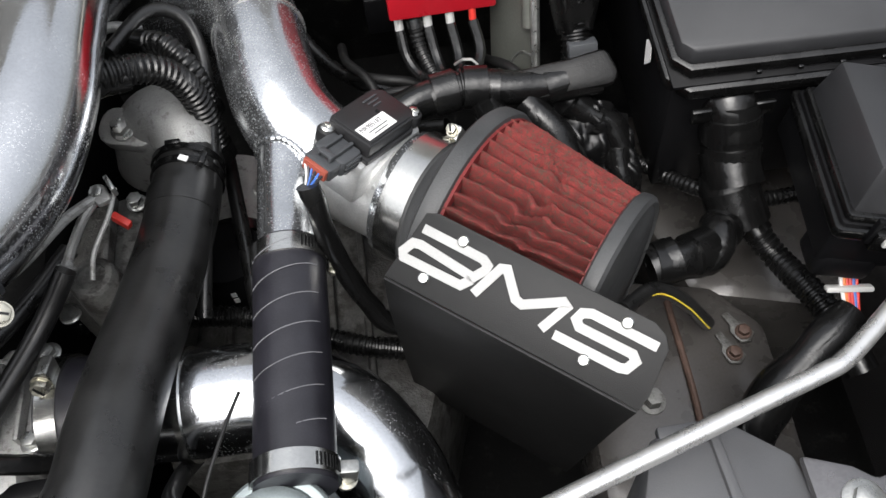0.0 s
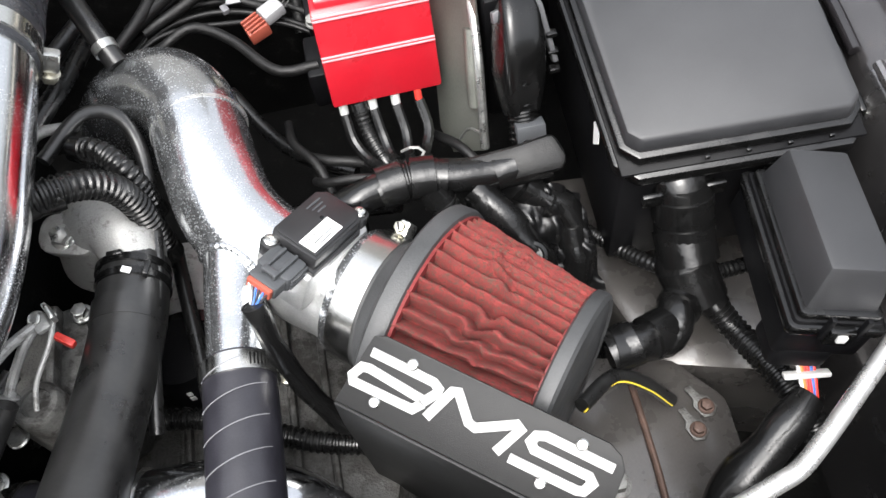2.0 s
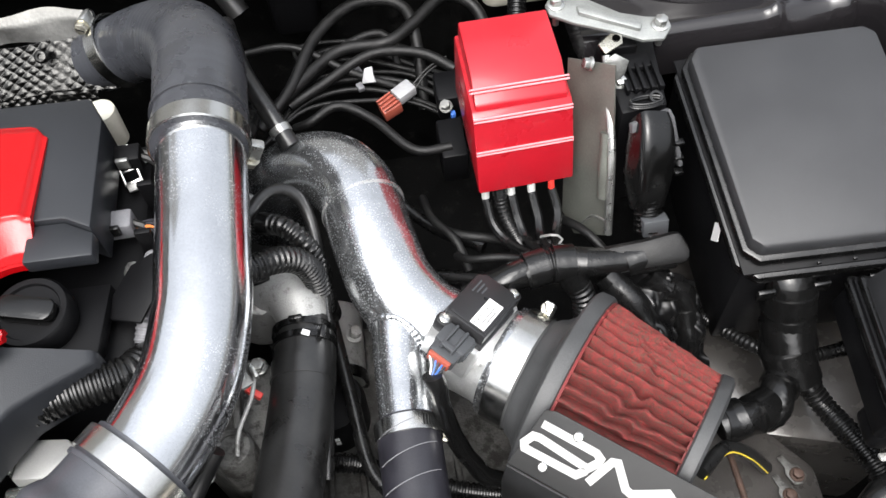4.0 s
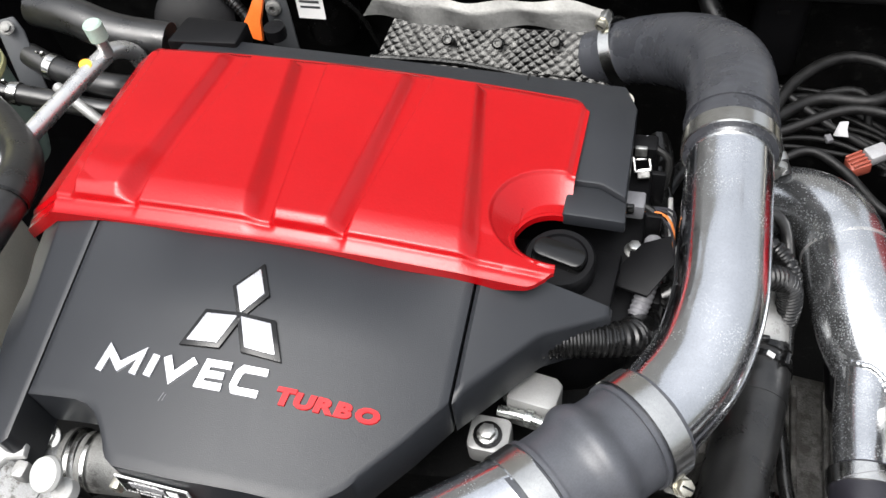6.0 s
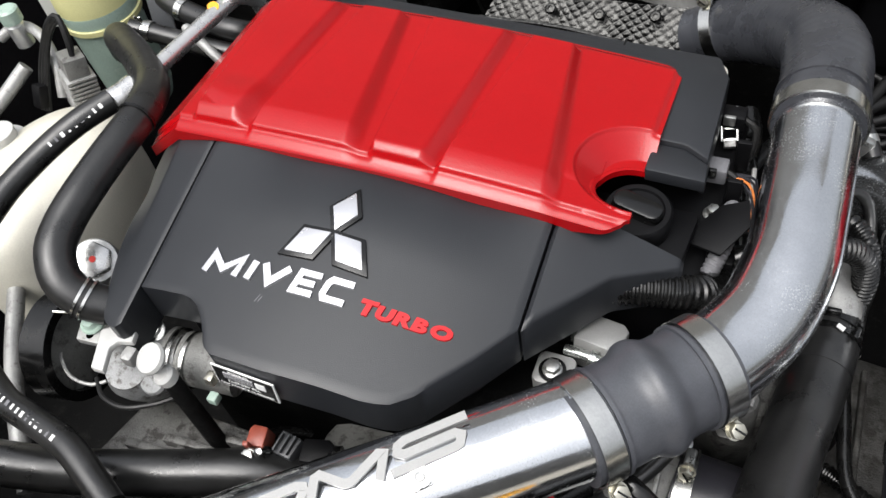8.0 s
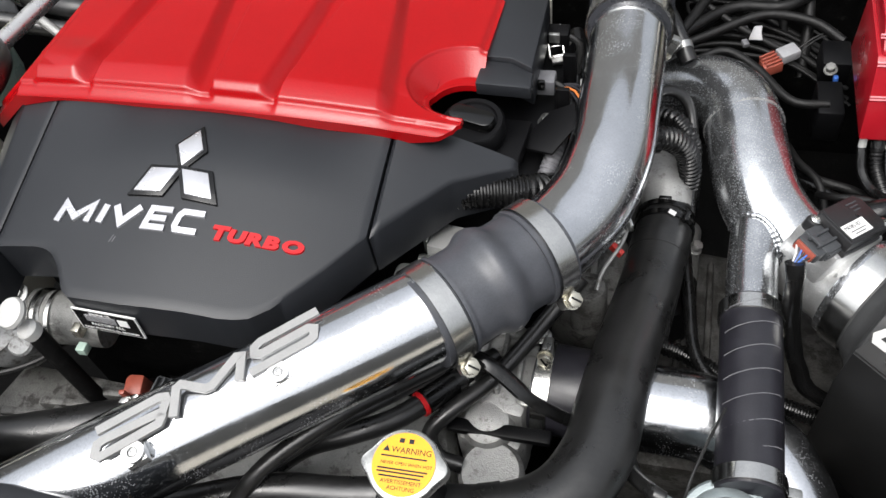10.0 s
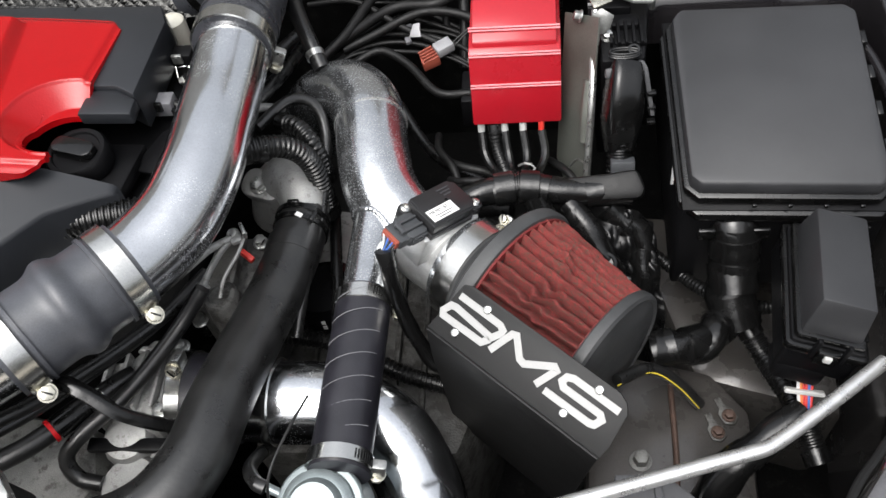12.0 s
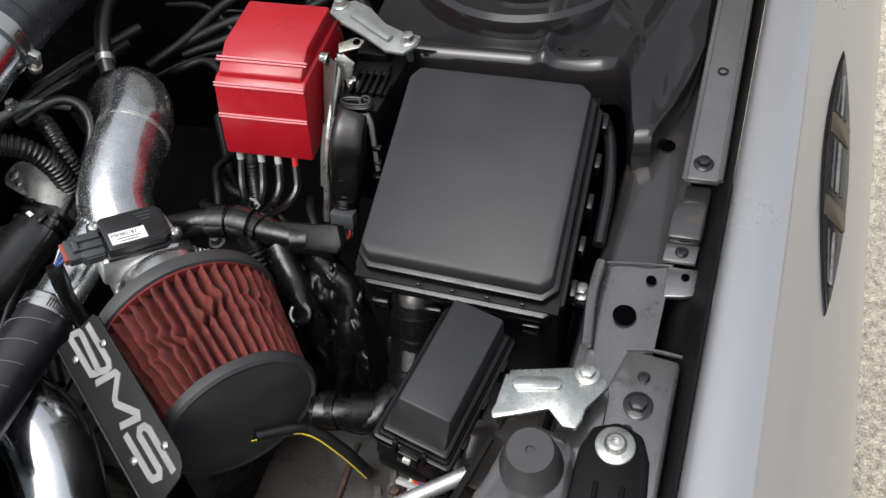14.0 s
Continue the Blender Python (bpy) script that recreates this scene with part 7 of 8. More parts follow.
part("motor_drum", tube([(-0.641, 0.187, 0.893), (-0.600, 0.192, 0.888)], 0.0225, 28), CAST, vlv, "cast drum")
part("mount_plate", prism([(-0.728, 0.176), (-0.705, 0.181), (-0.695, 0.177), (-0.690, 0.160), (-0.720, 0.158)], 0.925, 0.932, bevel=0.0012), CAST_CLEAN, vlv, "bright mounting plate")
part("green_bolt", lathe([(0.0092, 0), (0.0094, 0.004), (0.0080, 0.0055), (0.0070, 0.0052), (0.0064, 0.0065), (0.0052, 0.0100), (0.001, 0.0100)], basis((-0.713, 0.1735, 0.932), (0.1, -0.2, 1)), 28), TANK_GREEN, vlv, "green coated bolt")
part("plate_hole", lathe([(0.0030, 0), (0.0030, 0.0008), (0.0020, 0.0009)], Matrix.Translation((-0.710, 0.164, 0.9318)), 14), HOLE, vlv, "dark hole in the plate")
part("lever", prism([(-0.697, 0.168), (-0.687, 0.175), (-0.668, 0.176), (-0.665, 0.166), (-0.677, 0.163), (-0.680, 0.156), (-0.6725, 0.137), (-0.684, 0.1365)], 0.934, 0.941, bevel=0.0015), WHITE_PLASTIC, vlv, "white plastic lever")
part("lever_clip", prism(rect(0.010, 0.012, 0.002), 0.922, 0.934, pose(-0.668, 0.159, 0), 0.001), CAST_CLEAN, vlv, "dull clip below the lever")
part("bolt", hex_bolt((-0.674, 0.1905, 0.914), (0.1, -0.3, 1), 0.012, 0.010, 0.006), ZINC, vlv, "zinc flange bolt")
part("boss", lathe([(0.012, -0.02), (0.012, 0.006), (0.010, 0.008), (0.001, 0.008)], basis((-0.661, 0.160, 0.893), (0.1, -0.5, 0.8)), 24), CAST_MID, vlv, "round cast boss")
part("brown_plug", block((0.007, 0.009, 0.010), Matrix.Translation((-0.608, 0.170, 0.902)), 0.001), BRASSY, vlv, "brass coloured plug")
part("green_plug", block((0.008, 0.008, 0.008), Matrix.Translation((-0.601, 0.158, 0.896)), 0.001), TANK_GREEN, vlv, "green plug")
part("edge_wire", tube([(-0.792, 0.190, 0.88), (-0.772, 0.162, 0.88), (-0.749, 0.145, 0.88), (-0.725, 0.143, 0.88), (-0.713, 0.150, 0.88)], 0.0016, 8), CAST_CLEAN, vlv, "thin bare edge wire")
part("wire_loop", tube([(-0.723, 0.150, 0.88), (-0.707, 0.137, 0.88), (-0.684, 0.134, 0.88), (-0.659, 0.145, 0.88), (-0.643, 0.158, 0.88)], 0.0022, 8), WIRE, vlv)
sens = thing("pressure_sensor", (-0.735, 0.225, 0.90), "silver hexagon sensor with red paint dot", "sensor")
sb = basis((-0.7625, 0.2335, 0.921), (0.48, -0.32, 0.82), (1, 0.4, 0))
part("sensor_hex", prism([(0.0165 * math.cos(radians(60 * k)), 0.0165 * math.sin(radians(60 * k))) for k in range(6)], 0, 0.016, sb, 0.0022), BRUSHED, sens)
part("sensor_body", lathe([(0.017, -0.03), (0.0205, -0.012), (0.0205, 0.003), (0.019, 0.006), (0.012, 0.007)], sb, 28), CAST_PALE, sens)
part("sensor_ear", prism([(0.010, -0.012), (0.026, -0.016), (0.030, -0.008), (0.014, 0.004)], -0.012, 0.0, sb, 0.002), CAST_PALE, sens, "cast ear")
part("dot", lathe([(0.0030, 0.0158), (0.0028, 0.0165)], sb, 12), WIRE_RED, sens, "red paint dot")
part("arm", tube([(-0.755, 0.245, 0.915), (-0.715, 0.245, 0.905)], 0.007, 14), CAST_PALE, sens)
pul = thing("drive_pulley", (-0.80, 0.19, 0.75), "dark drive pulley with belt", "pulley")
part("rim", ring((-0.778, 0.178, 0.865), (1, 0.15, 0.1), 0.050, 0.041, 0.026, 48), GLOSS_BLACK, pul, "glossy dark pulley rim")
part("disc", lathe([(0.042, -0.008), (0.042, 0.004), (0.02, 0.008), (0.001, 0.008)], basis((-0.778, 0.178, 0.865), (1, 0.15, 0.1)), 40), CAST, pul, "dull disc")
low2 = thing("lower_bracket", (-0.64, 0.13, 0.70), "dull cast bracket below the dipstick", "bracket")
part("casting", prism([(-0.72, 0.10), (-0.60, 0.105), (-0.585, 0.165), (-0.70, 0.17)], 0.70, 0.835, bevel=0.008), CAST_GRIMY, low2)
for k in range(3):
    part("rib", prism([(0, 0), (0.05, 0.004), (0.05, 0.010), (0, 0.008)], 0.83, 0.845, Matrix.Translation((-0.69 + 0.03 * k, 0.115 + 0.014 * k, 0)), 0.002), CAST_GRIMY, low2, "cast rib")
part("bolt", hex_bolt((-0.640, 0.125, 0.835), (0, 0, 1), 0.011, 0.009, 0.008), CAST_GRIMY, low2, "dull bolt")

crank = thing("breather_elbow", (-0.76, 0.30, 0.95), "thick black rubber breather hose with moulded elbow", "hose")
part("elbow", tube([(-0.940, 0.512, 0.90), (-0.914, 0.492, 0.936), (-0.885, 0.472, 0.950), (-0.849, 0.448, 0.960), (-0.790, 0.402, 0.976), (-0.764, 0.366, 0.988), (-0.7565, 0.340, 0.992)], 0.0165, 28), RUBBER, crank, "moulded black elbow")
part("straight", tube([(-0.758, 0.350, 0.9905), (-0.7542, 0.323, 0.9933), (-0.7526, 0.289, 0.9932), (-0.752, 0.2549, 0.9907), (-0.7518, 0.2267, 0.9858), (-0.7463, 0.2035, 0.9806), (-0.7334, 0.1862, 0.9687), (-0.7167, 0.1824, 0.9556), (-0.700, 0.187, 0.945)], 0.0158, 28), RUBBER, crank)
part("joint_line", ring((-0.7568, 0.341, 0.992), (0.15, -1, 0.06), 0.0174, 0.015, 0.003, 32), GLOSS_BLACK, crank)
for k in (0.0, 0.005):
    part("spring_clip", ring((-0.7185 + k, 0.1828, 0.9572 - 0.6 * k), (0.8, 0.1, -0.55), 0.0172, 0.0155, 0.0022, 32), CHROME_CLEAN, crank, "bright wire spring clip")
part("clip_ear", tube([(-0.716, 0.176, 0.957), (-0.724, 0.171, 0.950), (-0.739, 0.167, 0.950)], 0.0012, 8), CHROME_CLEAN, crank, "bent wire end")

ac = thing("air_con_pipe", (-0.80, 0.47, 0.93), "dull aluminium air conditioning pipe with green cap", "pipe")
part("pipe_body", tube([(-0.789, 0.585, 0.920), (-0.790, 0.580, 0.938), (-0.793, 0.566, 0.953), (-0.797, 0.545, 0.959), (-0.806, 0.47, 0.962), (-0.8125, 0.405, 0.965)], 0.0088, 18), BRUSHED, ac)
part("port", lathe([(0.006, 0), (0.006, 0.022)], basis((-0.790, 0.548, 0.962), (0, 0, 1)), 16), BRUSHED, ac, "service port")
part("port_cap", lathe([(0.0090, 0), (0.0092, 0.016), (0.0075, 0.018)], basis((-0.790, 0.548, 0.982), (0, 0, 1)), 20), TANK_GREEN, ac, "pale green cap")
part("dot_label", lathe([(0.006, 0), (0.006, 0.0006)], basis((-0.7995, 0.525, 0.9685), (0.3, -0.3, 1)), 16), YELLOW, ac, "round yellow sticker")
for k, (a, b, r) in enumerate((((-0.812, 0.410, 0.965), (-0.814, 0.398, 0.966), 0.0110), ((-0.8135, 0.4005, 0.966), (-0.818, 0.382, 0.966), 0.0132), ((-0.8175, 0.384, 0.966), (-0.821, 0.376, 0.966), 0.0140))):
    part("crimp", tube([a, b], r, 20), BRUSHED, ac, "bright crimped collar")
part("rubber_line", tube([(-0.8225, 0.378, 0.968), (-0.8439, 0.3437, 0.9636), (-0.867, 0.3054, 0.9516), (-0.8796, 0.2567, 0.9417), (-0.8755, 0.2039, 0.9297), (-0.839, 0.1407, 0.9011), (-0.7846, 0.1072, 0.8918), (-0.7377, 0.0964, 0.8941), (-0.695, 0.0866, 0.8945), (-0.64, 0.060, 0.885)], 0.0118, 20), RUBBER, ac, "black rubber line with pale print")
for a, b, n in (((-0.8270, 0.3710, 0.9672), (-0.8600, 0.3170, 0.9558), 9), ((-0.7846, 0.1072, 0.8918), (-0.7000, 0.0878, 0.8945), 13)):
    a, b = Vector(a), Vector(b)
    along = (b - a).normalized()
    face = (Vector((0.60, -0.25, 0.60)) - along * along.dot(Vector((0.60, -0.25, 0.60)))).normalized()
    for k in range(n):
        part("print_bar", block((0.0048, 0.0022 if k % 3 else 0.0034, 0.0006), frame_of(a.lerp(b, (k + 0.5) / n) + face * 0.0119, along.cross(face), along), 0), SEAM_GREY if k % 4 == 3 else WHITE_PAINT, ac, "pale printed mark")
part("second_line", tube([(-0.90, 0.22, 0.84), (-0.86, 0.16, 0.83), (-0.82, 0.11, 0.82), (-0.78, 0.06, 0.80)], 0.0085, 16), CAST_CLEAN, ac, "bare metal line below")

tk = thing("coolant_tank", (-0.985, 0.545, 0.78), "yellowed coolant tank half full of green coolant", "coolant tank")
tm = Matrix.Translation((-0.992, 0.550, 0.008)) @ Matrix.Diagonal((0.84, 0.84, 1, 1))
part("lower_shell", lathe([(0.040, 0.78), (0.047, 0.80), (0.050, 0.86), (0.0515, 0.905)], tm, 40), TANK_GREEN, tk, "green tinted lower shell")
part("seam_flange", lathe([(0.0515, 0.905), (0.0555, 0.906), (0.0555, 0.912), (0.0525, 0.913)], tm, 40), TANK_YELLOW, tk, "moulded seam")
part("upper_shell", lathe([(0.0525, 0.913), (0.0535, 0.93), (0.052, 0.975), (0.045, 0.995), (0.03, 1.005), (0.001, 1.007)], tm, 40), TANK_YELLOW, tk, "yellowed upper shell")
part("liquid_band", lathe([(0.0528, 0.912), (0.0538, 0.922), (0.0536, 0.928)], tm, 40), TANK_GREEN, tk, "line of green coolant")
wt = thing("washer_tank", (-0.95, 0.30, 0.66), "milky white plastic reservoir with filler cap", "reservoir")
part("tank_shell", lathe([(0.88, 0.66), (0.98, 0.72), (1.0, 0.80), (0.99, 0.845), (0.94, 0.868), (0.82, 0.881), (0.55, 0.888), (0.01, 0.890)], Matrix.Translation((-0.932, 0.328, 0.012)) @ Matrix.Diagonal((0.078, 0.118, 1, 1)), 56), TANK_PLASTIC, wt)
part("filler", lathe([(0.026, 0), (0.026, 0.012), (0.018, 0.014), (0.018, 0.026), (0.001, 0.027)], Matrix.Translation((-0.996, 0.355, 0.880)), 28), WHITE_PLASTIC, wt, "white filler cap")
fin = thing("finned_unit", (-0.945, 0.435, 0.85), "finned aluminium cooling block with cables", "cooling block")
fnm = basis((-0.948, 0.438, 0.892), (0.12, 0.15, 1), (0.5, 0.8, 0)) @ Matrix.Scale(0.86, 4)
for k in range(9):
    part("fin", block((0.040, 0.036, 0.0030), fnm @ Matrix.Translation((0, 0, 0.0058 * k - 0.012)), 0.0005), CAST_CLEAN, fin, "thin aluminium fin")
part("core", block((0.030, 0.027, 0.052), fnm @ Matrix.Translation((0, 0, 0.012)), 0.001), CAST, fin)
for q in (-0.008, 0.008):
    part("terminal", lathe([(0.006, 0), (0.006, 0.006), (0.0035, 0.008), (0.003, 0.016)], fnm @ Matrix.Translation((q, q * 0.4, 0.037)), 16), BRUSHED, fin, "metal terminal")
part("cap_block", block((0.026, 0.010, 0.012), fnm @ Matrix.Translation((0, 0.006, 0.042)), 0.002), CAST_PALE, fin, "pale cast terminal block")
for k in range(3):
    part("cable", tube([fnm @ Vector((-0.008 + 0.008 * k, 0, 0.048)), (-0.940, 0.452, 0.955 + 0.005 * k), (-0.950, 0.462, 0.974 + 0.004 * k), (-0.966, 0.455, 0.962 + 0.004 * k), (-0.978 - 0.004 * k, 0.435, 0.925), (-0.984 - 0.004 * k, 0.415, 0.885)], 0.0030, 10), WIRE, fin, "looped black cable")
part("cable_plug", block((0.014, 0.012, 0.026), basis((-0.988, 0.412, 0.892), (0.1, 0.5, 1)), 0.002), BLACK_PLASTIC, fin, "black cable plug")
side = thing("side_pipes", (-1.02, 0.45, 0.90), "bare aluminium refrigerant pipes with green cap", "pipes")
part("pipe_long", tube([(-1.045, 0.452, 0.945), (-1.030, 0.464, 0.953), (-1.0171, 0.4713, 0.9500), (-0.9918, 0.4631, 0.9440), (-0.9742, 0.4472, 0.9235), (-0.9702, 0.430, 0.8950)], 0.0058, 14), CAST_CLEAN, side)
part("union", lathe([(0.010, -0.02), (0.010, 0.006), (0.0085, 0.008), (0.0085, 0.012)], Matrix.Translation((-1.026, 0.464, 0.952)), 20), CAST_PALE, side, "pale pipe union")
part("port_cap", lathe([(0.0115, 0), (0.012, 0.014), (0.0095, 0.016)], Matrix.Translation((-1.024, 0.464, 0.963)), 20), TANK_GREEN, side, "pale green cap")
part("short_pipe", tube([(-1.0405, 0.380, 0.893), (-1.0265, 0.404, 0.9058), (-1.008, 0.4359, 0.9255)], 0.0082, 14), CAST_CLEAN, side)
tagp = thing("label_plate", (-1.064, 0.535, 0.90), "white plastic label plate hanging beside the coolant tank", "label")
tgm = frame_of((-1.048, 0.548, 0.946), (0.80, 0.60, 0), (-0.1, 0.15, 0.97))
part("plate_body", prism([(-0.020, -0.046), (0.010, -0.052), (0.022, -0.020), (0.020, 0.055), (-0.024, 0.055)], 0, 0.004, tgm, 0.0015), WHITE_PLASTIC, tagp)
part("print_bar", prism(rect(0.003, 0.010), 0.004, 0.0045, tgm @ pose(0.006, -0.015, 0, 0, 0, 20)), GREY_PLUG, tagp, "small grey mark")
part("slot", prism(rect(0.012, 0.003, 0.001), 0.004, 0.0045, tgm @ pose(0.010, 0.004, 0, 0, 0, 60)), GREY_PLUG, tagp, "grey slot")
brk = thing("hose_bracket", (-0.905, 0.57, 0.88), "black bracket with clipped heater hoses", "bracket")
part("plate", prism([(-0.013, -0.05), (0.011, -0.05), (0.013, 0.03), (0.009, 0.046), (-0.011, 0.046)], -0.004, 0, frame_of((-0.912, 0.560, 0.930), (0.85, 0.5, 0.0), (-0.25, 0.4, 0.88)), 0.002), GREY_PLUG, brk, "grey moulded strap")
part("strap_bolt", hex_bolt((-0.917, 0.570, 0.966), (0.3, -0.5, 0.8), 0.009, 0.0075, 0.005), CAST, brk, "dull bolt")
part("hose", tube([(-0.925, 0.520, 0.926), (-0.9094, 0.5235, 0.922), (-0.87, 0.528, 0.913), (-0.826, 0.531, 0.904), (-0.78, 0.54, 0.895)], 0.0105, 18), RUBBER, brk, "black heater hose")
part("hose", tube([(-0.912, 0.572, 0.931), (-0.8834, 0.5635, 0.925), (-0.850, 0.557, 0.921), (-0.811, 0.551, 0.918), (-0.76, 0.56, 0.91)], 0.0125, 18), RUBBER, brk, "black heater hose")
part("hose", tube([(-0.93, 0.63, 0.945), (-0.88, 0.620, 0.945), (-0.83, 0.612, 0.935), (-0.77, 0.615, 0.925)], 0.020, 20), RUBBER, brk, "thick black heater hose")
for c, a, r in (((-0.905, 0.5242, 0.921), (1, 0.12, -0.2), 0.0105), ((-0.880, 0.5630, 0.9245), (1, -0.2, -0.15), 0.0125)):
    cm2 = basis(c, a)
    clip = part("clip", ring(c, a, r + 0.0016, r - 0.001, 0.009, 24), CHROME_CLEAN, brk, "bright spring clip")
    for e in (-0.4, 0.4):
        part("clip_ear", block((0.003, 0.002, 0.010), basis(Vector(c) + Vector((0.004 * e, -0.35 * r, r + 0.005)), (0.5 * e, -0.3, 1)), 0.0005), CHROME_CLEAN, clip, "bent clip ear")
part("metal_tube", tube([(-0.860, 0.535, 0.925), (-0.8232, 0.517, 0.917), (-0.79, 0.505, 0.90)], 0.0055, 12), CAST_CLEAN, brk)
part("dark_drum", lathe([(0.050, 0), (0.050, 0.05), (0.04, 0.056), (0.001, 0.056)], basis((-0.86, 0.80, 0.80), (0.3, -0.7, 0.6)), 32), BLACK_PLASTIC, brk, "black round servo")

# ---- bulkhead ----
foil = thing("foil_heat_shield", (-0.46, 0.72, 0.78), "embossed foil heat shield in front of the bulkhead", "heat shield")


def foil_bm(x0, x1, rows, nx, nz, dimple, wave):
    verts, faces = [], []
    for i in range(nz + 1):
        t = i / nz
        y, z = np.interp(t, [r[0] for r in rows], [r[1] for r in rows]), np.interp(t, [r[0] for r in rows], [r[2] for r in rows])
        for k in range(nx + 1):
            s = k / nx
            x = x0 + (x1 - x0) * s
            b = dimple * abs(math.sin(20 * math.pi * s + 5 * math.pi * t) * math.sin(20 * math.pi * s - 5 * math.pi * t)) ** 0.8
            b *= 0.35 + 0.65 * max(0, math.sin(13 * s + 2.1) * math.cos(7 * s - 2 * t)) ** 0.6
            w = wave * (math.sin(9 * s + 1) + 0.6 * math.sin(21 * s + 3 * t))
            verts.append((x + 0.02 * (t - 0.5) * (1 - s), y - b + w, z + 0.6 * b + w * 0.8))
    m = nx + 1
    faces = [(i * m + k, i * m + k + 1, (i + 1) * m + k + 1, (i + 1) * m + k) for i in range(nz) for k in range(nx)]
    bm = raw(verts, faces)
    bmesh.ops.recalc_face_normals(bm, faces=bm.faces)
    bmesh.ops.solidify(bm, geom=bm.faces[:], thickness=0.0008)
    return bm


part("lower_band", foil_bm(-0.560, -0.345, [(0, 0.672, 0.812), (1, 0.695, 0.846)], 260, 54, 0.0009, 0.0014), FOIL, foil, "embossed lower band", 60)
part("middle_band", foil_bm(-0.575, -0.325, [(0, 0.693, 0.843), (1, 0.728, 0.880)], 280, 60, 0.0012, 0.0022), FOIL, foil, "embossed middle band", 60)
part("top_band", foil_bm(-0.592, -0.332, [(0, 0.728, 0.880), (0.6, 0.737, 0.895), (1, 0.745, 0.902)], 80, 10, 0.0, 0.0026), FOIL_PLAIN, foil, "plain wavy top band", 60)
for x, y, z in ((-0.50, 0.712, 0.872), (-0.445, 0.712, 0.872), (-0.385, 0.715, 0.876), (-0.335, 0.74, 0.895)):
    part("rivet", screw_head((x, y - 0.004, z + 0.003), (0, -0.6, 0.8), 0.0065), FOIL, foil, "pressed fixing dimple")
part("edge_strip", tube([(-0.545, 0.605, 0.934), (-0.46, 0.607, 0.933), (-0.385, 0.603, 0.926)], 0.003, 8), FOIL, foil, "bright folded edge")
cnr = thing("solenoid", (-0.70, 0.80, 0.76), "black solenoid canister with white label", "solenoid")
part("canister_body", lathe([(0.034, 0), (0.036, 0.006), (0.036, 0.075), (0.032, 0.080), (0.001, 0.081)], Matrix.Translation((-0.695, 0.842, 0.768)), 32), GLOSS_BLACK, cnr)
part("label_sticker", prism(rect(0.036, 0.032), 0, 0.001, frame_of((-0.703, 0.803, 0.832), (1, 0, 0), (0, 0.12, 1)), 0), WHITE_PAINT, cnr, "white printed label")
for k in range(3):
    part("print_bar", prism(rect(0.026, 0.003), 0.001, 0.0014, frame_of((-0.703, 0.803, 0.824 + 0.008 * k), (1, 0, 0), (0, 0.12, 1))), GREY_PLUG, cnr, "line of grey print")
part("guard_wire", tube([(-0.74, 0.80, 0.851), (-0.67, 0.80, 0.853), (-0.640, 0.80, 0.83), (-0.620, 0.80, 0.78)], 0.003, 8), GLOSS_BLACK, cnr)
oc = thing("orange_clip", (-0.757, 0.735, 0.80), "bright orange plastic cable clip", "clip")
part("clip_body", prism([(-0.020, -0.020), (0.012, -0.026), (0.012, -0.002), (0.020, 0.028), (0.010, 0.032), (-0.004, 0.006)], 0, 0.006, frame_of((-0.758, 0.757, 0.846), (1, 0, 0), (0.25, 0.35, 0.9)), 0.001), ORANGE, oc)
bkb = thing("bulkhead_bracket", (-0.742, 0.79, 0.80), "grey bulkhead bracket with two round bolts", "bracket")
bkm = frame_of((-0.742, 0.785, 0.826), (1, 0.1, 0), (0.1, 0.2, 1))
part("bracket_plate", prism([(-0.014, -0.045), (0.020, -0.045), (0.014, 0.045), (-0.012, 0.045)], -0.003, 0, bkm, 0.001), GREY_PLUG, bkb)
for v in (-0.012, 0.014):
    part("bolt", screw_head(bkm @ Vector((-0.002, v, 0)), bkm.to_3x3() @ Vector((0, 0, 1)), 0.010), CAST, bkb, "dull round bolt")
loom([(-0.86, 0.80, 0.885), (-0.80, 0.785, 0.850), (-0.775, 0.775, 0.826)], 0.0075, "before the bulkhead")
rbk = thing("cover_bracket", (-0.70, 0.585, 0.93), "black plastic bracket behind the engine cover", "bracket")
part("bracket_plate", prism([(-0.725, 0.556), (-0.655, 0.560), (-0.655, 0.592), (-0.720, 0.594)], 0.955, 0.978, bevel=0.003), BLACK_PLASTIC, rbk)
part("sensor_cap", lathe([(0.010, 0), (0.010, 0.012), (0.001, 0.013)], Matrix.Translation((-0.635, 0.60, 0.955)), 20), BLACK_PLASTIC, rbk)
part("stem", lathe([(0.012, 0), (0.012, 0.10)], Matrix.Translation((-0.69, 0.578, 0.86)), 12), BLACK_PLASTIC, rbk)
hose_clamp((-0.318, 0.7195, 0.866), (0.9, -0.12, 0.5), 0.0345, (0.2, 0.1, 0.9), "bright worm clamp at the turbo end of the elbow", 0.012)

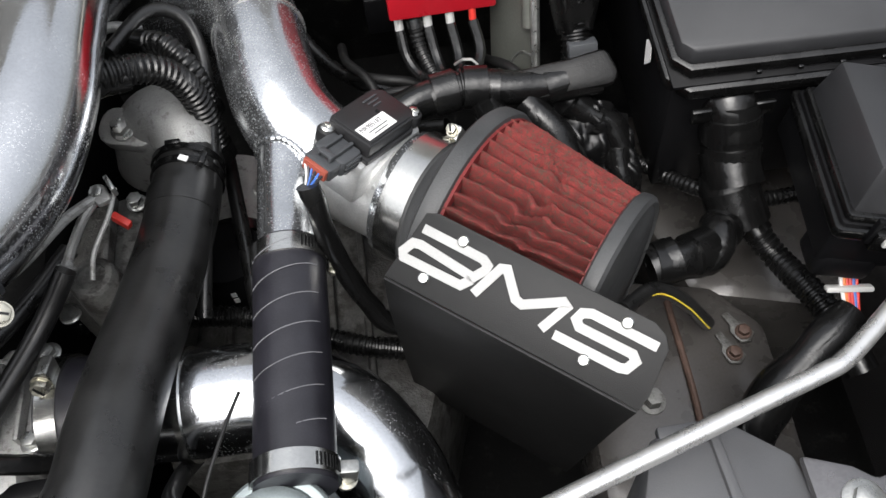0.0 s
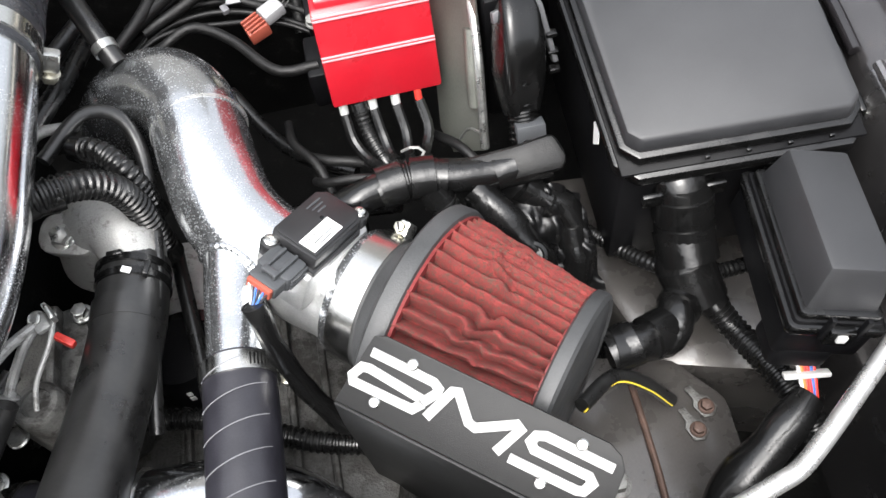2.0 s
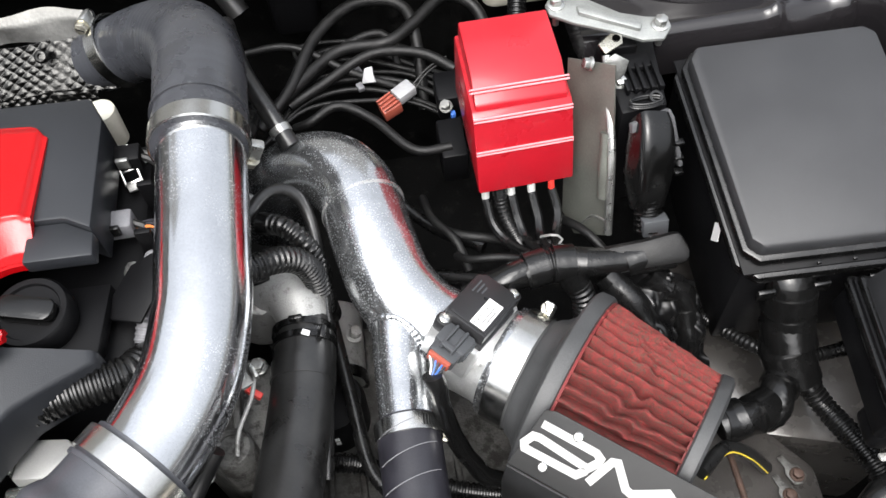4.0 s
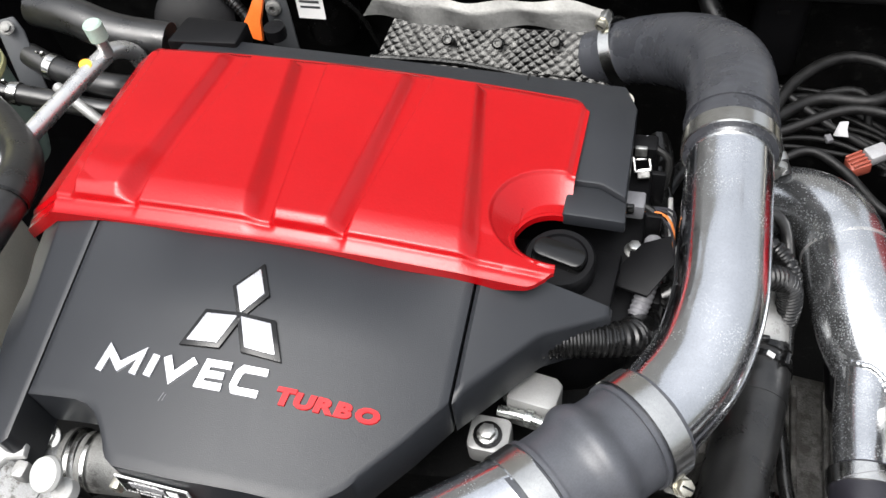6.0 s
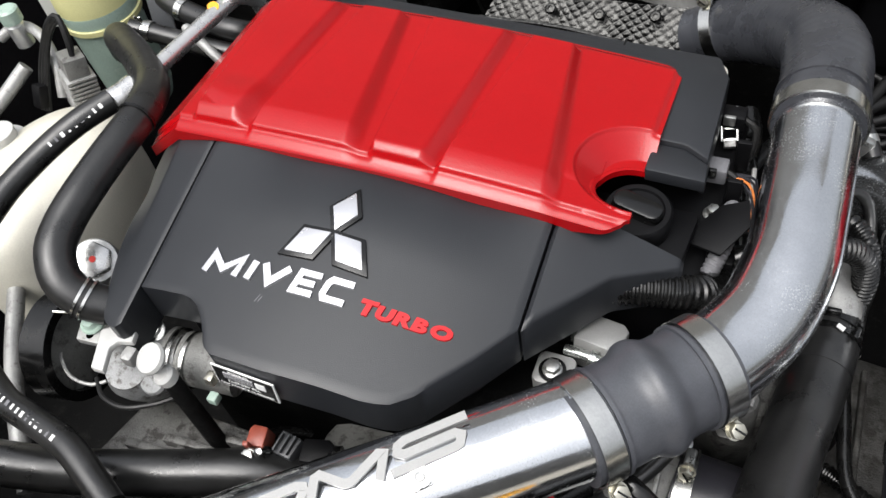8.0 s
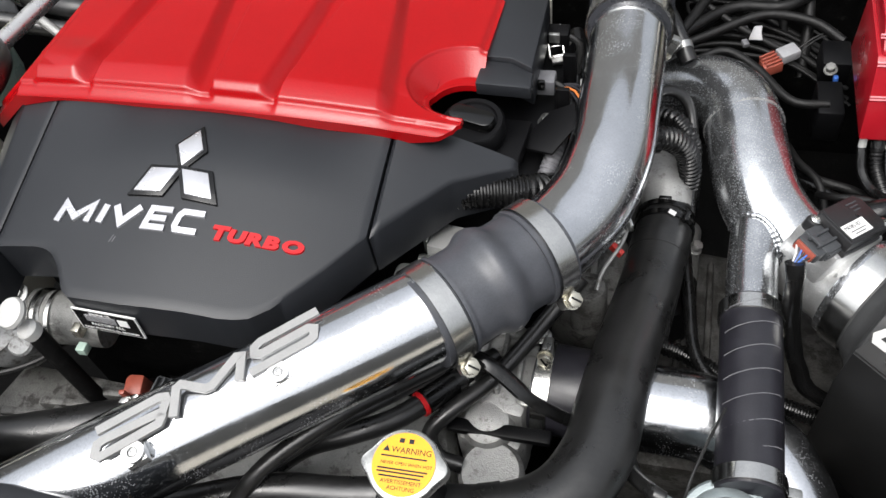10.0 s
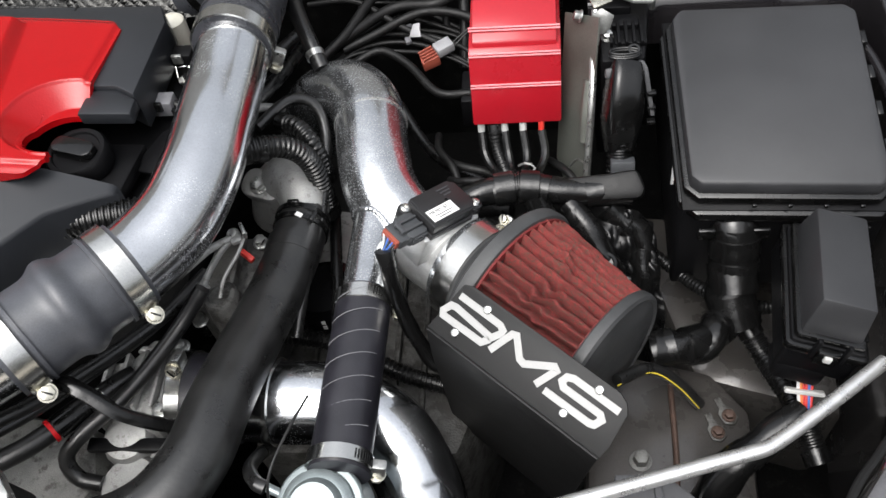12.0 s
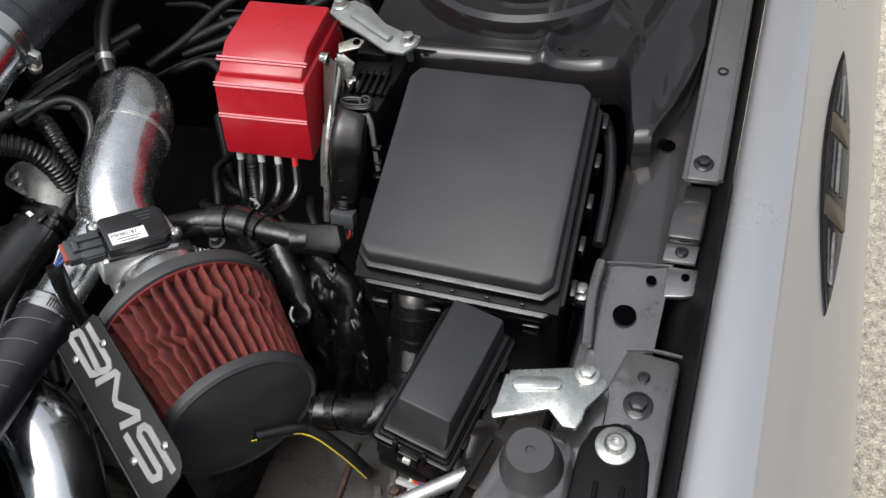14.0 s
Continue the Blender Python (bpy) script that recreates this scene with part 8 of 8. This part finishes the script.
for pts, r in (([(-0.20, 0.66, 0.79), (-0.165, 0.701, 0.80), (-0.133, 0.761, 0.81), (-0.087, 0.797, 0.815), (-0.038, 0.79, 0.81), (-0.028, 0.749, 0.79), (-0.03, 0.70, 0.74)], 0.0062),
               ([(-0.18, 0.685, 0.795), (-0.115, 0.743, 0.80), (-0.060, 0.742, 0.805), (-0.029, 0.762, 0.808), (0.011, 0.793, 0.812), (0.044, 0.773, 0.80), (0.05, 0.73, 0.76)], 0.0065),
               ([(-0.17, 0.69, 0.785), (-0.135, 0.708, 0.79), (-0.079, 0.733, 0.80), (-0.027, 0.727, 0.798), (0.006, 0.705, 0.79)], 0.0055),
               ([(-0.165, 0.655, 0.79), (-0.148, 0.651, 0.80), (-0.119, 0.663, 0.805), (-0.086, 0.643, 0.80), (-0.051, 0.601, 0.795), (-0.014, 0.598, 0.795)], 0.0048),
               ([(-0.19, 0.69, 0.78), (-0.14, 0.73, 0.785), (-0.10, 0.765, 0.79), (-0.06, 0.772, 0.788), (-0.05, 0.74, 0.76)], 0.0045),
               ([(-0.22, 0.76, 0.80), (-0.16, 0.755, 0.805), (-0.10, 0.72, 0.79), (-0.04, 0.70, 0.77)], 0.0040)):
    cable(pts, r, "black vacuum hose looping before the bulkhead", HOSE_DULL, "vacuum_hose", "hose", "vacuum hoses before the bulkhead")
pg = thing("spare_plug", (-0.06, 0.684, 0.765), "brown and white loose cable plug", "connector")
pgm = frame_of((-0.066, 0.680, 0.774), (0.86, 0.5, 0.12), (-0.5, 0.86, 0))
part("brown_half", prism([(-0.014, -0.009), (0.008, -0.011), (0.008, 0.011), (-0.010, 0.010)], -0.006, 0.008, pgm, 0.002), BROWN_PLUG, pg, "red brown half")
for k in range(4):
    part("rib", block((0.018, 0.002, 0.003), pgm @ Matrix.Translation((-0.002, -0.0075 + 0.005 * k, 0.0085)), 0.0006), BROWN_PLUG, pg, "moulded rib")
part("white_half", block((0.022, 0.017, 0.012), pgm @ Matrix.Translation((0.019, 0.0, 0.001)), 0.002), MILKY, pg, "milky white half")
part("lead_wire", tube([pgm @ Vector((0.028, 0.003, 0.002)), (-0.022, 0.712, 0.789), (0.0, 0.722, 0.792)], 0.0010, 8), WIRE, pg)
part("lead_wire", tube([pgm @ Vector((0.028, -0.003, 0.002)), (-0.022, 0.708, 0.788), (0.0, 0.719, 0.790)], 0.0010, 8), WIRE, pg)
part("clip", prism([(-0.007, -0.009), (0.008, -0.006), (0.004, 0.002), (0.002, 0.010), (-0.006, 0.007)], 0, 0.004, basis((-0.083, 0.714, 0.788), (-0.2, -0.6, 0.8)), 0.0008), MILKY, pg, "milky torn clip")
cnx = thing("coil_connectors", (-0.005, 0.64, 0.74), "cluster of black connectors beside the red box", "connector")
part("upper_block", block((0.030, 0.040, 0.030), Matrix.Translation((-0.004, 0.675, 0.77)), 0.003), BLACK_PLASTIC, cnx)
part("lower_block", block((0.026, 0.050, 0.04), Matrix.Translation((-0.012, 0.610, 0.755)), 0.003), BLACK_PLASTIC, cnx)
part("metal_nut", hex_bolt((-0.010, 0.603, 0.775), (-0.2, -0.3, 1), 0.009, 0.007, 0.010), CAST_CLEAN, cnx, "bright nut")
part("metal_nut", hex_bolt((-0.012, 0.645, 0.800), (-0.2, -0.3, 1), 0.009, 0.007, 0.008), CAST, cnx, "dull nut")
part("blue_plug", block((0.005, 0.006, 0.006), Matrix.Translation((-0.006, 0.640, 0.790)), 0.001), WIRE_BLUE, cnx, "blue plug")
res = thing("brake_reservoir", (0.10, 0.84, 0.78), "milky brake fluid reservoir at the bulkhead", "reservoir")
part("reservoir_shell", prism(rect(0.10, 0.06, 0.018), 0.76, 0.855, Matrix.Translation((0.105, 0.845, 0)), 0.010), TANK_PLASTIC, res)
part("cap", lathe([(0.028, 0), (0.028, 0.014), (0.024, 0.017), (0.001, 0.017)], Matrix.Translation((0.095, 0.84, 0.853)), 28), TANK_YELLOW, res, "yellowed screw cap")
loom([(0.105, 0.86, 0.83), (0.092, 0.80, 0.825), (0.080, 0.745, 0.80), (0.07, 0.68, 0.76)], 0.0105, "behind the red box")
mod = thing("booster_cover", (-0.17, 0.80, 0.78), "black moulded cover at the bulkhead", "cover")
part("moulding", prism(rect(0.055, 0.05, 0.012), 0.76, 0.875, Matrix.Translation((-0.155, 0.845, 0)), 0.008), BLACK_PLASTIC, mod)
part("slot", block((0.012, 0.002, 0.004), Matrix.Translation((-0.155, 0.819, 0.85)), 0), SEAL, mod, "small slot")
part("pipe_stub", tube([(-0.21, 0.80, 0.82), (-0.235, 0.83, 0.86), (-0.24, 0.86, 0.88)], 0.012, 16), RUBBER, mod, "black pipe stub")

# ---- loom and plugs between cover and charge pipe ----
loom([(-0.365, 0.318, 0.908), (-0.340, 0.326, 0.922), (-0.307, 0.334, 0.924), (-0.274, 0.345, 0.917), (-0.262, 0.362, 0.900)], 0.0135, "from below the engine cover")
bundle([(-0.262, 0.36, 0.89), (-0.262, 0.42, 0.885), (-0.262, 0.50, 0.885), (-0.268, 0.58, 0.88)], 0.012, 61, "beside the valve cover", 0.2)
for x, y, z, mt, lb in ((-0.279, 0.531, 0.915, BLACK_PLASTIC, "black coil plug with metal clip"), (-0.283, 0.468, 0.914, SEAM_GREY, "pale grey coil plug on the valve cover"), (-0.268, 0.430, 0.895, BLACK_PLASTIC, "black coil plug on the valve cover"), (-0.262, 0.395, 0.89, BLACK_PLASTIC, "black coil plug above the loom")):
    cp = thing("coil_plug", (x, y, z), lb, "connector", "coil plugs beside the cover")
    part("plug_body", block((0.022, 0.017, 0.016), Matrix.Translation((x, y, z)), 0.002), mt, cp)
    part("latch", block((0.010, 0.004, 0.010), Matrix.Translation((x - 0.002, y - 0.009, z + 0.008)), 0.001), ZINC if mt is BLACK_PLASTIC and y > 0.5 else GLOSS_BLACK, cp)
    part("lead_wire", tube([(x + 0.01, y, z + 0.008), (x + 0.022, y - 0.006, z + 0.002), (x + 0.02, y - 0.02, z - 0.02)], 0.0032, 8), WIRE, cp)
wclip = thing("wire_clip", (-0.281, 0.527, 0.900), "bright rectangular metal wire clip beside the cover", "clip")
wcm = frame_of((-0.281, 0.527, 0.919), (0.95, 0.2, 0.1), (0.0, 0.80, 0.60))
for u, v, w, h in ((-0.0065, 0, 0.0022, 0.030), (0.0065, 0, 0.0022, 0.030), (0, 0.0140, 0.0150, 0.0025), (0, -0.0140, 0.0150, 0.0030), (0, -0.004, 0.0130, 0.0022)):
    part("frame_bar", block((w, h, 0.0030), wcm @ Matrix.Translation((u, v, 0)), 0.0006), CHROME_CLEAN, wclip, "bright frame bar")
part("foot", block((0.010, 0.006, 0.012), wcm @ Matrix.Translation((0, -0.018, -0.004)), 0.001), CAST_CLEAN, wclip, "bent clip foot")
conduit = thing("wire_conduit", (-0.261, 0.42, 0.900), "pale grey ribbed conduit with thin brown wires", "conduit")
part("conduit_tube", ribbed([(-0.262, 0.445, 0.905), (-0.260, 0.425, 0.914), (-0.262, 0.398, 0.912), (-0.268, 0.375, 0.902)], 0.0075, 0.004, 0.10, 16), SEAM_GREY, conduit)
for k in range(4):
    part("wire", tube([(-0.272, 0.464 + 0.002 * k, 0.918), (-0.258 + 0.002 * k, 0.458 + 0.003 * k, 0.922), (-0.247, 0.448 + 0.005 * k, 0.910), (-0.244 - 0.003 * k, 0.43, 0.890)], 0.0011, 6), WIRE_ORANGE if k == 1 else WIRE_BLACKISH, conduit, "thin wire")
part("pale_strap", block((0.004, 0.050, 0.006), frame_of((-0.250, 0.475, 0.890), (1, 0.1, 0), (0.1, 1, 0.3)), 0.001), CAST_CLEAN, conduit, "narrow pale strap")
gcap = thing("breather_stub", (-0.306, 0.588, 0.90), "pale plastic breather stub behind the cover", "stub")
part("stub_dome", lathe([(0.012, -0.03), (0.013, 0.0), (0.0125, 0.006), (0.008, 0.010), (0.001, 0.011)], Matrix.Translation((-0.306, 0.588, 0.916)), 24), TANK_PLASTIC, gcap)
sol = thing("control_solenoid", (-0.340, 0.285, 0.86), "pale cast solenoid block below the loom", "solenoid")
sb2 = Matrix.Translation((-0.332, 0.298, 0.886)) @ pose(0, 0, 0, -8, 0, -8)
part("body", prism([(-0.018, -0.014), (0.014, -0.014), (0.018, -0.008), (0.018, 0.010), (0.012, 0.015), (-0.018, 0.015)], -0.016, 0.017, sb2, 0.002), EMBLEM_METAL, sol)
part("side_plate", block((0.004, 0.016, 0.020), sb2 @ Matrix.Translation((-0.020, -0.002, 0.004)), 0.001), BRACKET_ZINC, sol, "small side plate")
part("boss", prism(rect(0.030, 0.028, 0.006), -0.016, 0.006, Matrix.Translation((-0.359, 0.264, 0.888)), 0.002), EMBLEM_METAL, sol, "square cast boss")
part("recess", lathe([(0.0105, 0.0), (0.0105, 0.0012), (0.0075, 0.0014)], Matrix.Translation((-0.360, 0.2625, 0.894)), 28), GLOSS_BLACK, sol, "dark ring round the bolt")
part("bolt", hex_bolt((-0.360, 0.2625, 0.8952), (0, 0, 1), 0.011, 0.0078, 0.007), ZINC, sol, "zinc bolt")
part("tube", tube([(-0.356, 0.283, 0.894), (-0.340, 0.281, 0.896), (-0.318, 0.277, 0.896)], 0.0042, 14), BRACKET_ZINC, sol)
part("collar", ring((-0.333, 0.2795, 0.896), (1, -0.15, 0), 0.0068, 0.004, 0.005, 20), BRACKET_ZINC, sol, "thick tube collar")
flag = thing("rubber_flap", (-0.262, 0.40, 0.90), "dark rubber flap with stamped bars", "flap")
part("flap_body", prism([(-0.295, 0.392), (-0.262, 0.378), (-0.245, 0.405), (-0.25, 0.43), (-0.27, 0.425)], 0.915, 0.918, Matrix(((1, 0, 0, 0), (0, 1, 0, 0), (0.3, 0.1, 1, 0.05), (0, 0, 0, 1))), 0.0006), BLACK_PLASTIC, flag)

# ---- thin cables at the bulkhead and under the red box ----
rnd = random.Random(77)
for k in range(7):
    y0, z0 = 0.665 + 0.016 * k, 0.760 + 0.004 * rnd.uniform(-1, 1)
    pts = [(-0.205 + 0.01 * k, y0 - 0.02, z0 + 0.015), (-0.15 + 0.012 * rnd.uniform(-1, 1), y0 + 0.018, z0 + 0.022), (-0.095, y0 + 0.028 + 0.01 * rnd.uniform(-1, 1), z0 + 0.018), (-0.04, y0 + 0.012 + 0.012 * rnd.uniform(-1, 1), z0 + 0.006), (0.02, y0 - 0.01, z0 - 0.02)]
    thin = cable(pts, 0.0024 + 0.0006 * (k % 3), "thin dull black cable before the bulkhead", HOSE_DULL)
    if k in (1, 3, 5):
        part("clip", block((0.007, 0.009, 0.006), frame_of(pts[1 + k % 2], (1, 0.4, 0), (-0.4, 1, 0.1)), 0.001), SEAM_GREY, thin, "small pale clip")
for pts, r in (([(-0.03, 0.47, 0.80), (-0.02, 0.455, 0.815), (0.005, 0.448, 0.822), (0.03, 0.445, 0.815)], 0.0035), ([(0.02, 0.47, 0.79), (0.045, 0.462, 0.812), (0.065, 0.455, 0.806), (0.07, 0.445, 0.785)], 0.0030), ([(-0.045, 0.52, 0.775), (-0.02, 0.50, 0.785), (0.01, 0.492, 0.782), (0.03, 0.485, 0.765)], 0.0045), ([(-0.05, 0.56, 0.77), (-0.045, 0.52, 0.79), (-0.028, 0.49, 0.795), (-0.02, 0.465, 0.78)], 0.0040), ([(0.07, 0.50, 0.79), (0.085, 0.472, 0.806), (0.10, 0.450, 0.800), (0.115, 0.44, 0.78)], 0.0040)):
    cable(pts, r, "dull black cable under the red box", HOSE_DULL)
tie = thing("bent_wire", (0.05, 0.44, 0.835), "bent bare metal wire tie on the harness", "wire tie")
part("wire_body", tube([(0.040, 0.452, 0.838), (0.047, 0.446, 0.848), (0.056, 0.443, 0.846), (0.050, 0.437, 0.838), (0.064, 0.432, 0.846), (0.072, 0.428, 0.842)], 0.0011, 6), CAST_CLEAN, tie)
